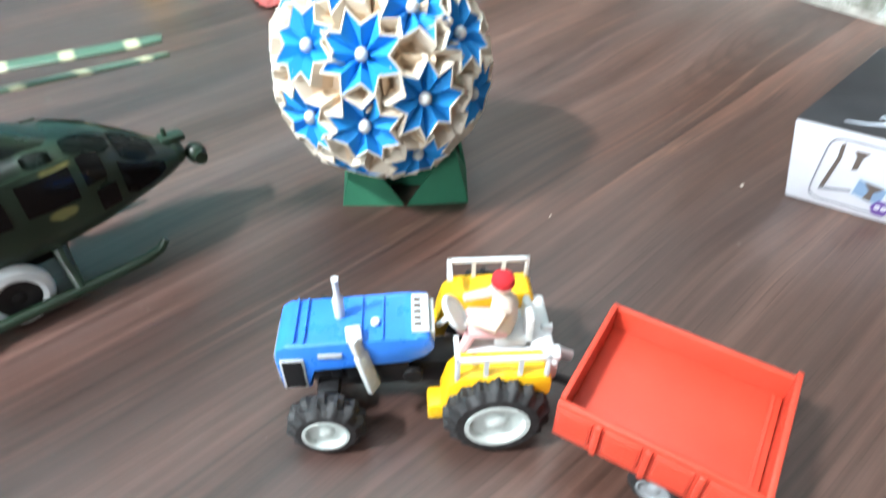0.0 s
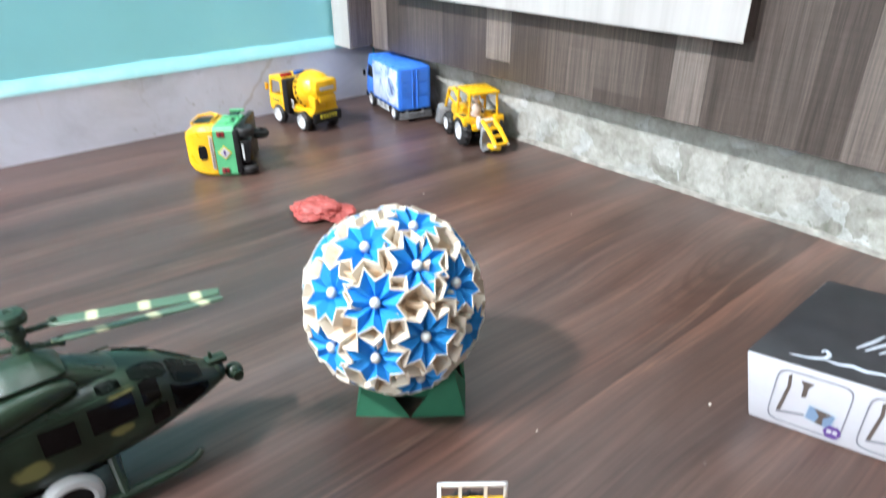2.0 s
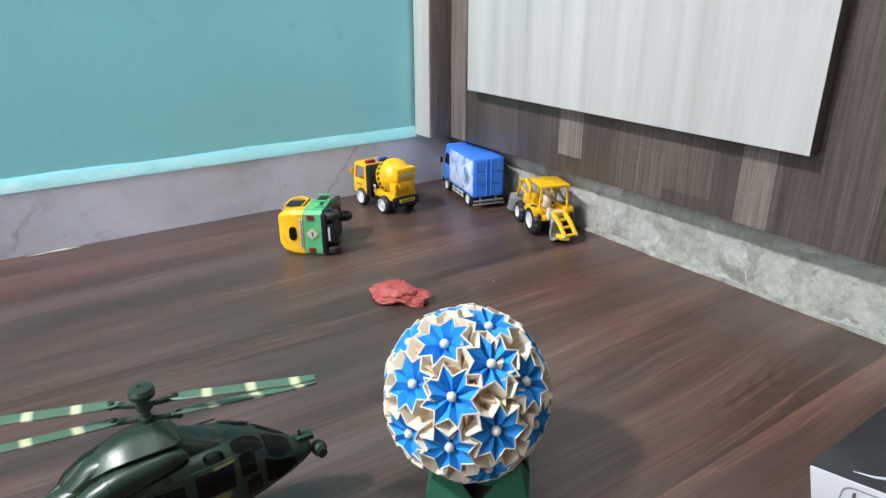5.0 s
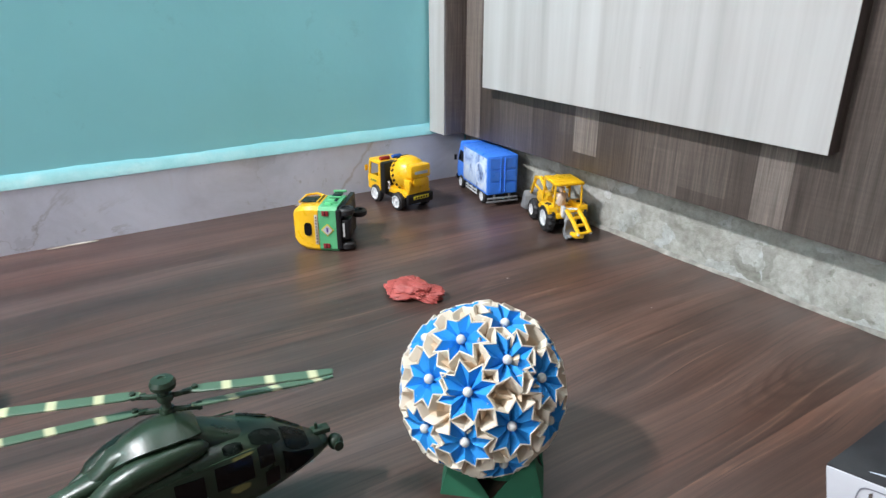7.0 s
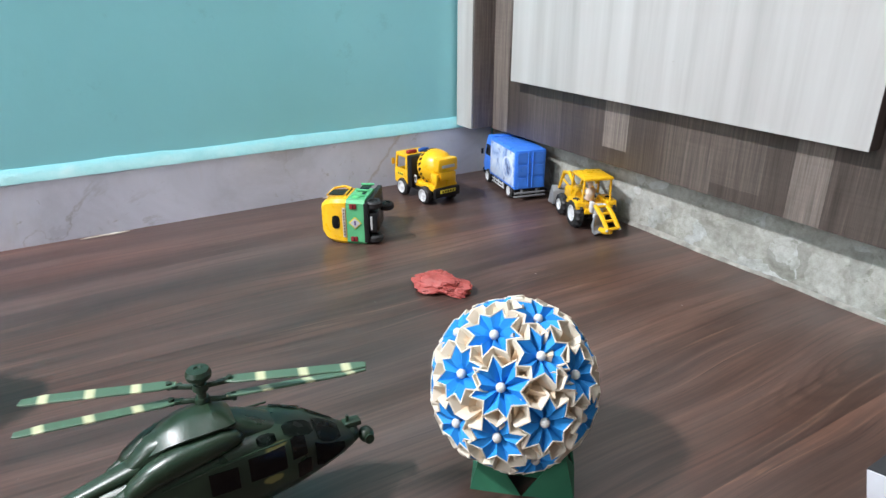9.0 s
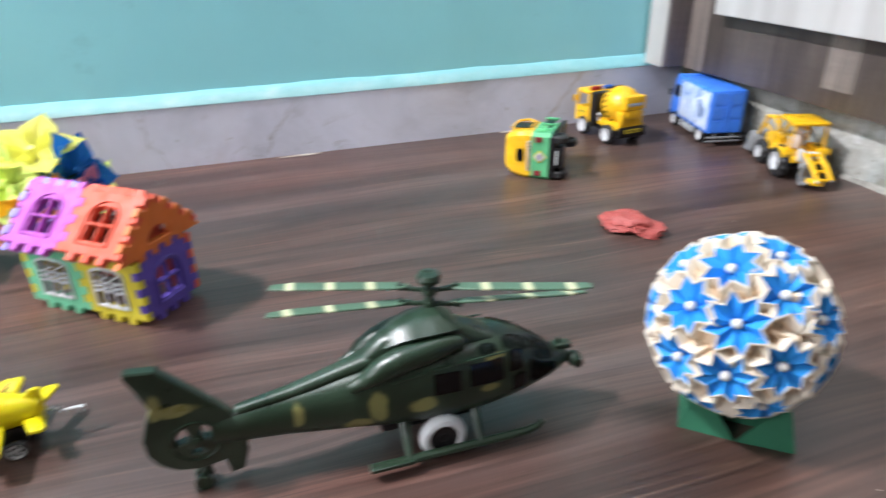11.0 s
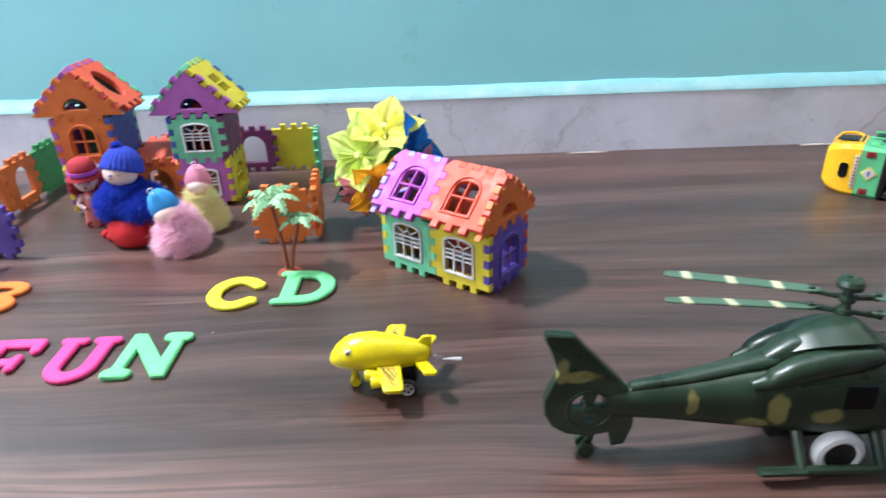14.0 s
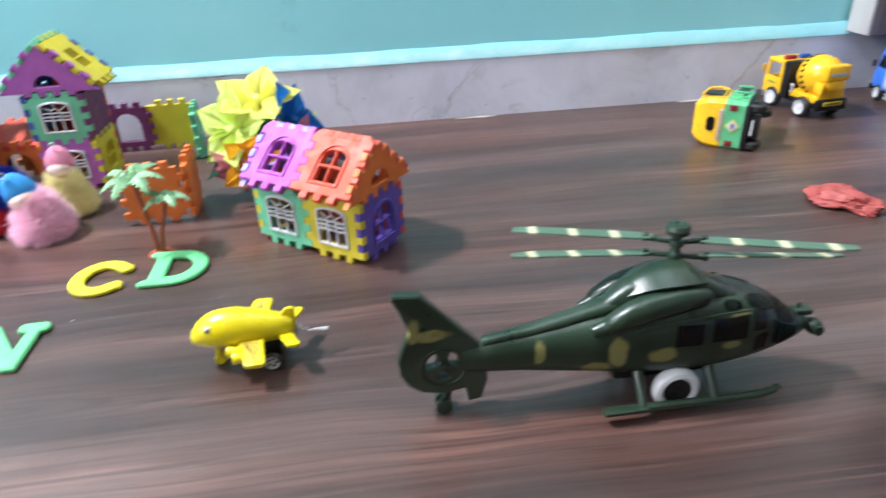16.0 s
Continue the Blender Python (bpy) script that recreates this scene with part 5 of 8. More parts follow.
    # Blades: from the hub pins out to each tip.
    for p0, p1, tilt in (((0.0114, 0.0166, 0.0987), (-0.0612, 0.0462, 0.0958), 0), ((0.0108, 0.0132, 0.0896), (-0.0657, 0.0278, 0.0882), -6), ((0.0424, 0.0063, 0.0982), (0.1118, -0.0286, 0.1036), -2), ((0.0425, 0.0011, 0.0912), (0.1182, -0.0122, 0.0898), -14)):
        d = Vector(p1) - Vector(p0)
        length, w = d.length, 0.0042
        out = [(-0.004, -0.0022), (0.004, -w), (length - 0.012, -w), (length, -w * 0.4), (length, w * 0.8), (length - 0.003, w), (0.004, w), (-0.004, 0.0022)]
        me = plate("rotor_blade", [out], 0.0014, 0.0004, "blade")
        part("rotor_blade", me, None, rot, "green blade with pale yellow bands", m=pose(p0[0], p0[1], p0[2], 0, 0, math.degrees(math.atan2(d.y, d.x))) @ pose(0, 0, 0, 0, -math.degrees(math.asin(d.z / length)), 0) @ pose(0, 0, 0, tilt if d.x > 0 else -tilt, 0, 0))
    # Skids with struts and the two free-running wheels.
    for s in (-1, 1):
        y = s * 0.0285
        skid = part("skid", tube(B(), [(-0.022, y, 0.0082), (0.06, y, 0.0078), (0.076, y, 0.0082), (0.083, y, 0.01), (0.0865, y, 0.0135)], [0.0027, 0.0027, 0.0025, 0.0022, 0.0018], 10), "dkgreen", th)
        for x in (0.002, 0.046):
            part("skid_strut", tube(B(), [(x + 0.001, s * 0.011, 0.027), (x, s * 0.0195, 0.0195), (x, y, 0.0088)], [0.004, 0.003, 0.0024], 10), "dkgreen", skid)
        part("skid_plate", box(B(), (-0.009, s * 0.0295, 0.0088), (0.026, 0.0065, 0.0026), 0.0006), "dkgreen", skid)
        q = axis((0.0238, s * 0.0182, 0.0146), (0, s, 0))
        wheel = part("wheel", lathe(B(), [(0.0078, 0), (0.013, 0), (0.0144, 0.0022), (0.0146, 0.0052), (0.0132, 0.0076), (0.0108, 0.0084), (0.0094, 0.0078), (0.0078, 0.0062)], 30, q, closed=True), "white", th, "white tyre")
        part("hub", lathe(B(), [(0, 0.0008), (0.0086, 0.0008), (0.0094, 0.0066), (0.0085, 0.0074), (0.0045, 0.0072), (0.003, 0.0066), (0, 0.0078)], 20, q), "black", wheel, "black hub")
    bm = B()
    box(bm, (0.02, 0, 0.0215), (0.062, 0.021, 0.013), 0.003)
    part("wheel_well", bm, "black", th)
    # The nose tapers in a little shorter and lower.
    for ob in th.children:
        if ob.name.split(".")[0] in ("fuselage", "windscreen", "nose_window", "nose_mount", "sensor_pod"):
            for v in ob.data.vertices:
                d = v.co.x - 0.075
                if d > 0:
                    v.co.x, v.co.y, v.co.z = 0.075 + d * 0.89, v.co.y, v.co.z - d * 0.05
    return th


heli()


# ---- toy vehicles ----
def tyre(bm, r_out, r_in, width, lugs=0, lug=0.0, seg=28):
    """A tyre about local Z, from z = 0 outward to z = width."""
    e = width * 0.22
    prof = [(r_in, 0, -1), (r_out - e, 0, -1), (r_out, e, 0), (r_out, width * 0.42, 0), (r_out, width * 0.58, 1), (r_out, width - e, 1), (r_out - e, width, -1), (r_in, width, -1)]
    n = lugs * 6 if lugs else seg
    rings = []
    for i in range(n):
        a = 2 * math.pi * i / n
        ring = []
        for r, z, row in prof:
            if lugs and row >= 0:
                edge = abs(z - width / 2) / width
                shift = 3 * row + edge * 3.0 * (1 if row else -1)
                r += lug * (1.0 if (i + shift) % 6 < 2.8 else -0.35)
            ring.append(bm.verts.new((r * math.cos(a), r * math.sin(a), z)))
        rings.append(ring)
    for i in range(n):
        p, q = rings[i], rings[(i + 1) % n]
        for k in range(len(prof)):
            m = (k + 1) % len(prof)
            bm.faces.new([p[k], q[k], q[m], p[m]])
    return bm


def wheel_meshes(name, r, width, rim_r, rim_mat, lugs=0, lug=0.0):
    t = finish("tyre", tyre(B(), r, rim_r, width, lugs, lug), "rubber")
    d = finish("rim", lathe(B(), [(0, width * 0.2), (rim_r * 1.02, width * 0.2), (rim_r * 1.02, width * 1.02), (rim_r * 0.88, width * 1.02), (rim_r * 0.8, width * 0.84), (rim_r * 0.4, width * 0.82),
                                  (rim_r * 0.3, width * 0.9), (rim_r * 0.16, width * 0.95), (0, width * 0.95)], 24), rim_mat)
    return t, d


def put_wheel(parent, meshes, x, y, z, side):
    w = part("wheel", meshes[0], None, parent, "black tyre", m=axis((x, y, z), (0, side, 0)))
    part("rim", meshes[1], None, w, "pale rim")
    return w


def tractor():
    f = Vector((-0.77, 0.64))
    th = thing("toy_tractor", frame_of((0.1437, 0.183), f), "blue and yellow plastic toy tractor with white rails", "toy tractor")
    big = wheel_meshes("rear", 0.0174, 0.013, 0.0112, "rim", 18, 0.0013)
    small = wheel_meshes("front", 0.0128, 0.0105, 0.0082, "rim", 13, 0.0012)
    for s in (-1, 1):
        put_wheel(th, big, 0.0, s * 0.0185, 0.0184, s)
        put_wheel(th, small, 0.0595, s * 0.0185, 0.0133, s)
    # Chassis and engine block.
    bm = B()
    box(bm, (0.03, 0, 0.0175), (0.07, 0.013, 0.012), 0.0015)
    box(bm, (0.05, 0, 0.024), (0.04, 0.0155, 0.014), 0.001)
    cyl(bm, (0.0, -0.02, 0.0195), (0.0, 0.02, 0.0195), 0.0035)
    cyl(bm, (0.0595, -0.02, 0.0133), (0.0595, 0.02, 0.0133), 0.0022)
    box(bm, (0.0595, 0, 0.0155), (0.008, 0.028, 0.006), 0.001)
    box(bm, (0.073, 0, 0.0195), (0.006, 0.018, 0.006), 0.001)
    part("chassis", bm, "black", th)
    bm = B()
    for x in (0.044, 0.05, 0.056):
        box(bm, (x, 0.0085, 0.0245), (0.004, 0.002, 0.009), 0.0004)
    box(bm, (0.036, 0.0085, 0.0238), (0.012, 0.003, 0.0125), 0.0012)
    cyl(bm, (0.0285, 0.009, 0.0215), (0.0285, 0.0115, 0.0215), 0.0036)
    part("engine", bm, "black", th, "black engine block")
    # Hood.
    prof = [(0.0755, 0.0175), (0.0765, 0.033), (0.0755, 0.0385), (0.072, 0.0408), (0.05, 0.0412), (0.03, 0.0412), (0.0265, 0.0432), (0.0222, 0.0425), (0.0202, 0.0365), (0.0235, 0.0325), (0.03, 0.0295), (0.0645, 0.0285), (0.065, 0.0175)]
    bm = prism(B(), prof, -0.0112, 0.0112, pose(0, 0, 0, 90, 0, 0), bevel=0.0012)
    hood = part("hood", bm, "blue", th, "bright blue hood")
    for x in (0.0655, 0.069, 0.046, 0.0385):
        part("panel_seam", box(B(), (x, 0, 0.0415), (0.0006, 0.0205, 0.0012), 0.0), "blue", hood)
    part("grille", box(B(), (0.0767, 0, 0.0262), (0.0012, 0.0165, 0.0145), 0.0004), "grey", hood, "dark grille")
    for s in (-1, 1):
        part("side_grille", box(B(), (0.0706, s * 0.0113, 0.0262), (0.0085, 0.0008, 0.0155), 0.0003), "silver", hood)
        part("side_mesh", box(B(), (0.0706, s * 0.0118, 0.0262), (0.0068, 0.0006, 0.0135), 0.0), "black", hood)
        part("badge", box(B(), (0.057, s * 0.0114, 0.0352), (0.0085, 0.0006, 0.0022), 0.0002), "silver", hood, "silver badge")
    part("cap", lathe(B(), [(0, 0.0415), (0.0016, 0.0415), (0.0017, 0.0428), (0.0012, 0.0432), (0, 0.0432)], 14, pose(0.041, 0.0025, 0)), "white", hood, "white filler cap")
    part("decal", box(B(), (0.0252, 0.0, 0.0434), (0.0062, 0.0175, 0.0012), 0.0003, pose(0, 0, 0)), "white", hood, "white warning decal")
    for k in range(5):
        part("decal_bar", box(B(), (0.0262, -0.0058 + k * 0.0029, 0.0441), (0.0024, 0.0017, 0.0003)), "ink_brown", hood)
    part("dashboard", box(B(), (0.0212, 0, 0.0395), (0.002, 0.016, 0.006), 0.0006, pose(0, 0, 0)), "silver", hood)
    # Exhaust stack and the side pipe.
    bm = B()
    lathe(bm, [(0, 0.041), (0.0019, 0.041), (0.0021, 0.0495), (0.0012, 0.051), (0.0011, 0.0585), (0.0014, 0.0592), (0, 0.0592)], 14, pose(0.0538, -0.0022, 0))
    part("exhaust_pipe", bm, "white", th, "white exhaust stack")
    bm = B()
    for a, b, w in (((0.0486, 0.0062, 0.0436), (0.0478, 0.0114, 0.0428), 0.0056), ((0.0478, 0.0118, 0.0434), (0.0462, 0.0128, 0.0365), 0.0042), ((0.0462, 0.0126, 0.0368), (0.0425, 0.015, 0.021), 0.0056)):
        a, b = Vector(a), Vector(b)
        box(bm, (0, 0, 0), (w, 0.0026, (b - a).length + 0.001), 0.0007, Matrix.Translation((a + b) / 2) @ (b - a).to_track_quat("Z", "X").to_matrix().to_4x4() @ pose(0, 0, 0, 0, 0, 90))
    part("side_pipe", bm, "silver", th, "silver side pipe")
    # Steering wheel.
    q = axis((0.0128, 0.0, 0.0425), (-0.8, 0, 0.6))
    bm = lathe(B(), [(0.0062 + 0.0011 * math.cos(t * math.pi / 4), 0.0011 * math.sin(t * math.pi / 4)) for t in range(8)], 24, q, closed=True)
    for k in range(3):
        cyl(bm, (0, 0, -0.0004), (0.006 * math.cos(k * 2.094), 0.006 * math.sin(k * 2.094), 0), 0.0007, None, 8, m=q)
    lathe(bm, [(0, -0.0008), (0.0055, -0.0004), (0.0055, 0.0004), (0, 0.0008)], 20, q)
    cyl(bm, (0.0128, 0, 0.0425), (0.019, 0, 0.0365), 0.0011)
    part("steering_wheel", bm, "white", th, "white steering wheel")
    # Rear platform, seat, fenders and rails.
    bm = B()
    box(bm, (-0.006, 0, 0.027), (0.03, 0.03, 0.005), 0.0012)
    box(bm, (-0.0185, 0, 0.0285), (0.008, 0.034, 0.009), 0.0014)
    cyl(bm, (-0.0235, 0.0125, 0.0335), (-0.02, 0.0125, 0.0335), 0.003, None, 14)
    cyl(bm, (-0.023, 0.0, 0.0325), (-0.019, 0.0, 0.0325), 0.0018, None, 12)
    part("rear_deck", bm, "white", th, "white rear deck")
    part("seat", box(box(B(), (-0.007, 0, 0.0325), (0.012, 0.013, 0.005), 0.0012), (-0.0135, 0, 0.038), (0.003, 0.013, 0.012), 0.001), "white", th)
    part("hitch", tube(B(), [(-0.018, 0, 0.0225), (-0.026, 0.0005, 0.0195), (-0.032, 0.001, 0.017)], 0.0021, 8), "white", th)
    for s in (-1, 1):
        bm = B()
        prism(bm, [(0.0185, 0.017), (0.019, 0.023), (0.0165, 0.0325), (0.0125, 0.0372), (-0.0165, 0.0372), (-0.0185, 0.034), (-0.0185, 0.0265), (0.012, 0.0255), (0.0145, 0.0225), (0.0148, 0.017)],
              -0.0058, 0.0058, Matrix.Translation((0, s * 0.0192, 0)) @ pose(0, 0, 0, 90, 0, 0), bevel=0.0009)
        fen = part("fender", bm, "yellow", th, "yellow fender")
        box_bm = box(B(), (0.0195, s * 0.0192, 0.0165), (0.0085, 0.0085, 0.0085), 0.0012)
        part("step", box_bm, "yellow", fen)
        rail = B()
        a, b, z0, z1 = 0.0135, -0.0165, 0.036, 0.0455
        y = s * 0.0238
        pts = [(a, y, z0), (a, y, z1), (b, y, z1), (b, y, z0)]
        for p, q2 in zip(pts, pts[1:]):
            d = Vector(q2) - Vector(p)
            box(rail, (Vector(p) + Vector(q2)) / 2, (abs(d.x) + 0.0018, 0.0018, abs(d.z) + 0.0018), 0.0005)
        for x in (0.004, -0.0075):
            box(rail, (x, y, (z0 + z1) / 2), (0.0015, 0.0014, z1 - z0), 0.0)
        box(rail, (0.0135, s * 0.019, z1), (0.0018, 0.011, 0.0018), 0.0004)
        part("rail", rail, "white", fen, "white rail")
        for x in (0.004, -0.009):
            part("strap", box(B(), (x, s * 0.0252, 0.0305), (0.0022, 0.0006, 0.004), 0.0002), "silver", fen)


def seated_figure(m, name_label, cap, coat, trousers, scale=1.0):
    """A plain seated toy figure in one mesh."""
    bm = B()
    mats = [coat, trousers, "skin", cap]
    loft(bm, [[(x + dx, y, z) for x, y in oval(14, hx, hy)] for z, dx, hx, hy in ((0.0, 0, 0.0042, 0.0055), (0.006, -0.0006, 0.0048, 0.0062), (0.012, -0.0008, 0.0045, 0.0066), (0.0155, 0, 0.003, 0.0048), (0.017, 0.0004, 0.0018, 0.0022))], mi=0)
    ball(bm, (0.0008, 0, 0.0205), (0.0034, 0.0032, 0.0038), 14, 10, mi=2)
    lathe(bm, [(0.0036, 0.0208), (0.004, 0.0215), (0.0037, 0.0238), (0.002, 0.0253), (0, 0.0256)], 14, pose(0.0006, 0, 0), mi=3)
    for s in (-1, 1):
        tube(bm, [(0, s * 0.006, 0.0145), (0.0035, s * 0.0082, 0.0085), (0.0125, s * 0.0052, 0.0095)], [0.0021, 0.0019, 0.0014], 10, mi=0)
        tube(bm, [(-0.001, s * 0.003, 0.0015), (0.0105, s * 0.004, 0.0022), (0.0135, s * 0.0042, -0.0065)], [0.0031, 0.0027, 0.002], 10, mi=1)
    return solo("toy_figure", bm, mats, m @ Matrix.Scale(scale, 4), name_label, "toy figure")


tractor()
TR = frame_of((0.1437, 0.183), (-0.77, 0.64))
seated_figure(TR @ pose(-0.004, 0, 0.0345), "seated beige plastic toy driver with red cap", "felt_red", "khaki", "rose", 1.05)


def trailer():
    th = thing("toy_trailer", frame_of((0.17, 0.1205), (-0.27, 0.963)), "red plastic toy trailer with open ribbed tray", "toy trailer")
    L, W, z0, z1, t = 0.0655, 0.052, 0.0172, 0.0355, 0.0022
    tray = part("tray", box(B(), (0, 0, z0 + 0.0042), (L - 0.003, W - 0.003, 0.0072), 0.0006), "red", th, "tomato red tray floor")
    for s in (-1, 1):
        part("side_wall", box(B(), (0, s * (W - t) / 2, (z0 + z1) / 2), (L, t, z1 - z0), 0.0006), "red", th)
        for k in range(4):
            x = -L / 2 + (k + 0.5) * L / 4
            part("rib", box(B(), (x - L / 8 + 0.0015, s * (W / 2 + 0.0006), (z0 + z1) / 2 - 0.0005), (0.0024, 0.0022, z1 - z0 - 0.003), 0.0007), "red", th)
            side = part("side_panel", box(B(), (x + 0.0015, s * (W / 2 + 0.00015), (z0 + z1) / 2), (L / 4 - 0.0042, 0.0012, z1 - z0 - 0.006), 0.0005), "red", th)
            for r in range(5):
                part("ridge", box(B(), (x + 0.0015, s * (W / 2 + 0.0009), z0 + 0.005 + 0.0021 * r), (L / 4 - 0.0062, 0.0007, 0.0008)), "red", side)
    part("front_wall", box(B(), (L / 2 - t / 2, 0, (z0 + z1) / 2 + 0.0012), (t, W - 2 * t, z1 - z0 - 0.0002), 0.0006), "red", th)
    tail = part("tailgate", box(B(), (-L / 2 + t / 2 - 0.001, 0, (z0 + z1) / 2 + 0.0005), (t, W + 0.003, z1 - z0 + 0.001), 0.0006), "red", th)
    part("hinge", box(B(), (-L / 2 + 0.0045, 0, z0 + 0.0082), (0.0012, W - 0.007, 0.0004), 0.0), "red", tail)
    bm = B()
    box(bm, (0, 0, z0 - 0.0022), (L * 0.8, 0.014, 0.004), 0.001)
    cyl(bm, (-0.004, -0.02, 0.0092), (-0.004, 0.02, 0.0092), 0.002)
    box(bm, (-0.004, 0, 0.0122), (0.012, 0.03, 0.005), 0.001)
    part("chassis", bm, "black", th)
    part("drawbar", tube(B(), [(L / 2 - 0.004, 0.0, 0.0135), (L / 2 + 0.008, 0.001, 0.0142), (L / 2 + 0.0175, 0.0055, 0.0155)], 0.0017, 8), "black", th)
    ms = wheel_meshes("trailer", 0.0092, 0.0075, 0.0058, "grey", 0)
    for s in (-1, 1):
        put_wheel(th, ms, -0.004, s * 0.0165, 0.0092, s)


trailer()


def mixer():
    th = thing("toy_mixer_truck", frame_of((0.4585, 0.878), (-0.1, 0.995)) @ Matrix.Scale(1.06, 4), "yellow toy concrete mixer truck with red and blue beacons", "toy truck", "toy vehicles by the corner")
    ms = wheel_meshes("mixer", 0.0128, 0.0095, 0.0088, "white")
    for s in (-1, 1):
        for x in (0.026, -0.028):
            put_wheel(th, ms, x, s * 0.0175, 0.0125, s)
    bm = B()
    box(bm, (-0.002, 0, 0.0165), (0.098, 0.034, 0.009), 0.0015)
    for x in (0.026, -0.028):
        cyl(bm, (x, -0.018, 0.0125), (x, 0.018, 0.0125), 0.0025)
    box(bm, (0.0085, 0, 0.0385), (0.0115, 0.0475, 0.046), 0.0015)
    box(bm, (-0.049, 0, 0.0185), (0.006, 0.044, 0.014), 0.002)
    part("chassis", bm, "black", th, "black chassis and stack")
    part("number_plate", box(B(), (-0.0524, 0, 0.0205), (0.0008, 0.026, 0.005), 0.0002), "p_yellow", th, "yellow plate with dark bars")
    for k in range(5):
        part("plate_bar", box(B(), (-0.0529, -0.009 + k * 0.0045, 0.0205), (0.0003, 0.0025, 0.003)), "black", th)
    # Cab: side plates with window openings, roof, front, back.
    cab_o = [(0.0145, 0.0165), (0.047, 0.0165), (0.0475, 0.034), (0.043, 0.06), (0.0145, 0.0605)]
    cab_h = [(0.0195, 0.0385), (0.0425, 0.0385), (0.0392, 0.0565), (0.0195, 0.0565)]
    cab_part = part("cab", box(box(box(B(), (0.031, 0, 0.0588), (0.032, 0.043, 0.0045), 0.0015), (0.0455, 0, 0.0265), (0.005, 0.043, 0.02), 0.001), (0.0165, 0, 0.03), (0.004, 0.043, 0.027), 0.001), "yellow", th, "yellow cab")
    for s in (-1, 1):
        me = plate("cab_side", [cab_o, cab_h], 0.003, 0.0007, "yellow")
        part("cab_side", me, None, cab_part, m=pose(0, s * 0.0223, 0, 90, 0, 0))
        part("mirror", box(B(), (0.0465, s * 0.0265, 0.047), (0.002, 0.005, 0.009), 0.0008), "yellow", cab_part)
        part("decal", box(B(), (0.031, s * 0.0243, 0.031), (0.014, 0.0006, 0.0045), 0.0002), "p_yellow", cab_part)
        for k in range(3):
            part("decal_bar", box(B(), (0.026 + k * 0.005, s * 0.0247, 0.031), (0.003, 0.0003, 0.0022)), "ink_brown", cab_part)
    for y, mt in ((0.0105, "beacon_red"), (-0.0105, "beacon_blue")):
        part("beacon", box(B(), (0.0215, y, 0.0635), (0.0065, 0.0165, 0.0055), 0.0018), mt, cab_part, "coloured beacon")
    # Drum, hopper and bed.
    q = axis((0.003, 0, 0.0435), (-0.93, 0, 0.22))
    drum = part("drum", lathe(B(), [(0, 0), (0.0115, 0), (0.0125, 0.002), (0.0205, 0.011), (0.0248, 0.02), (0.0248, 0.03), (0.0212, 0.041), (0.0135, 0.05), (0.0115, 0.051), (0, 0.051)], 30, q), "yellow", th, "yellow mixing drum")
    part("drum_band", lathe(B(), [(0.0232, 0.0155), (0.0237, 0.0153), (0.0251, 0.0215), (0.0246, 0.0215)], 30, q, closed=True), "yellow", drum)
    for k in range(22):
        a = 2 * math.pi * k / 22
        s = q @ pose(0, 0, 0, 0, 0, math.degrees(a)) @ pose(0.0249, 0, 0.0232, 0, 0, 0)
        part("warning_stripe", box(B(), (0, 0, 0), (0.0012, 0.003, 0.0052), 0.0, s @ pose(0, 0, 0, 28, 0, 0)), "black", drum)
    bm = B()
    box(bm, (-0.024, 0, 0.0245), (0.047, 0.04, 0.009), 0.0015)
    box(bm, (-0.0435, 0, 0.0345), (0.009, 0.036, 0.022), 0.002)
    box(bm, (-0.0465, 0, 0.0575), (0.013, 0.034, 0.019), 0.003)
    box(bm, (-0.05, 0, 0.0425), (0.005, 0.024, 0.012), 0.0015)
    box(bm, (-0.046, 0.0185, 0.0395), (0.014, 0.004, 0.014), 0.001)
    part("hopper", bm, "yellow", th, "yellow bed and hopper")
    part("rear_decal", box(B(), (-0.0528, 0, 0.056), (0.0008, 0.022, 0.0042), 0.0002), "ink_pale", th)
    for s in (-1, 1):
        part("hazard_plate", box(B(), (-0.0035, s * 0.0208, 0.0305), (0.005, 0.0008, 0.011), 0.0002), "white", th)
        part("hazard_mark", box(B(), (-0.0035, s * 0.0214, 0.0305), (0.0032, 0.0004, 0.006), 0.0), "ink_brown", th)


mixer()


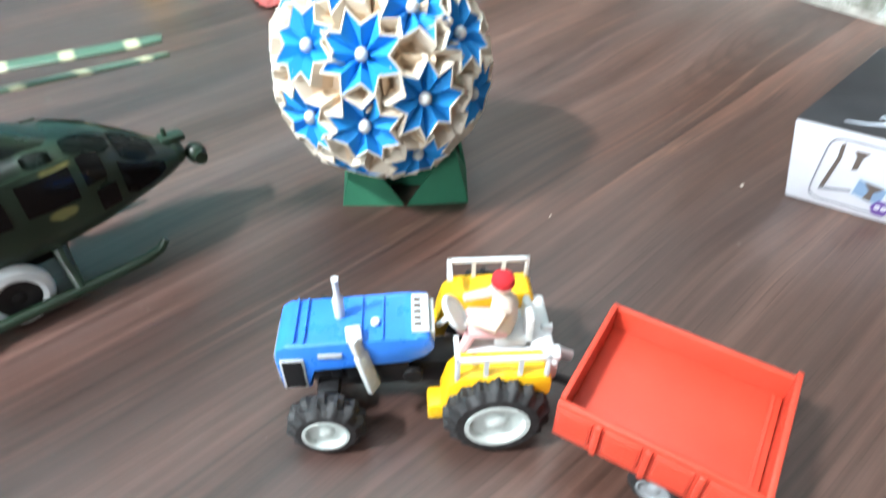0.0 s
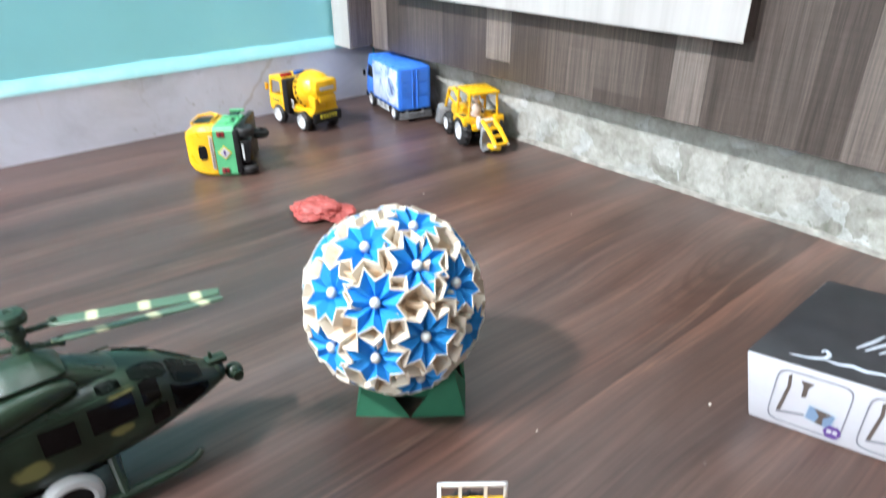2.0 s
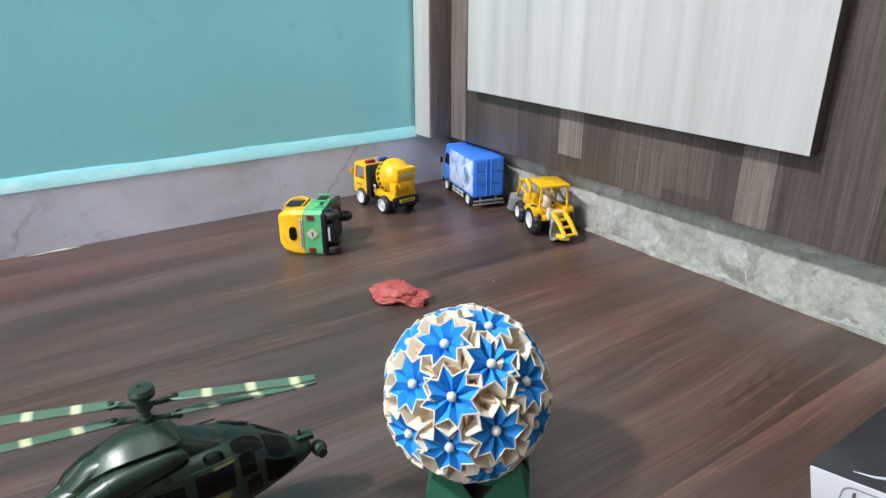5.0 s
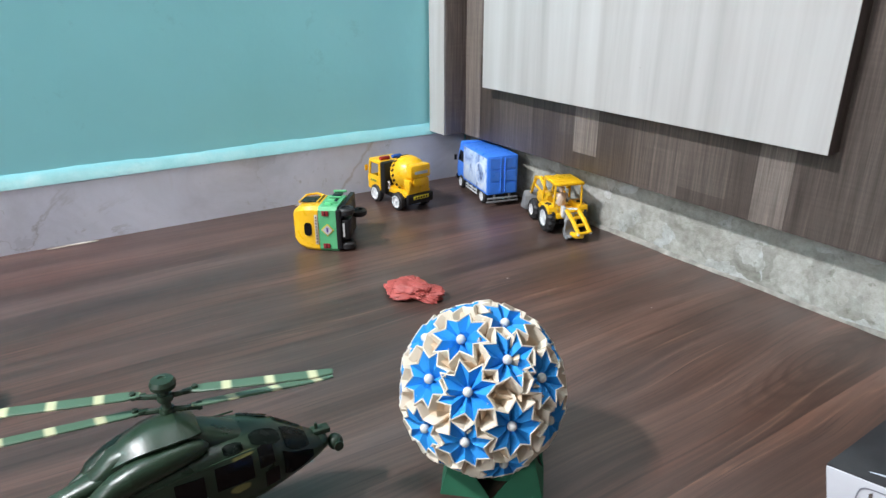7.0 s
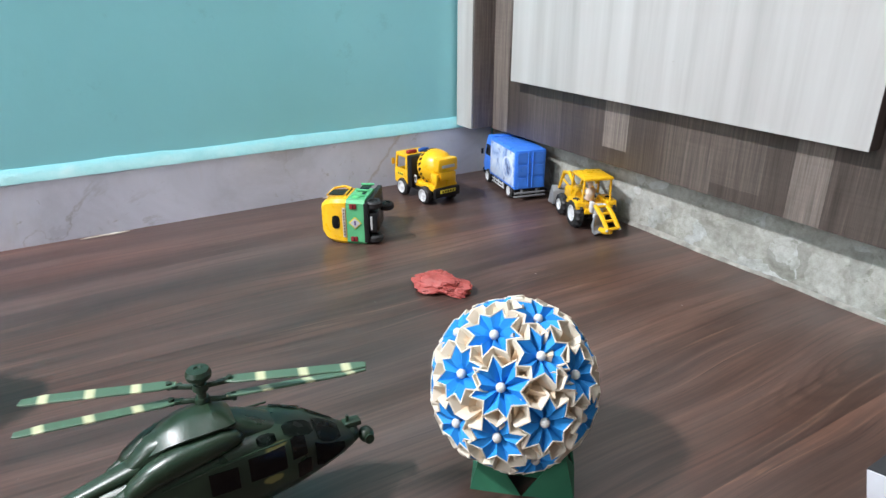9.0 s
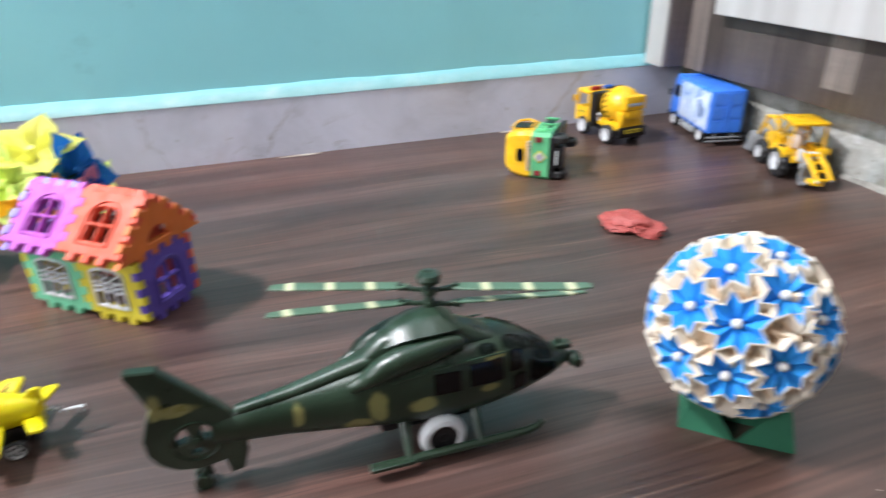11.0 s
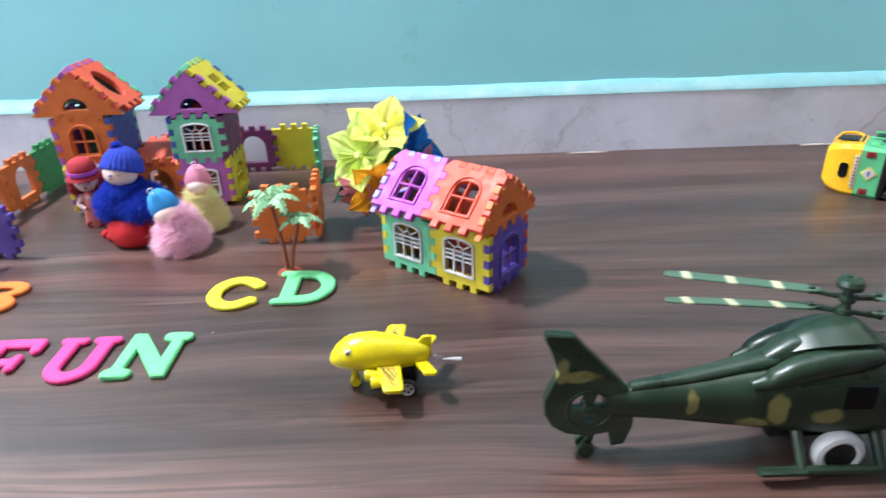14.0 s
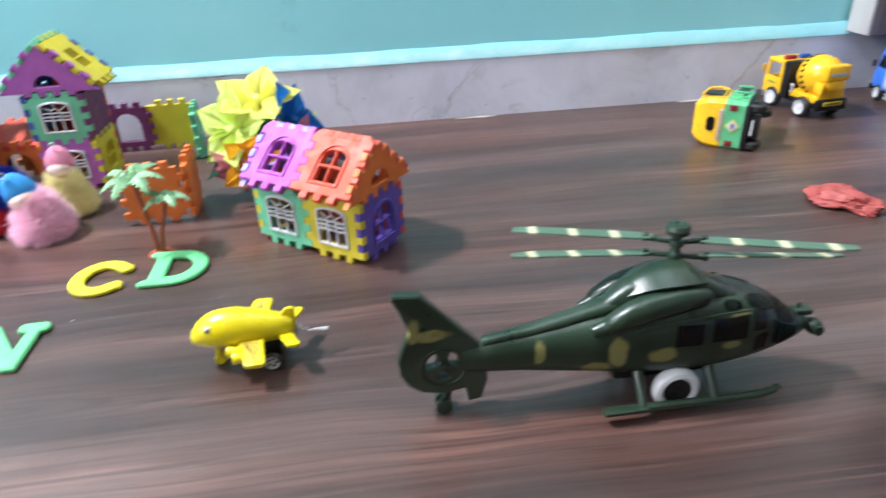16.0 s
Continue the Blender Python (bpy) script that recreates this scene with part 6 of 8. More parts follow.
def box_truck():
    th = thing("toy_box_truck", frame_of((0.5958, 0.843), (0.23, 0.973)) @ Matrix.Scale(1.04, 4), "cobalt blue toy box truck with a printed side", "toy truck", "toy vehicles by the corner")
    ms = wheel_meshes("truck", 0.0105, 0.008, 0.0068, "white")
    for s in (-1, 1):
        for x in (0.042, -0.043):
            put_wheel(th, ms, x, s * 0.0155, 0.0105, s)
    bm = B()
    box(bm, (-0.004, 0, 0.0135), (0.118, 0.03, 0.007), 0.0012)
    for x in (0.042, -0.043):
        cyl(bm, (x, -0.016, 0.0105), (x, 0.016, 0.0105), 0.002)
    part("chassis", bm, "black", th)
    cargo = part("cargo_box", box(B(), (-0.018, 0, 0.0465), (0.096, 0.048, 0.057), 0.0014), "truckblue", th, "cobalt blue cargo box")
    for k in range(3):
        for j in range(2):
            part("door_panel", box(B(), (-0.0663, -0.0115 + j * 0.023, 0.0275 + k * 0.0185), (0.0008, 0.018, 0.0145)), "truckblue", cargo)
    for y in (-0.0035, 0.0035):
        part("door_rod", cyl(B(), (-0.0668, y, 0.0205), (-0.0668, y, 0.0725), 0.0008, None, 8), "truckblue", cargo)
    for s in (-1, 1):
        part("printed_side", box(B(), (-0.018, s * 0.0242, 0.0465), (0.09, 0.0008, 0.05), 0.0003), "picture", cargo, "grey-blue printed picture")
        part("side_guard", box(box(B(), (-0.001, s * 0.0222, 0.0135), (0.046, 0.0014, 0.0022), 0.0004), (-0.001, s * 0.0222, 0.0088), (0.046, 0.0014, 0.0022), 0.0004), "silver", th, "silver side guard")
        for x in (-0.018, -0.001, 0.016):
            part("guard_post", box(B(), (x, s * 0.0212, 0.0125), (0.002, 0.0012, 0.01), 0.0), "silver", th)
    side = [(0.031, 0.0155), (0.061, 0.0155), (0.0635, 0.028), (0.0575, 0.044), (0.051, 0.0655), (0.047, 0.0755), (0.031, 0.0765)]
    cabp = part("cab", prism(B(), side, -0.0215, 0.0215, pose(0, 0, 0, 90, 0, 0), bevel=0.0014), "truckblue", th, "cobalt blue cab")
    for s in (-1, 1):
        part("cab_window", prism(B(), [(0.034, 0.0435), (0.0545, 0.0435), (0.049, 0.0605), (0.034, 0.0605)], -0.0004, 0.0004, Matrix.Translation((0, s * 0.0217, 0)) @ pose(0, 0, 0, 90, 0, 0)), "glassblack", cabp)
        part("mirror", box(B(), (0.0585, s * 0.026, 0.047), (0.003, 0.004, 0.009), 0.001), "black", cabp)
    part("windscreen", prism(B(), [(-0.0175, 0.0), (0.0175, 0.0), (0.0165, 0.0215), (-0.0165, 0.0215)], -0.0004, 0.0004, pose(0.0577, 0, 0.0435, 90, 0, 90) @ pose(0, 0, 0, -17, 0, 0)), "glassblack", cabp)
    part("bumper", box(B(), (0.0635, 0, 0.0145), (0.005, 0.044, 0.007), 0.001), "black", th)
    bar = part("rear_bumper", box(box(B(), (-0.0665, 0, 0.0125), (0.002, 0.048, 0.0026), 0.0004), (-0.0665, 0, 0.0075), (0.002, 0.05, 0.0026), 0.0004), "grey", th, "grey rear bumper")
    for y in (-0.012, 0.012):
        part("bumper_post", box(B(), (-0.0645, y, 0.012), (0.002, 0.003, 0.011), 0.0), "grey", bar)


box_truck()


def digger():
    th = thing("toy_digger", frame_of((0.5925, 0.668), (0.34, 0.94)) @ Matrix.Scale(1.02, 4), "yellow toy backhoe digger with grey buckets", "toy digger", "toy vehicles by the corner")
    big = wheel_meshes("digger", 0.0188, 0.0118, 0.0108, "white", 14, 0.0013)
    small = wheel_meshes("digger front", 0.0142, 0.0098, 0.0078, "white", 12, 0.001)
    for s in (-1, 1):
        put_wheel(th, big, -0.021, s * 0.0168, 0.019, s)
        put_wheel(th, small, 0.03, s * 0.0165, 0.0144, s)
    bm = B()
    box(bm, (0.004, 0, 0.018), (0.074, 0.02, 0.011), 0.0015)
    for x, z in ((-0.019, 0.0168), (0.03, 0.0128)):
        cyl(bm, (x, -0.017, z), (x, 0.017, z), 0.0024)
    part("chassis", bm, "black", th)
    bm = B()
    prism(bm, [(0.008, 0.021), (0.048, 0.021), (0.049, 0.033), (0.044, 0.037), (0.008, 0.039)], -0.0115, 0.0115, pose(0, 0, 0, 90, 0, 0), bevel=0.0015)
    box(bm, (-0.014, 0, 0.0255), (0.05, 0.034, 0.008), 0.0015)
    part("bonnet", bm, "yellow", th)
    for s in (-1, 1):
        bm = B()
        prism(bm, [(-0.037, 0.028), (-0.036, 0.0375), (-0.006, 0.0375), (0.001, 0.031), (0.001, 0.028)], -0.0065, 0.0065, Matrix.Translation((0, s * 0.0215, 0)) @ pose(0, 0, 0, 90, 0, 0), bevel=0.001)
        part("fender", bm, "yellow", th)
        for x, dx in ((-0.033, -0.0005), (0.006, -0.003)):
            part("cab_post", tube(B(), [(x, s * 0.0195, 0.036), (x + dx, s * 0.018, 0.0665)], 0.0015, 8), "yellow", th)
        bm = B()
        tube(bm, [(0.004, s * 0.016, 0.05), (0.024, s * 0.016, 0.0605), (0.042, s * 0.016, 0.057), (0.058, s * 0.016, 0.03)], [0.0022, 0.0026, 0.0026, 0.002], 8)
        tube(bm, [(0.014, s * 0.016, 0.041), (0.044, s * 0.016, 0.046)], 0.0016, 8)
        ball(bm, (0.024, s * 0.016, 0.0605), 0.0034, 10, 8)
        part("loader_arm", bm, "yellow", th)
    part("cab_roof", prism(B(), [(-0.0375, -0.0205), (0.006, -0.0195), (0.006, 0.0195), (-0.0375, 0.0205)], 0.0655, 0.0695, bevel=0.0014), "yellow", th, "yellow cab roof")
    part("cab_beam", cyl(B(), (0.024, -0.018, 0.0605), (0.024, 0.018, 0.0605), 0.0016), "yellow", th)
    buck = [(0.055, 0.006), (0.075, 0.004), (0.0765, 0.007), (0.063, 0.0105), (0.0605, 0.022), (0.0645, 0.0305), (0.0625, 0.0325), (0.056, 0.0255), (0.054, 0.014)]
    bm = prism(B(), buck, -0.025, 0.025, pose(0, 0, 0, 90, 0, 0), bevel=0.0006)
    for s in (-1, 1):
        prism(bm, [(0.056, 0.007), (0.074, 0.0055), (0.0635, 0.031), (0.056, 0.024)], -0.0008, 0.0008, Matrix.Translation((0, s * 0.0246, 0)) @ pose(0, 0, 0, 90, 0, 0))
    part("loader_bucket", bm, "grey", th, "grey front bucket")
    # Backhoe: white swing post, ladder boom, stick and bucket.
    bm = B()
    box(bm, (-0.042, 0.0, 0.0265), (0.006, 0.013, 0.021), 0.002)
    box(bm, (-0.04, 0.0085, 0.032), (0.008, 0.005, 0.015), 0.0012)
    box(bm, (-0.0455, -0.0065, 0.034), (0.006, 0.0035, 0.007), 0.001)
    part("swing_post", bm, "white", th, "white swing post")
    bm = B()
    top, low = Vector((-0.046, 0, 0.0365)), Vector((-0.076, 0, 0.0125))
    for y in (-0.0085, 0.0085):
        d = low - top
        tube(bm, [top + Vector((0, y, 0)), top + d * 0.5 + Vector((0, y, 0.002)), low + Vector((0, y, 0))], [0.003, 0.0032, 0.0028], 6)
    for t in (0.08, 0.36, 0.66, 0.97):
        p = top + (low - top) * t
        cyl(bm, p + Vector((0, -0.0085, 0)), p + Vector((0, 0.0085, 0)), 0.0021, None, 8)
    boom = part("boom", bm, "yellow", th, "yellow ladder boom", m=Matrix.Translation((-0.042, 0, 0)) @ pose(0, 0, 0, 0, 0, 12) @ Matrix.Translation((0.042, 0, 0)))
    bm = tube(B(), [(-0.077, 0.004, 0.011), (-0.068, 0.007, 0.0085), (-0.06, 0.0085, 0.009)], [0.0038, 0.0042, 0.003], 8)
    part("stick", bm, "yellow", boom)
    for y in (-0.0095, 0.0095):
        part("pin", cyl(B(), (-0.0755, y - 0.0012, 0.0125), (-0.0755, y + 0.0012, 0.0125), 0.0022), "white", boom)
    bm = prism(B(), [(-0.058, 0.028), (-0.0545, 0.0265), (-0.0505, 0.012), (-0.053, 0.0035), (-0.059, 0.0015), (-0.0645, 0.0055), (-0.062, 0.0075), (-0.0575, 0.006), (-0.055, 0.0125)], -0.008, 0.008, Matrix.Translation((0, 0.0075, 0)) @ pose(0, 0, 0, 90, 0, 0), bevel=0.0004)
    part("backhoe_bucket", bm, "grey", boom, "grey rear bucket")


digger()
seated_figure(frame_of((0.5925, 0.668), (0.34, 0.94)) @ Matrix.Scale(1.02, 4) @ pose(-0.012, 0, 0.0325, 0, 0, 0), "seated beige plastic toy driver in a cab", "khaki", "khaki", "khaki", 1.0)


def rickshaw():
    """An auto rickshaw lying on its side: local X forward, Y left, Z up, then rolled over."""
    up = Vector((-0.78, 0.62, 0)).normalized()
    fwd = Vector((0.62, 0.78, 0)).normalized()
    left = up.cross(fwd)
    half = 0.0292
    foot = Vector((0.293, 0.7385, half))
    m = Matrix((fwd, left, up)).transposed().to_4x4()
    m.translation = foot
    th = thing("toy_rickshaw", m, "yellow and green toy auto rickshaw tipped over on its side", "toy rickshaw", "toy vehicles by the corner")
    # Local Z runs from the chassis (0) to the roof; X from the rear plate (0) to the front.
    body = [(0.0, 0.002), (0.092, 0.002), (0.098, 0.01), (0.094, 0.024), (0.002, 0.026), (0.0, 0.022)]

    def shell(lo, hi, mat, label, name):
        bm = B()
        rings = []
        for z in np.linspace(lo, hi, 7):
            k = max(0.0, (z - 0.03) / 0.031)
            inset = 0.015 * (1 - math.sqrt(max(0.0, 1 - k * k)))
            rear, front, w = 0.0 + inset * 0.9, 0.086 - 0.3 * max(0, z - 0.02), half - inset * 0.8
            rings.append([(rear, -w + 0.004, z), (rear + 0.004, -w, z), (front * 0.62, -w, z), (front, -w * 0.55, z), (front + 0.005, 0, z), (front, w * 0.55, z), (front * 0.62, w, z), (rear + 0.004, w, z), (rear, w - 0.004, z)])
        loft(bm, rings)
        return part(name, bm, mat, th, label, angle=30)

    lower = shell(0.002, 0.0255, "rickgreen", "green lower body", "lower_body")
    roof = shell(0.0258, 0.0605, "yellow", "yellow hood", "hood")
    part("rear_window", prism(B(), oval(20, 0.0085, 0.0048, 3.5), -0.0006, 0.0006, Matrix(((0, 0, -1, 0.0001), (1, 0, 0, 0), (0, 1, 0, 0.0395), (0, 0, 0, 1)))), "glassblack", roof, "black rear window")
    part("label_strip", box(B(), (-0.0004, 0, 0.0285), (0.0008, 0.039, 0.0042), 0.0002), "pap_white", roof, "pale label with small print")
    for k in range(9):
        part("print_bar", box(B(), (-0.0009, -0.016 + k * 0.004, 0.0285), (0.0003, 0.0024, 0.0018)), "ink_brown", roof)
    part("diamond", box(B(), (-0.0004, 0, 0.0145), (0.0008, 0.0118, 0.0118), 0.0002, Matrix.Translation((0, 0, 0.0145)) @ pose(0, 0, 0, 45, 0, 0) @ Matrix.Translation((0, 0, -0.0145))), "p_yellow", lower, "yellow diamond sign")
    part("diamond_face", box(B(), (-0.0009, 0, 0.0145), (0.0004, 0.0092, 0.0092), 0.0, Matrix.Translation((0, 0, 0.0145)) @ pose(0, 0, 0, 45, 0, 0) @ Matrix.Translation((0, 0, -0.0145))), "card_white", lower)
    part("diamond_mark", box(B(), (-0.0012, 0, 0.0145), (0.0003, 0.0055, 0.0022)), "ink_violet", lower)
    for s in (-1, 1):
        lampp = part("tail_lamp", box(B(), (-0.0006, s * 0.0215, 0.0165), (0.0014, 0.0068, 0.0088), 0.0006), "darkred", lower, "dark red tail lamp")
        part("lamp_bar", box(B(), (-0.0014, s * 0.0215, 0.0165), (0.0004, 0.0058, 0.001)), "black", lampp)
        # Side cut-outs: black plates standing in for the shade of the openings, and side bars.
        part("side_opening_shade", prism(B(), [(0.02, 0.0285), (0.047, 0.0285), (0.041, 0.0525), (0.02, 0.0535)], -0.0004, 0.0004, Matrix.Translation((0, s * (half + 0.0002), 0)) @ pose(0, 0, 0, 90, 0, 0)), "glassblack", th, "black plate for the shade in a side opening")
        part("side_rail", tube(B(), [(0.018, s * (half + 0.0008), 0.031), (0.05, s * (half + 0.0008), 0.031)], 0.0011, 8), "yellow", th)
        part("side_trim", box(B(), (0.022, s * (half + 0.0006), 0.0155), (0.026, 0.001, 0.009), 0.0004), "mint", lower)
    bm = B()
    box(bm, (0.04, 0, 0.0), (0.082, 0.052, 0.007), 0.0015)
    box(bm, (0.012, 0, -0.007), (0.02, 0.026, 0.012), 0.002)
    box(bm, (0.072, 0, -0.004), (0.014, 0.01, 0.01), 0.002)
    part("chassis", bm, "black", th, "black chassis")
    part("chassis_label", box(B(), (0.0012, 0, -0.006), (0.0008, 0.018, 0.0024), 0.0), "silver", th)
    # The open side that faces up: green door frame, black plates as the shade in two openings and a yellow hood hoop.
    for x0, x1 in ((0.02, 0.038), (0.042, 0.066)):
        part("door_opening_shade", box(B(), ((x0 + x1) / 2, -half - 0.0001, 0.0135), (x1 - x0, 0.0012, 0.0125), 0.0004), "glassblack", lower, "black plate for the shade in a door opening")
    for x in (0.018, 0.04, 0.068):
        part("door_post", box(B(), (x, -half - 0.001, 0.0135), (0.003, 0.003, 0.018), 0.0008), "rickgreen", lower)
    part("hood_hoop", tube(B(), [(0.05, -half, 0.03), (0.052, -half - 0.002, 0.04), (0.046, -half - 0.0012, 0.052), (0.03, -half + 0.004, 0.0575)], 0.0016, 8), "yellow", roof)
    ms = wheel_meshes("rickshaw", 0.0112, 0.009, 0.006, "black")
    for s in (-1, 1):
        put_wheel(th, ms, 0.0115, s * 0.0178, -0.0068, s)
    w = put_wheel(th, ms, 0.074, -0.004, -0.0085, 1)


rickshaw()


# ---- toy aeroplane ----
def plane():
    th = thing("toy_aeroplane", frame_of((-0.2395, 0.4385), (-1.0, -0.01)) @ Matrix.Scale(0.96, 4), "lemon yellow cartoon pull-back toy aeroplane", "toy aeroplane")
    secs = [(-0.034, 0.0245, 0.0045, 0.0055), (-0.031, 0.0245, 0.0065, 0.0076), (-0.022, 0.025, 0.0088, 0.0098), (-0.008, 0.0262, 0.0112, 0.0122), (0.006, 0.0275, 0.0128, 0.0135), (0.018, 0.0275, 0.0126, 0.013),
            (0.028, 0.0268, 0.0108, 0.0108), (0.0345, 0.0248, 0.0078, 0.0076), (0.0385, 0.023, 0.0042, 0.004), (0.0398, 0.0222, 0.0012, 0.0012)]
    bm = B()
    loft(bm, [[(x * 0.97, y, z + 0.0012 + h) for y, h in oval(24, hw * 1.08, hh * 1.08)] for x, z, hw, hh in secs])
    fus = part("fuselage", bm, "lemon", th, "glossy yellow fuselage", angle=50)
    for s in (-1, 1):
        bm = B()
        prism(bm, [(0.006, 0.0), (-0.012, 0.0), (-0.0155, 0.0285), (-0.0138, 0.031), (-0.0035, 0.031), (-0.0015, 0.029)] if s > 0 else [(0.006, 0.0), (-0.012, 0.0), (-0.0155, -0.0285), (-0.0138, -0.031), (-0.0035, -0.031), (-0.0015, -0.029)], -0.0017, 0.0017,
              pose(0, s * 0.0065, 0.0228, -5, 0, 0), bevel=0.0008)
        wing = part("wing", bm, "lemon", th, "yellow wing with a printed sticker")
        bm = prism(B(), [(0.002, s * 0.007), (-0.0105, s * 0.007), (-0.0128, s * 0.0275), (-0.0052, s * 0.0275)], 0.0017, 0.00195, pose(0, s * 0.0065, 0.0228, -5, 0, 0))
        st = part("sticker", bm, "p_yellow", wing, "amber and red sticker")
        q = pose(0, s * 0.0065, 0.0228, -5, 0, 0)
        for k, (x0, y0, x1, y1, w, ink) in enumerate(((0.0, 0.0085, -0.0085, 0.0215, 0.0011, "black"), (-0.0035, 0.0085, -0.0095, 0.0185, 0.0008, "black"), (-0.0005, 0.0115, -0.0075, 0.0245, 0.0007, "red"), (-0.0068, 0.0085, -0.0108, 0.0165, 0.0008, "red"), (-0.006, 0.0225, -0.0098, 0.0262, 0.0008, "red"))):
            a, b = Vector((x0, s * y0, 0.0021)), Vector((x1, s * y1, 0.0021))
            turn = math.atan2(b.y - a.y, b.x - a.x)
            part("sticker_mark", box(B(), (0, 0, 0), ((b - a).length, w, 0.0002), 0.0, q @ Matrix.Translation((a + b) / 2) @ Matrix.Rotation(turn, 4, "Z")), ink, st)
        for k in range(6):
            part("sticker_dash", box(B(), (0.0005 - 0.0019 * k, s * (0.0078 + 0.0012 * (k % 2)), 0.0021), (0.0011, 0.0009, 0.0002), 0.0, q), "red", st)
        # Engines below the wing.
        for y, x in ((0.0125, 0.004), (0.0205, -0.001)):
            bm = lathe(B(), [(0, -0.008), (0.0028, -0.008), (0.0034, -0.003), (0.0046, 0.0055), (0.0042, 0.0065), (0.0034, 0.0062), (0.0026, 0.002), (0, 0.002)], 16, axis((x + 0.002, s * (y + 0.002), 0.0182), (1, 0, 0)))
            part("engine", bm, "lemon", th)
        # Tailplanes.
        bm = prism(B(), [(-0.021, 0.0), (-0.03, 0.0), (-0.0385, s * 0.0175), (-0.0365, s * 0.02), (-0.0295, s * 0.0195)], -0.0013, 0.0013, pose(0, s * 0.004, 0.0222, 4 * s, 0, 0), bevel=0.0006)
        part("tailplane", bm, "lemon", th)
        # Eyes.
        eye = part("eye", ball(B(), (0.0232, s * 0.0104, 0.0348), (0.0024, 0.0014, 0.0026), 12, 8), "white", fus, "white eye with dark pupil")
        part("pupil", ball(B(), (0.0239, s * 0.0115, 0.0348), (0.0011, 0.0007, 0.0014), 10, 6), "black", eye)
        ms = wheel_meshes("plane", 0.0068, 0.0042, 0.0052, "silver")
        w = put_wheel(th, ms, -0.0165, s * 0.0135, 0.0068, s)
        for k in range(5):
            a = 2 * math.pi * k / 5
            part("rim_slot", cyl(B(), (0.003 * math.cos(a), 0.003 * math.sin(a), 0.0034), (0.003 * math.cos(a), 0.003 * math.sin(a), 0.00372), 0.0011, None, 8), "black", w)
    bm = prism(B(), [(-0.022, 0.032), (-0.0285, 0.0398), (-0.032, 0.0405), (-0.0352, 0.0395), (-0.0345, 0.022)], -0.0014, 0.0014, pose(0, 0, 0, 90, 0, 0), bevel=0.0007)
    part("tail_fin", bm, "lemon", th)
    bm = box(B(), (-0.014, 0, 0.0125), (0.018, 0.0175, 0.013), 0.002)
    part("motor_box", bm, "black", th)
    bm = box(B(), (-0.026, 0, 0.018), (0.011, 0.009, 0.008), 0.0012)
    for k in range(4):
        box(bm, (-0.022 - 0.003 * k, 0, 0.0138), (0.0015, 0.009, 0.003), 0.0004)
    part("belly_ribs", bm, "lemon", th)
    part("nose_wheel", lathe(B(), [(0, -0.004), (0.0035, -0.004), (0.0042, -0.002), (0.0042, 0.002), (0.0035, 0.004), (0, 0.0035)], 20, axis((0.0215, 0, 0.0042), (0, 1, 0))), "lemon", th)
    part("nose_leg", box(B(), (0.0215, 0, 0.0125), (0.004, 0.0095, 0.0115), 0.001), "lemon", th)
    # Wound wire behind the tail.
    pts = [(-0.036 - 0.0009 * k, 0.0009 * math.cos(k * 1.5), 0.0225 - 0.0003 * k + 0.0009 * math.sin(k * 1.5)) for k in range(9)] + [(-0.049, 0, 0.0192), (-0.056, 0.0, 0.0188)]
    part("tail_wire", tube(B(), pts, [0.0006] * 9 + [0.0011, 0.0014], 6), "metal", th, "twisted steel wire")


plane()


# ---- foam letters lying on the floor ----
def arc(cx, cy, rx, ry, a0, a1, n):
    return [(cx + rx * math.cos(radians(a0 + (a1 - a0) * k / n)), cy + ry * math.sin(radians(a0 + (a1 - a0) * k / n))) for k in range(n + 1)]


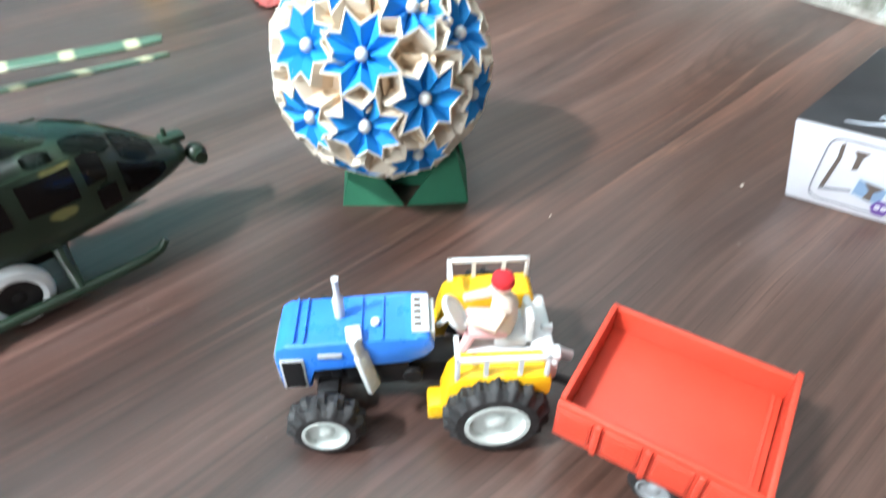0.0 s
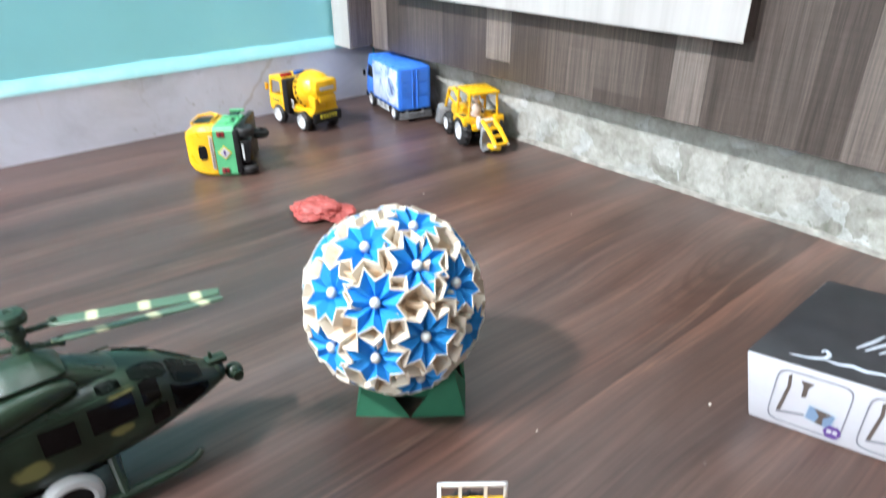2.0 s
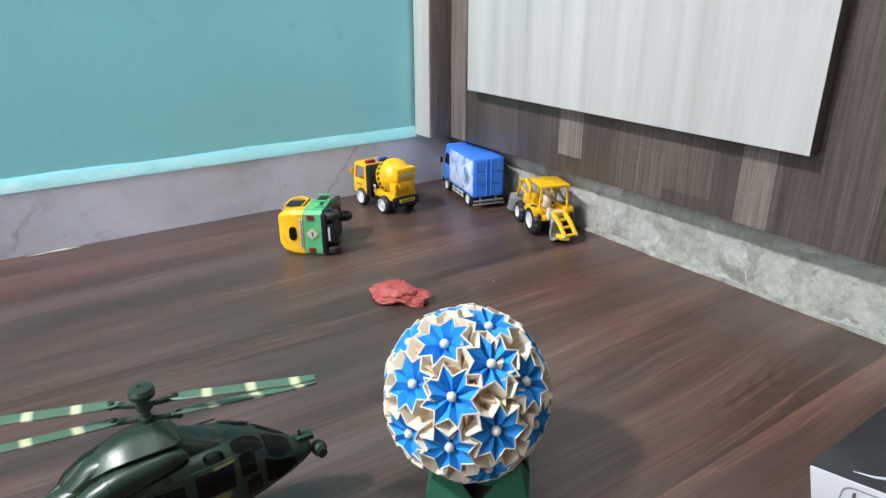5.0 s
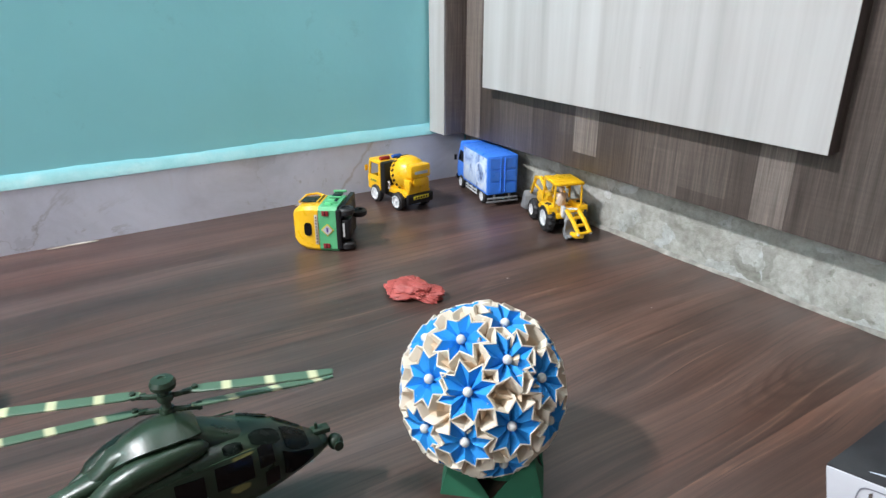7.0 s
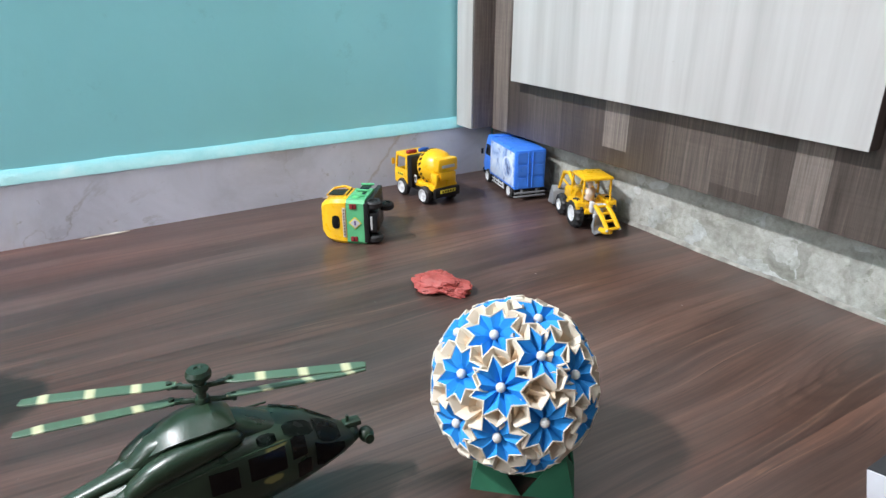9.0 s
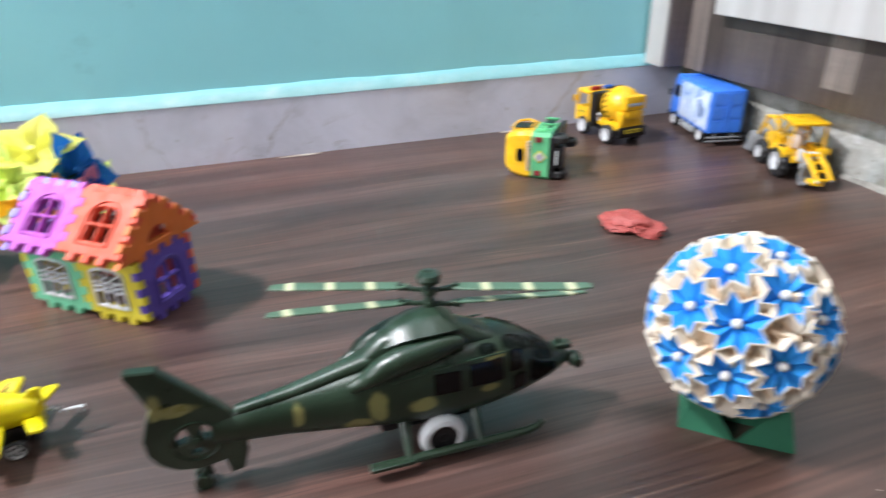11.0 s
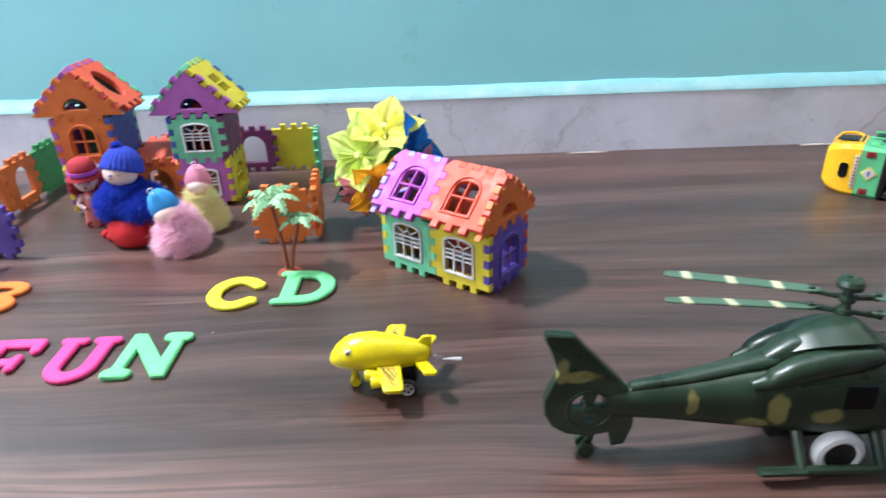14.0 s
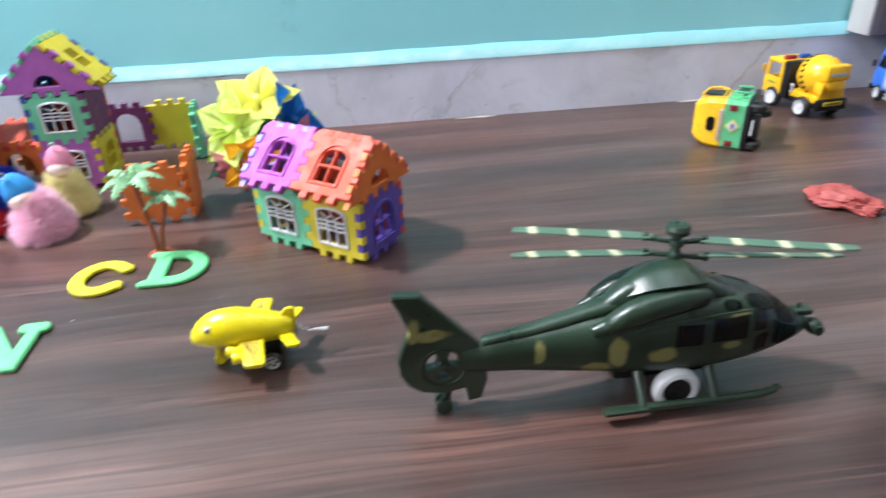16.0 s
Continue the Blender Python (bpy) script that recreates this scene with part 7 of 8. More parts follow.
def letter_outlines(ch):
    """Bold rounded outlines in a box about 0.86 wide and 1 high."""
    if ch == "C":
        return [arc(0.44, 0.5, 0.44, 0.5, 40, 320, 24) + arc(0.72, 0.24, 0.11, 0.11, -40, 130, 6) + arc(0.44, 0.5, 0.22, 0.3, 312, 48, 16) + arc(0.72, 0.76, 0.11, 0.11, -130, 40, 6)]
    if ch == "D":
        return [[(0.0, 0.0), (0.4, 0.0)] + arc(0.42, 0.5, 0.43, 0.5, -88, 88, 16) + [(0.4, 1.0), (0.0, 1.0), (-0.04, 0.94), (0.0, 0.88), (0.08, 0.86), (0.08, 0.14), (0.0, 0.12), (-0.04, 0.06)],
                [(0.3, 0.2), (0.4, 0.2)] + arc(0.4, 0.5, 0.24, 0.3, -85, 85, 12) + [(0.3, 0.8)]]
    if ch == "B":
        return [[(0.0, 0.0), (0.42, 0.0)] + arc(0.5, 0.27, 0.3, 0.27, -85, 60, 10) + [(0.64, 0.53)] + arc(0.48, 0.76, 0.29, 0.24, -30, 88, 9) + [(0.0, 1.0), (-0.04, 0.94), (0.0, 0.88), (0.07, 0.86), (0.07, 0.14), (0.0, 0.12), (-0.04, 0.06)],
                [(0.28, 0.17)] + arc(0.45, 0.285, 0.13, 0.115, -88, 88, 8) + [(0.28, 0.4)], [(0.28, 0.62)] + arc(0.44, 0.72, 0.12, 0.1, -88, 88, 8) + [(0.28, 0.82)]]
    if ch == "F":
        return [[(0.0, 0.0), (0.34, 0.0), (0.4, 0.06), (0.34, 0.13), (0.29, 0.16), (0.29, 0.4), (0.5, 0.4), (0.52, 0.31), (0.58, 0.27), (0.64, 0.32), (0.64, 0.6), (0.58, 0.65), (0.52, 0.61), (0.5, 0.55), (0.29, 0.55), (0.29, 0.82),
                 (0.62, 0.82), (0.66, 0.7), (0.72, 0.66), (0.79, 0.71), (0.79, 0.95), (0.74, 1.0), (0.0, 1.0), (-0.05, 0.94), (0.0, 0.87), (0.07, 0.85), (0.07, 0.16), (0.0, 0.13), (-0.05, 0.06)]]
    if ch == "U":
        return [[(0.06, 0.4)] + arc(0.42, 0.36, 0.36, 0.36, 180, 360, 16) + [(0.78, 0.85), (0.84, 0.87), (0.88, 0.94), (0.83, 1.0), (0.5, 1.0), (0.45, 0.94), (0.5, 0.87), (0.56, 0.85), (0.56, 0.4)]
                + arc(0.42, 0.36, 0.14, 0.16, 0, -180, 10) + [(0.28, 0.85), (0.35, 0.87), (0.4, 0.94), (0.35, 1.0), (0.02, 1.0), (-0.03, 0.94), (0.02, 0.87), (0.06, 0.85)]]
    return [[(0.02, 0.0), (0.27, 0.0)] + arc(0.28, 0.09, 0.09, 0.09, -80, 80, 6) + [(0.24, 0.2), (0.24, 0.62), (0.66, 0.0), (0.84, 0.0), (0.84, 0.8)] + arc(0.84, 0.9, 0.1, 0.1, -60, 90, 6) + [(0.62, 1.0)]
            + arc(0.61, 0.91, 0.09, 0.09, 110, 260, 6) + [(0.66, 0.8), (0.66, 0.4), (0.26, 1.0), (0.06, 1.0), (0.06, 0.2)] + arc(0.05, 0.09, 0.09, 0.09, 110, 260, 6)]


def foam_letter(ch, x, y, w, h, turn, material, colour):
    rings = [[(px * w / 0.86, py * h) for px, py in ring] for ring in letter_outlines(ch)]
    me = plate("foam_letter", rings, 0.0044, 0.0012, material)
    return solo("foam_letter", me, None, pose(x, y, 0.0023, 0, 0, turn), f"{colour} foam letter {ch} lying on the floor", "letter", "foam letters")


for args in (("C", -0.4085, 0.545, 0.05, 0.056, -3, "l_yellow", "yellow"), ("D", -0.346, 0.55, 0.0525, 0.0575, 0, "l_green", "pale green"), ("B", -0.626, 0.549, 0.053, 0.0565, 0, "l_orange", "orange"),
             ("F", -0.556, 0.4465, 0.049, 0.058, 1, "l_pink", "hot pink"), ("U", -0.4985, 0.4475, 0.0465, 0.057, 1, "l_pink", "hot pink"), ("N", -0.4475, 0.4505, 0.0475, 0.057, 1, "l_green", "pale green")):
    foam_letter(*args)


# ---- palm, clay, carton ----
def palm(x, y, heights, seed, label):
    th = thing("toy_palm", pose(x, y, 0), label, "toy palm", "toy palms")
    rng = random.Random(seed)
    part("foot", lathe(B(), [(0, 0), (0.011, 0), (0.0115, 0.0012), (0.007, 0.0022), (0.003, 0.0042), (0, 0.0042)], 16), "trunk", th)
    for i, (dx, dy, z, size) in enumerate(heights):
        tr = part("trunk", tube(B(), [(0.003 * (i - 0.5), 0, 0.001), (dx * 0.35, dy * 0.3, z * 0.4), (dx * 0.75, dy * 0.7, z * 0.75), (dx, dy, z)], [0.0024, 0.0019, 0.0017, 0.0015], 8), "trunk", th, "red-brown trunk")
        for k in range(7):
            a = 2 * math.pi * k / 7 + rng.uniform(-0.2, 0.2)
            L = size * rng.uniform(0.85, 1.1)
            bm = B()
            spine = []
            n = 13
            for j in range(n + 1):
                t = j / n
                spine.append((L * t, 0.006 * math.sin(t * 2.4) * (L / 0.02) - 0.006 * t * t * (L / 0.02)))
            for side in (-1, 1):
                last = None
                for j, (r, h) in enumerate(spine):
                    t = j / n
                    w = L * 0.27 * math.sin(math.pi * min(1.0, t * 0.86 + 0.1)) * (1.0 if j % 2 else 0.42) + 0.0003
                    p = (bm.verts.new((r, 0, h + 0.0007)), bm.verts.new((r + L * 0.05, side * w, h - 0.0014 - w * 0.25)))
                    if last:
                        bm.faces.new([last[0], p[0], p[1], last[1]] if side > 0 else [last[1], p[1], p[0], last[0]])
                    last = p
            bmesh.ops.remove_doubles(bm, verts=bm.verts[:], dist=0.00001)
            bmesh.ops.solidify(bm, geom=bm.faces[:], thickness=0.0006)
            part("frond", bm, "leaf", tr, "pale green frond", m=pose(dx, dy, z, 0, 0, math.degrees(a)) @ pose(0, 0, 0, 0, rng.uniform(-18, 12), 0), angle=20)
    return th


palm(-0.342, 0.612, [(-0.009, 0.004, 0.072, 0.027), (0.015, 0.002, 0.054, 0.021)], 3, "toy palm with two brown trunks and pale green fronds")
palm(-0.668, 0.628, [(-0.006, 0.0, 0.058, 0.024), (0.01, 0.004, 0.04, 0.02)], 8, "toy palm with pale green fronds before a violet panel")


def clay():
    bm = B()
    bmesh.ops.create_icosphere(bm, subdivisions=5, radius=1.0)
    for v in bm.verts:
        p = v.co.copy()
        lump = 0.85 + 0.3 * noise.noise(p * 1.6 + Vector((3, 1, 7)))
        for rate, gain in ((2.4, 0.6), (5.2, 0.75)):
            q = p * rate + Vector((0.4, 2.0, 0.1))
            near = noise.voronoi(q)[1][0]
            lump += gain / rate * (q - near).dot(noise.noise_vector(near * 5.3))
        lump += 0.015 * noise.noise(p * 14)
        v.co = Vector((p.x * 0.0385 * lump, p.y * 0.0205 * lump * (1.15 - 0.25 * p.x), max(-0.35, p.z) * 0.0138 * lump + 0.0045))
    low = min(v.co.z for v in bm.verts)
    for v in bm.verts:
        v.co.z -= low
    return solo("clay_lump", bm, "clay", frame_of((0.3085, 0.5805), (0.45, -0.89)), "lump of creased red modelling clay on the floor", "clay", angle=28)


clay()


def carton():
    u = Vector((0.29, -0.957))
    m = frame_of((0.3525, 0.1605), u)
    th = thing("carton", m, "white and black printed cardboard product box", "box")
    L, D, H = 0.16, 0.12, 0.0445
    back = m.to_3x3().inverted() @ Vector((0.998, 0.03, 0))
    foot = [(0, 0), (L, 0), (L + back.x * D, back.y * D), (back.x * D, back.y * D)]
    brim = [(-0.0095, 0), (L, 0), (L + back.x * D, back.y * D), (back.x * D - 0.0095, back.y * D)]
    bm = loft(B(), [[(x, y, z) for x, y in ring] for ring, z in ((foot, 0.0), (brim, H))])
    bmesh.ops.bevel(bm, geom=bm.edges[:], offset=0.0016, segments=2, affect="EDGES", profile=0.5)
    body = part("body", bm, "card_white", th, "white carton walls")
    lid = [(brim[0][0] + 0.0006, 0.001), (brim[1][0] - 0.001, 0.0012), (brim[2][0] - 0.002, brim[2][1] - 0.001), (brim[3][0] + 0.001, brim[3][1] - 0.001)]
    top = part("lid", prism(B(), lid, H - 0.0004, H + 0.0008, bevel=0.0004), "card_black", th, "black glossy lid")
    rng = random.Random(5)
    strokes = [[(0.012, 0.009), (0.022, 0.0105), (0.029, 0.014), (0.032, 0.02), (0.03, 0.0235), (0.0275, 0.021)], [(0.029, 0.0145), (0.036, 0.0125), (0.043, 0.0145), (0.05, 0.013), (0.058, 0.015), (0.066, 0.0135)], [(0.066, 0.0135), (0.074, 0.017), (0.084, 0.0155), (0.096, 0.019)],
               [(0.044, 0.036), (0.052, 0.046), (0.058, 0.058)], [(0.049, 0.035), (0.058, 0.047), (0.065, 0.06)], [(0.056, 0.036), (0.064, 0.047), (0.071, 0.059)], [(0.078, 0.05), (0.09, 0.066), (0.1, 0.085)]]
    for line in strokes:
        pts = [(line[k][0] + (line[k + 1][0] - line[k][0]) * t, line[k][1] + (line[k + 1][1] - line[k][1]) * t) for k in range(len(line) - 1) for t in (0.0, 0.5)] + [line[-1]]
        pts = [(x + rng.uniform(-0.0003, 0.0003), y + rng.uniform(-0.0004, 0.0004)) for x, y in pts]
        part("lid_print", tube(B(), [(x, y, H + 0.0004) for x, y in pts], [0.0009 * (0.55 + math.sin(math.pi * (k + 0.4) / (len(pts) + 0.2))) for k in range(len(pts))], 8), "ink_pale", top, "pale grey printed stroke")

    def flat(pts, lift, mat, name, label=""):
        q = Matrix(((1, 0, 0, 0), (0, 0, -1, 0), (0, 1, 0, 0), (0, 0, 0, 1)))
        q = pose(0, 0, 0, 90, 0, 0)
        part(name, prism(B(), pts, lift, lift + 0.0002, q), mat, body, label)

    for k in range(2):
        x0 = 0.009 + k * 0.046
        outer = [(x0 + 0.0195 + a, 0.0225 + b) for a, b in oval(40, 0.0195, 0.0185, 7)]
        inner = [(x0 + 0.0195 + a, 0.0225 + b) for a, b in oval(40, 0.0187, 0.0177, 7)]
        me = plate("picture_frame", [outer, inner], 0.0003, 0.0, "ink_grey")
        part("picture_frame", me, None, body, "thin grey rounded frame", m=pose(0, -0.0002, 0, 90, 0, 0))
        flat([(x0 + 0.0045, 0.0115), (x0 + 0.0065, 0.0115), (x0 + 0.0085, 0.03), (x0 + 0.0075, 0.0385), (x0 + 0.0058, 0.037), (x0 + 0.0066, 0.03)], 0.0001, "ink_brown", "print_tool")
        flat([(x0 + 0.0045, 0.0115), (x0 + 0.024, 0.0155), (x0 + 0.024, 0.0142), (x0 + 0.0045, 0.0098)], 0.0002, "ink_grey", "print_rod")
        flat([(x0 + 0.0125, 0.036), (x0 + 0.0195, 0.036), (x0 + 0.0172, 0.0325), (x0 + 0.0172, 0.026), (x0 + 0.0148, 0.025), (x0 + 0.0145, 0.0325)], 0.0001, "ink_brown", "print_plug")
        flat([(x0 + 0.0188, 0.0118), (x0 + 0.0335, 0.0085), (x0 + 0.0345, 0.0205), (x0 + 0.0195, 0.0228)], 0.0003, "ink_pale", "print_screen")
        flat([(x0 + 0.0196, 0.0128), (x0 + 0.0328, 0.0098), (x0 + 0.0336, 0.0192), (x0 + 0.0202, 0.0214)], 0.0005, "ink_blue", "print_picture")
        flat([(x0 + 0.0248, 0.0116), (x0 + 0.0288, 0.0108), (x0 + 0.0282, 0.0158), (x0 + 0.0322, 0.0196), (x0 + 0.0226, 0.0211), (x0 + 0.0262, 0.0162)], 0.0007, "ink_brown", "print_device")
        flat([(x0 + 0.0345 + 0.0048 * math.cos(math.pi * j / 3), 0.0086 + 0.0048 * math.sin(math.pi * j / 3)) for j in range(6)], 0.0009, "ink_violet", "print_badge", "violet hexagon badge")
        for j in range(2):
            flat([(x0 + 0.0318 + j * 0.003, 0.0078), (x0 + 0.034 + j * 0.003, 0.0078), (x0 + 0.034 + j * 0.003, 0.0102), (x0 + 0.0318 + j * 0.003, 0.0102)], 0.0012, "card_white", "badge_bar")


carton()


# ---- the second paper ball with lily flowers ----
def lily(name, mat, parent, m, size, stamen, seed):
    fl = part(name, lathe(B(), [(0, -size * 0.55), (size * 0.06, -size * 0.5), (size * 0.1, -size * 0.2), (size * 0.08, 0.0), (0, size * 0.02)], 10), mat, parent, f"{stamen} folded paper flower", m=m)
    rng = random.Random(seed)
    for k in range(5):
        bm = B()
        rows = []
        n, cols = 10, 9
        for i in range(n + 1):
            t = i / n
            r = size * (0.05 + 1.03 * t)
            h = size * (-0.3 + 0.5 * t ** 0.9 - 0.55 * max(0.0, t - 0.6) ** 1.4)
            w = size * (0.03 + 0.35 * math.sin(math.pi * min(1.0, t ** 1.05 * 0.97)) ** 0.85) * (1 if t < 0.98 else 0.3)
            row = []
            for j in range(cols):
                s = 2 * j / (cols - 1) - 1
                curl = w * (0.55 - 0.9 * t) * abs(s) ** 2.0
                crease = size * (0.035 * (1 - t) * (1 if j % 2 else -1) - 0.03 * max(0.0, 1 - 3 * abs(s)))
                row.append(bm.verts.new((r - size * 0.16 * abs(s) ** 1.5 * t, s * w, h + curl + crease)))
            rows.append(row)
        for a, b in zip(rows, rows[1:]):
            for j in range(cols - 1):
                bm.faces.new([a[j], a[j + 1], b[j + 1], b[j]])
        bmesh.ops.solidify(bm, geom=bm.faces[:], thickness=0.0005)
        part("petal", bm, mat, fl, m=pose(0, 0, 0, 0, 0, 72 * k + rng.uniform(-5, 5)) @ pose(0, 0, 0, 0, rng.uniform(-9, 7), 0), angle=30)
        for turn, reach in ((20, 0.6), (36, 0.5), (52, 0.6)):
            fold = loft(B(), [[(size * a * reach, -size * b, size * c), (size * a * reach, 0, size * (c + d)), (size * a * reach, size * b, size * c)] for a, b, c, d in ((0.06, 0.008, -0.24, 0.04), (0.5, 0.028, -0.14, 0.16), (1.0, 0.008, 0.0, 0.09))])
            part("inner_fold", fold, mat, fl, m=pose(0, 0, 0, 0, 0, 72 * k + turn), angle=10)
    return fl


LB = Vector((-0.257, 0.758, 0.061))
lil = thing("paper_lily_ball", Matrix.Translation(LB), "ball of folded paper lilies in yellow, lime, blue and amber", "ornament")
part("core", ball(B(), (0, 0, 0), 0.022, 20, 14), "pap_dkgreen", lil)
for k, (d, mat, word, size) in enumerate((((0.05, -0.36, 0.93), "pap_yellow", "yellow", 0.045), ((-0.56, -0.74, 0.38), "pap_lime", "lime", 0.044), ((0.85, -0.42, 0.4), "pap_royal", "royal blue", 0.043), ((-0.02, -0.93, -0.3), "pap_orange", "amber", 0.04), ((0.3, -0.92, -0.16), "pap_orange", "amber", 0.038),
                                          ((-0.75, 0.2, 0.55), "pap_white", "ivory", 0.034), ((-0.45, -0.74, -0.46), "pap_pink", "pink", 0.032), ((0.85, -0.5, -0.1), "pap_pink", "pink", 0.03), ((0.1, 0.9, 0.4), "pap_orange", "amber", 0.036), ((0.6, 0.6, -0.4), "pap_lime", "lime", 0.036))):
    d = Vector(d).normalized()
    lily("paper_lily", mat, lil, axis(d * (0.057 if d.z < -0.2 else 0.048), d) @ pose(0, 0, 0, 0, 0, 20 * k), size, word, k)
for k, d in enumerate(((-0.9, -0.35, -0.2), (-0.72, -0.55, -0.42), (0.5, -0.75, 0.3), (0.3, -0.2, -0.93), (-0.85, 0.3, -0.4))):
    d = Vector(d).normalized()
    bm = B()
    vs = [bm.verts.new(p) for p in ((0, 0, 0.015), (0.019, 0.004, 0.045), (0, 0, 0.078), (-0.019, 0.004, 0.045), (0, -0.006, 0.046))]
    for a, b in ((0, 1), (1, 2), (2, 3), (3, 0)):
        bm.faces.new([vs[a], vs[b], vs[4]])
    bmesh.ops.solidify(bm, geom=bm.faces[:], thickness=0.0005)
    part("paper_leaf", bm, "pap_dkgreen", lil, "dark green paper leaf", m=axis((0, 0, 0), d), angle=10)


# ---- dolls and the potted plant ----
def tuft(bm, c, r, n, length, seed, mi, squash=1.0, locks=0):
    """A ball of fine strands, gathered into ragged locks where asked."""
    rng = random.Random(seed)
    c = Vector(c)
    tips = []
    for _ in range(locks):
        g = Vector((rng.gauss(0, 1), rng.gauss(0, 1), rng.gauss(0, 1))).normalized()
        tips.append((g, rng.uniform(0.6, 1.6)))
    for _ in range(n):
        d = Vector((rng.gauss(0, 1), rng.gauss(0, 1), rng.gauss(0, 1))).normalized()
        p = c + Vector((d.x * r, d.y * r, d.z * r * squash))
        side = d.cross(Vector((rng.gauss(0, 1), rng.gauss(0, 1), rng.gauss(0, 1)))).normalized() * 0.00022
        bend = Vector((rng.gauss(0, 1), rng.gauss(0, 1), rng.gauss(0, 1) - 0.7)) * length * 0.28
        l = length * rng.uniform(0.6, 1.15)
        q, e = p + d * l * 0.55 + bend * 0.35, p + d * l + bend
        if tips:
            g, far = max(tips, key=lambda o: o[0].dot(d))
            tip = c + Vector((g.x, g.y, g.z * squash)) * r + g * length * far
            e = e.lerp(tip, rng.uniform(0.05, 0.42))
            q = q.lerp((p + e) / 2 + d * l * 0.2, 0.5)
        for w in (q, e):
            w.z = max(w.z, 0.0006)
        vs = [bm.verts.new(x) for x in (p - side, p + side, q + side * 0.8, q - side * 0.8, e)]
        bm.faces.new([vs[0], vs[1], vs[2], vs[3]]).material_index = mi
        bm.faces.new([vs[3], vs[2], vs[4]]).material_index = mi


def ribbed_cap(bm, prof, m, mi, ribs=26):
    """A knitted cap: a turned profile with upright ribs."""
    rings = []
    for r, z in prof:
        rings.append([m @ Vector((r * (1.0 + (0.035 if k % 2 else -0.03)) * math.cos(math.pi * k / ribs), r * (1.0 + (0.035 if k % 2 else -0.03)) * math.sin(math.pi * k / ribs), z)) for k in range(2 * ribs)])
    return loft(bm, rings, True, mi)


def sleeping_face(bm, m, r, mi):
    """Closed lids and mouth pressed into a doll's head, as thin dark lines on its front."""
    for s in (-1, 1):
        tube(bm, [Vector((s * r * (0.42 + 0.2 * math.cos(a)), -r * (0.93 - 0.12 * abs(math.cos(a))), r * (0.02 - 0.07 * math.sin(a)))) for a in (0.2, 0.9, 1.57, 2.2, 2.9)], r * 0.022, 6, mi, m)
    tube(bm, [Vector((x * r, -r * 0.95, -r * 0.36 + abs(x) * r * 0.1)) for x in (-0.14, 0, 0.14)], r * 0.03, 6, mi, m)
    ball(bm, (0, -r * 0.99, -r * 0.14), (r * 0.09, r * 0.09, r * 0.07), 10, 6, m, mi - 1)


def fur_doll(m, fur_mat, hat_mat, label, r, rise, lean, side, seed):
    """A capped vinyl head on a round fur body."""
    bm = B()
    lathe(bm, [(0, 0.002), (r * 0.8, 0.002), (r * 0.95, r * 0.22), (r * 0.86, r * 0.8), (r * 0.6, r * 1.4), (r * 0.4, r * 1.7), (0, r * 1.75)], 20, mi=0)
    for k, (z, q, share) in enumerate(((0.42, 0.86, 8000), (0.85, 0.74, 8000), (1.3, 0.54, 5000), (0.9 + rise * 0.7, 0.42, 2500))):
        tuft(bm, (0, -r * 0.06, r * z), r * q, share, r * 0.4, seed + k, 0, 0.55 if z < 1.3 else 0.8, 45)
    tilt = Matrix.Translation((0, 0, r * rise)) @ pose(0, 0, 0, lean, side, 0)
    ball(bm, (0, 0, r * 0.98), (r * 0.54, r * 0.53, r * 0.46), 18, 12, tilt, mi=1)
    prof = [(r * 0.58, r * 1.0), (r * 0.61, r * 1.06), (r * 0.6, r * 1.2), (r * 0.53, r * 1.48), (r * 0.38, r * 1.76), (r * 0.2, r * 1.93), (0, r * 1.98)]
    ribbed_cap(bm, prof[:-1] + [(r * 0.02, r * 1.98)], tilt @ pose(0, r * 0.05, 0, -8, 0, 0), 2)
    lathe(bm, [(r * 0.12 + r * 0.03 * math.cos(t * math.pi / 3), r * 0.03 * math.sin(t * math.pi / 3)) for t in range(6)], 16, tilt @ Matrix.Translation((0, 0, r * 2.08)) @ pose(0, 0, 0, 90, 0, 0), mi=3, closed=True)
    return solo("doll", bm, [fur_mat, "skin", hat_mat, "metal"], m, label, "doll", "dolls by the houses", angle=50)


fur_doll(pose(-0.465, 0.676, 0, 0, 0, 12), "fur_pink", "knit_sky", "sleeping doll key ring in pink fur and sky blue cap", 0.0245, 0.84, 10, -20, 2)
fur_doll(pose(-0.459, 0.73, 0, 0, 0, 8), "fur_yellow", "knit_pink", "sleeping doll key ring in yellow fur and pink cap", 0.0225, 1.2, 4, 1, 6)


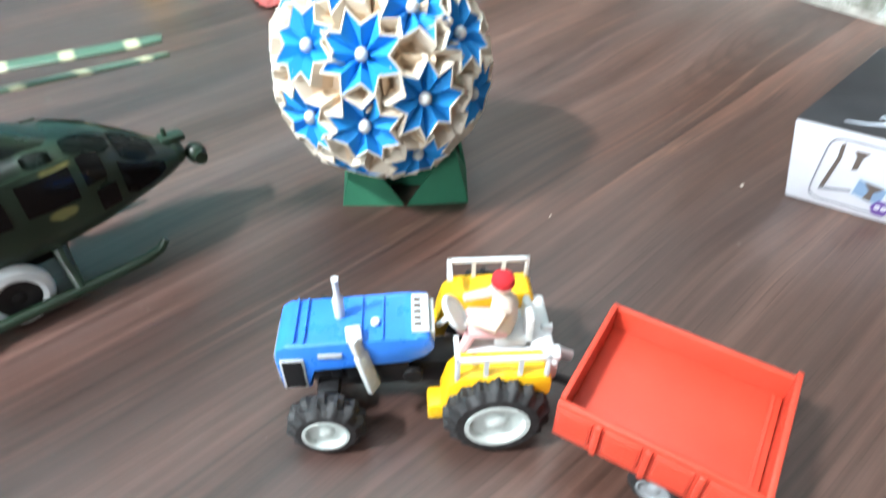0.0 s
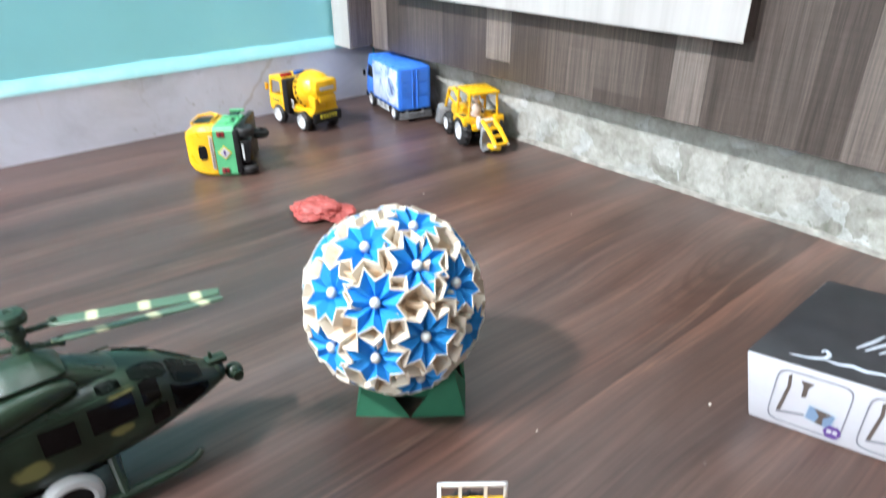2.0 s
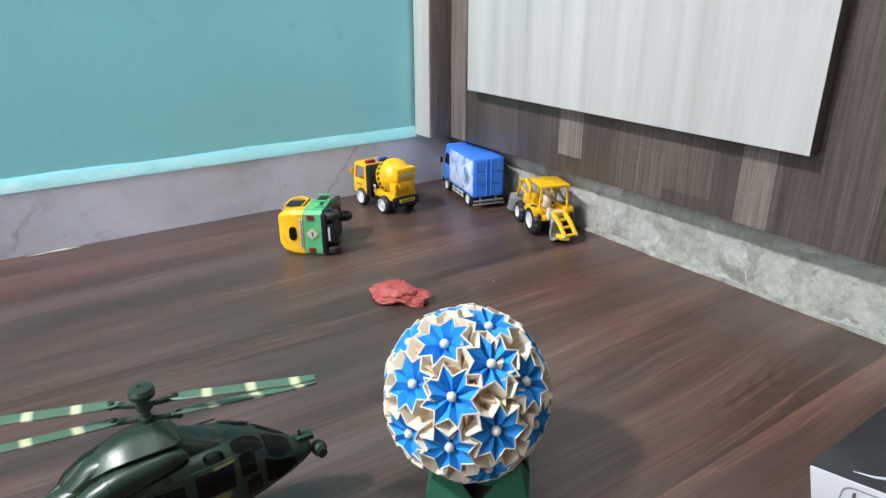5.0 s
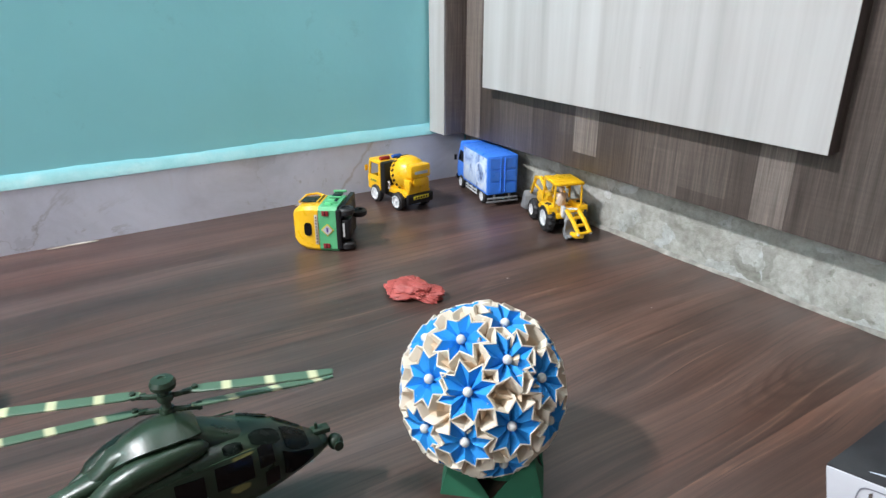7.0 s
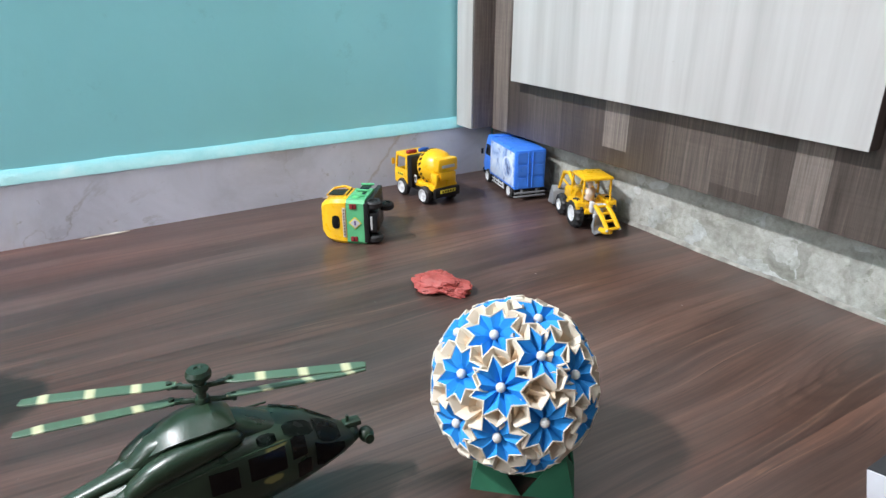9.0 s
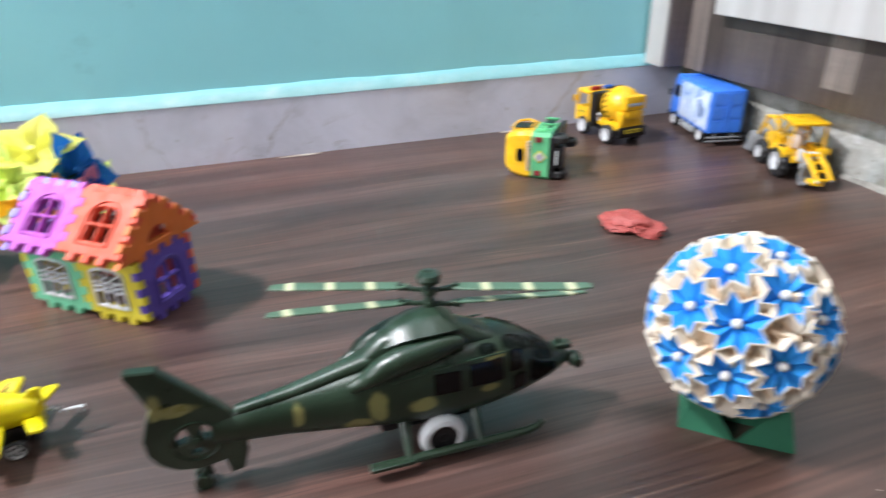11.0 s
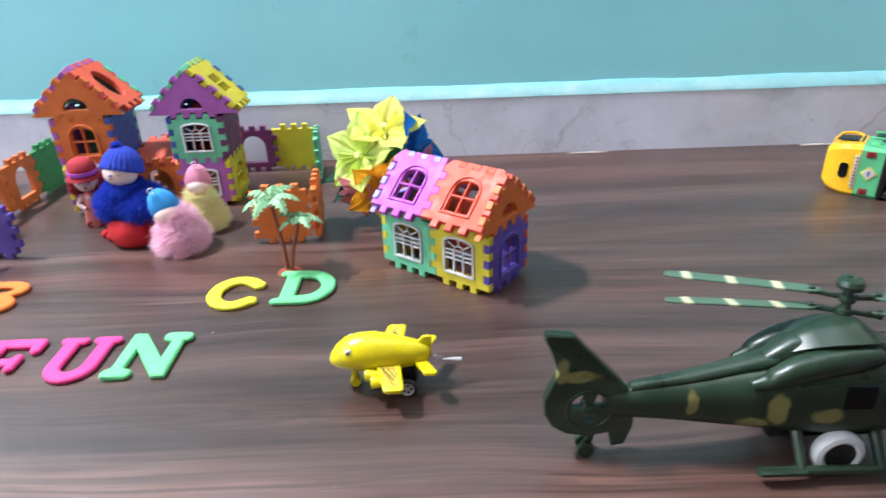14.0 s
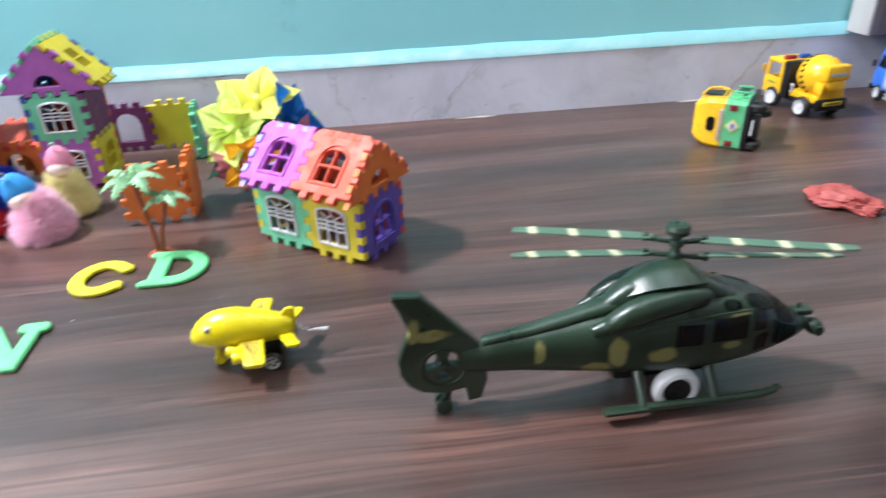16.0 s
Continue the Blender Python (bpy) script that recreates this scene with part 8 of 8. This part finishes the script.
def blue_doll():
    """Slots: red felt, blue fur, vinyl, blue knit, brown print."""
    bm = B()
    lathe(bm, [(0, 0), (0.022, 0), (0.027, 0.004), (0.0295, 0.012), (0.0285, 0.022), (0.024, 0.03), (0, 0.033)], 26, pose(0.006, -0.004, 0), mi=0)
    ball(bm, (0.006, 0, 0.043), (0.0335, 0.027, 0.0195), 22, 14, mi=1)
    for c, r, count, squash, seed in (((-0.007, -0.002, 0.042), 0.0245, 7000, 0.78, 11), ((0.019, -0.003, 0.042), 0.0245, 7000, 0.78, 13), ((0.003, -0.005, 0.057), 0.0195, 5000, 0.65, 12), ((-0.015, -0.004, 0.034), 0.014, 2500, 0.8, 14)):
        ball(bm, c, (r * 0.97, r * 0.97, r * squash * 0.97), 16, 10, mi=1)
        tuft(bm, c, r, count, 0.0052, seed, 1, squash, 70)
    head = Matrix.Translation((0.005, -0.008, 0.077)) @ pose(0, 0, 0, -14, 6, 0)
    ball(bm, (0, 0, 0), (0.0168, 0.0158, 0.014), 22, 14, head, mi=2)
    sleeping_face(bm, head, 0.0158, 4)
    ribbed_cap(bm, [(0.0178, 0.0), (0.02, 0.001), (0.0205, 0.0045), (0.0192, 0.0065), (0.0192, 0.0095), (0.0172, 0.015), (0.0125, 0.0208), (0.0065, 0.0245), (0.001, 0.0256)], head @ pose(0, 0.003, 0.0015, -6, 0, 0), 3)
    tuft(bm, (0.004, -0.003, 0.1035), 0.0022, 700, 0.0042, 15, 1, 1.0)
    ball(bm, (0.004, -0.003, 0.1035), 0.003, 12, 8, mi=3)
    for s in (-1, 1):
        ball(bm, (-0.029 + s * 0.0055, -0.008 - s * 0.003, 0.0048), (0.005, 0.0055, 0.0048), 12, 8, mi=0)
    return solo("doll", bm, ["felt_red", "fur_blue", "skin", "knit_blue", "ink_brown"], pose(-0.525, 0.706, 0, 0, 0, -12), "sleeping doll in blue fur and knitted cap on a red base", "doll", "dolls by the houses", angle=50)


blue_doll()


def red_doll():
    bm = B()
    lathe(bm, [(0, 0), (0.011, 0), (0.0125, 0.003), (0.0105, 0.016), (0.0085, 0.026), (0.0075, 0.033), (0.004, 0.037), (0, 0.038)], 20, mi=0)
    for s in (-1, 1):
        tube(bm, [(s * 0.007, -0.002, 0.033), (s * 0.0125, -0.005, 0.024), (s * 0.006, -0.0105, 0.02)], [0.003, 0.0028, 0.0022], 10, mi=1)
        tube(bm, [(s * 0.005, -0.003, 0.004), (s * 0.006, -0.011, 0.0035)], [0.004, 0.0034], 10, mi=2)
    ball(bm, (0, -0.001, 0.0475), (0.0135, 0.0125, 0.0125), 20, 14, mi=1)
    lathe(bm, [(0.0182, 0.0508), (0.0175, 0.0525), (0.0148, 0.054), (0.0152, 0.0605), (0.0122, 0.067), (0.006, 0.07), (0, 0.0702)], 22, pose(0, 0.001, 0, 5, 0, 0), mi=2)
    for c, r, seed in (((0, 0.005, 0.045), 0.0125, 5), ((-0.0115, 0.001, 0.041), 0.0055, 6), ((0.0115, 0.001, 0.041), 0.0055, 7)):
        ball(bm, c, (r * 0.95, r * 0.8, r * 1.0), 14, 10, mi=2)
        tuft(bm, c, r, 900, 0.005, seed, 2, 1.05)
    for s in (-1, 1):
        ball(bm, (s * 0.0048, -0.0122, 0.0472), (0.0017, 0.0008, 0.0021), 10, 6, mi=4)
        tube(bm, [(s * 0.0024, -0.0126, 0.0502), (s * 0.0048, -0.0124, 0.0509), (s * 0.0068, -0.0116, 0.05)], 0.0003, 5, mi=4)
    ball(bm, (0, -0.0125, 0.0412), (0.0018, 0.0008, 0.0008), 10, 6, mi=2)
    lathe(bm, [(0.0148, 0.0552), (0.0162, 0.0556), (0.016, 0.0592), (0.0148, 0.0594)], 22, pose(0, 0.001, 0, 5, 0, 0), mi=3, closed=True)
    for k in range(16):
        a = 2 * math.pi * k / 16
        ball(bm, (0.0164 * math.cos(a), 0.001 + 0.0164 * math.sin(a), 0.0572 + 0.0015 * math.sin(a)), 0.0012, 8, 6, mi=5)
    ball(bm, (0, -0.0095, 0.0302), (0.0026, 0.0016, 0.0026), 10, 8, mi=5)
    return solo("doll", bm, ["dress", "skin", "hair_red", "p_pink", "ink_brown", "pearl"], pose(-0.5885, 0.7485, 0, 0, 0, 18) @ Matrix.Diagonal((0.98, 0.98, 1.14, 1)), "small doll in rose dress and red brimmed hat", "doll", "dolls by the houses", angle=50)


red_doll()


def plant():
    th = thing("toy_plant", pose(-0.792, 0.865, -0.0), "artificial grass plant with small red flowers in a white pot", "plant")
    part("pot", lathe(B(), [(0, 0), (0.016, 0), (0.021, 0.03), (0.0225, 0.031), (0.0225, 0.035), (0.02, 0.035), (0.019, 0.03), (0, 0.03)], 22), "white", th)
    rng = random.Random(3)
    bm = B()
    for _ in range(260):
        a, lean = rng.uniform(0, 6.283), rng.uniform(0.05, 0.9)
        L = rng.uniform(0.03, 0.055)
        d = Vector((math.cos(a) * lean, math.sin(a) * lean, 1)).normalized()
        p = Vector((math.cos(a), math.sin(a), 0)) * rng.uniform(0, 0.012) + Vector((0, 0, 0.03))
        s = d.cross(Vector((0, 0, 1.01))).normalized() * 0.0011
        q = p + d * L * 0.55
        e = p + d * L + Vector((0, 0, -L * 0.25 * lean))
        vs = [bm.verts.new(x) for x in (p - s, p + s, q + s, q - s, e)]
        bm.faces.new(vs[:4])
        bm.faces.new([vs[3], vs[2], vs[4]])
    tagged(part("grass", bm, "p_dkgreen", th, "green plastic blades"), kind="stuff")
    for k in range(3):
        a = k * 2.1
        p = (0.016 * math.cos(a), 0.016 * math.sin(a), 0.066 + 0.004 * math.sin(k * 2.1))
        bm = B()
        for j in range(5):
            ball(bm, (p[0] + 0.0035 * math.cos(j * 1.257), p[1] + 0.0035 * math.sin(j * 1.257), p[2]), (0.0032, 0.0032, 0.0018), 8, 6)
        tube(bm, [(p[0] * 0.3, p[1] * 0.3, 0.03), p], 0.0005, 5)
        part("red_flower", bm, "felt_red", th, "small red flower")


plant()


# ---- crumbs and chips on the floor ----
def flake(x, y, r, seed, label):
    rng = random.Random(seed)
    pts = [(r * rng.uniform(0.6, 1.1) * math.cos(a) * (4.5 if r > 0.002 else 1.6), r * rng.uniform(0.4, 0.9) * math.sin(a) * (0.7 if r > 0.002 else 1)) for a in np.linspace(0, 5.6, 9)]
    return solo("paint_chip", prism(B(), pts, 0.0, r * 0.25), "chip", pose(x, y, 0.0, 0, 0, rng.uniform(-6, 6)), label, "crumb", "crumbs on the floor")


flake(0.344, 0.1804, 0.0011, 1, "tiny white crumb on the wooden floor")
for x, y, r, seed in ((0.02, 0.9495, 0.0045, 2), (-0.004, 0.9492, 0.003, 3), (0.335, 0.9495, 0.005, 4), (0.352, 0.9492, 0.0035, 5)):
    flake(x, y, r, seed, "pale paint chip at the foot of the skirting")
for x, y, r, seed in ((0.245, 0.235, 0.0006, 6), (0.42, 0.56, 0.001, 7), (-0.385, 0.512, 0.0008, 8), (0.5, 0.42, 0.0007, 9)):
    flake(x, y, r, seed, "tiny white crumb on the wooden floor")
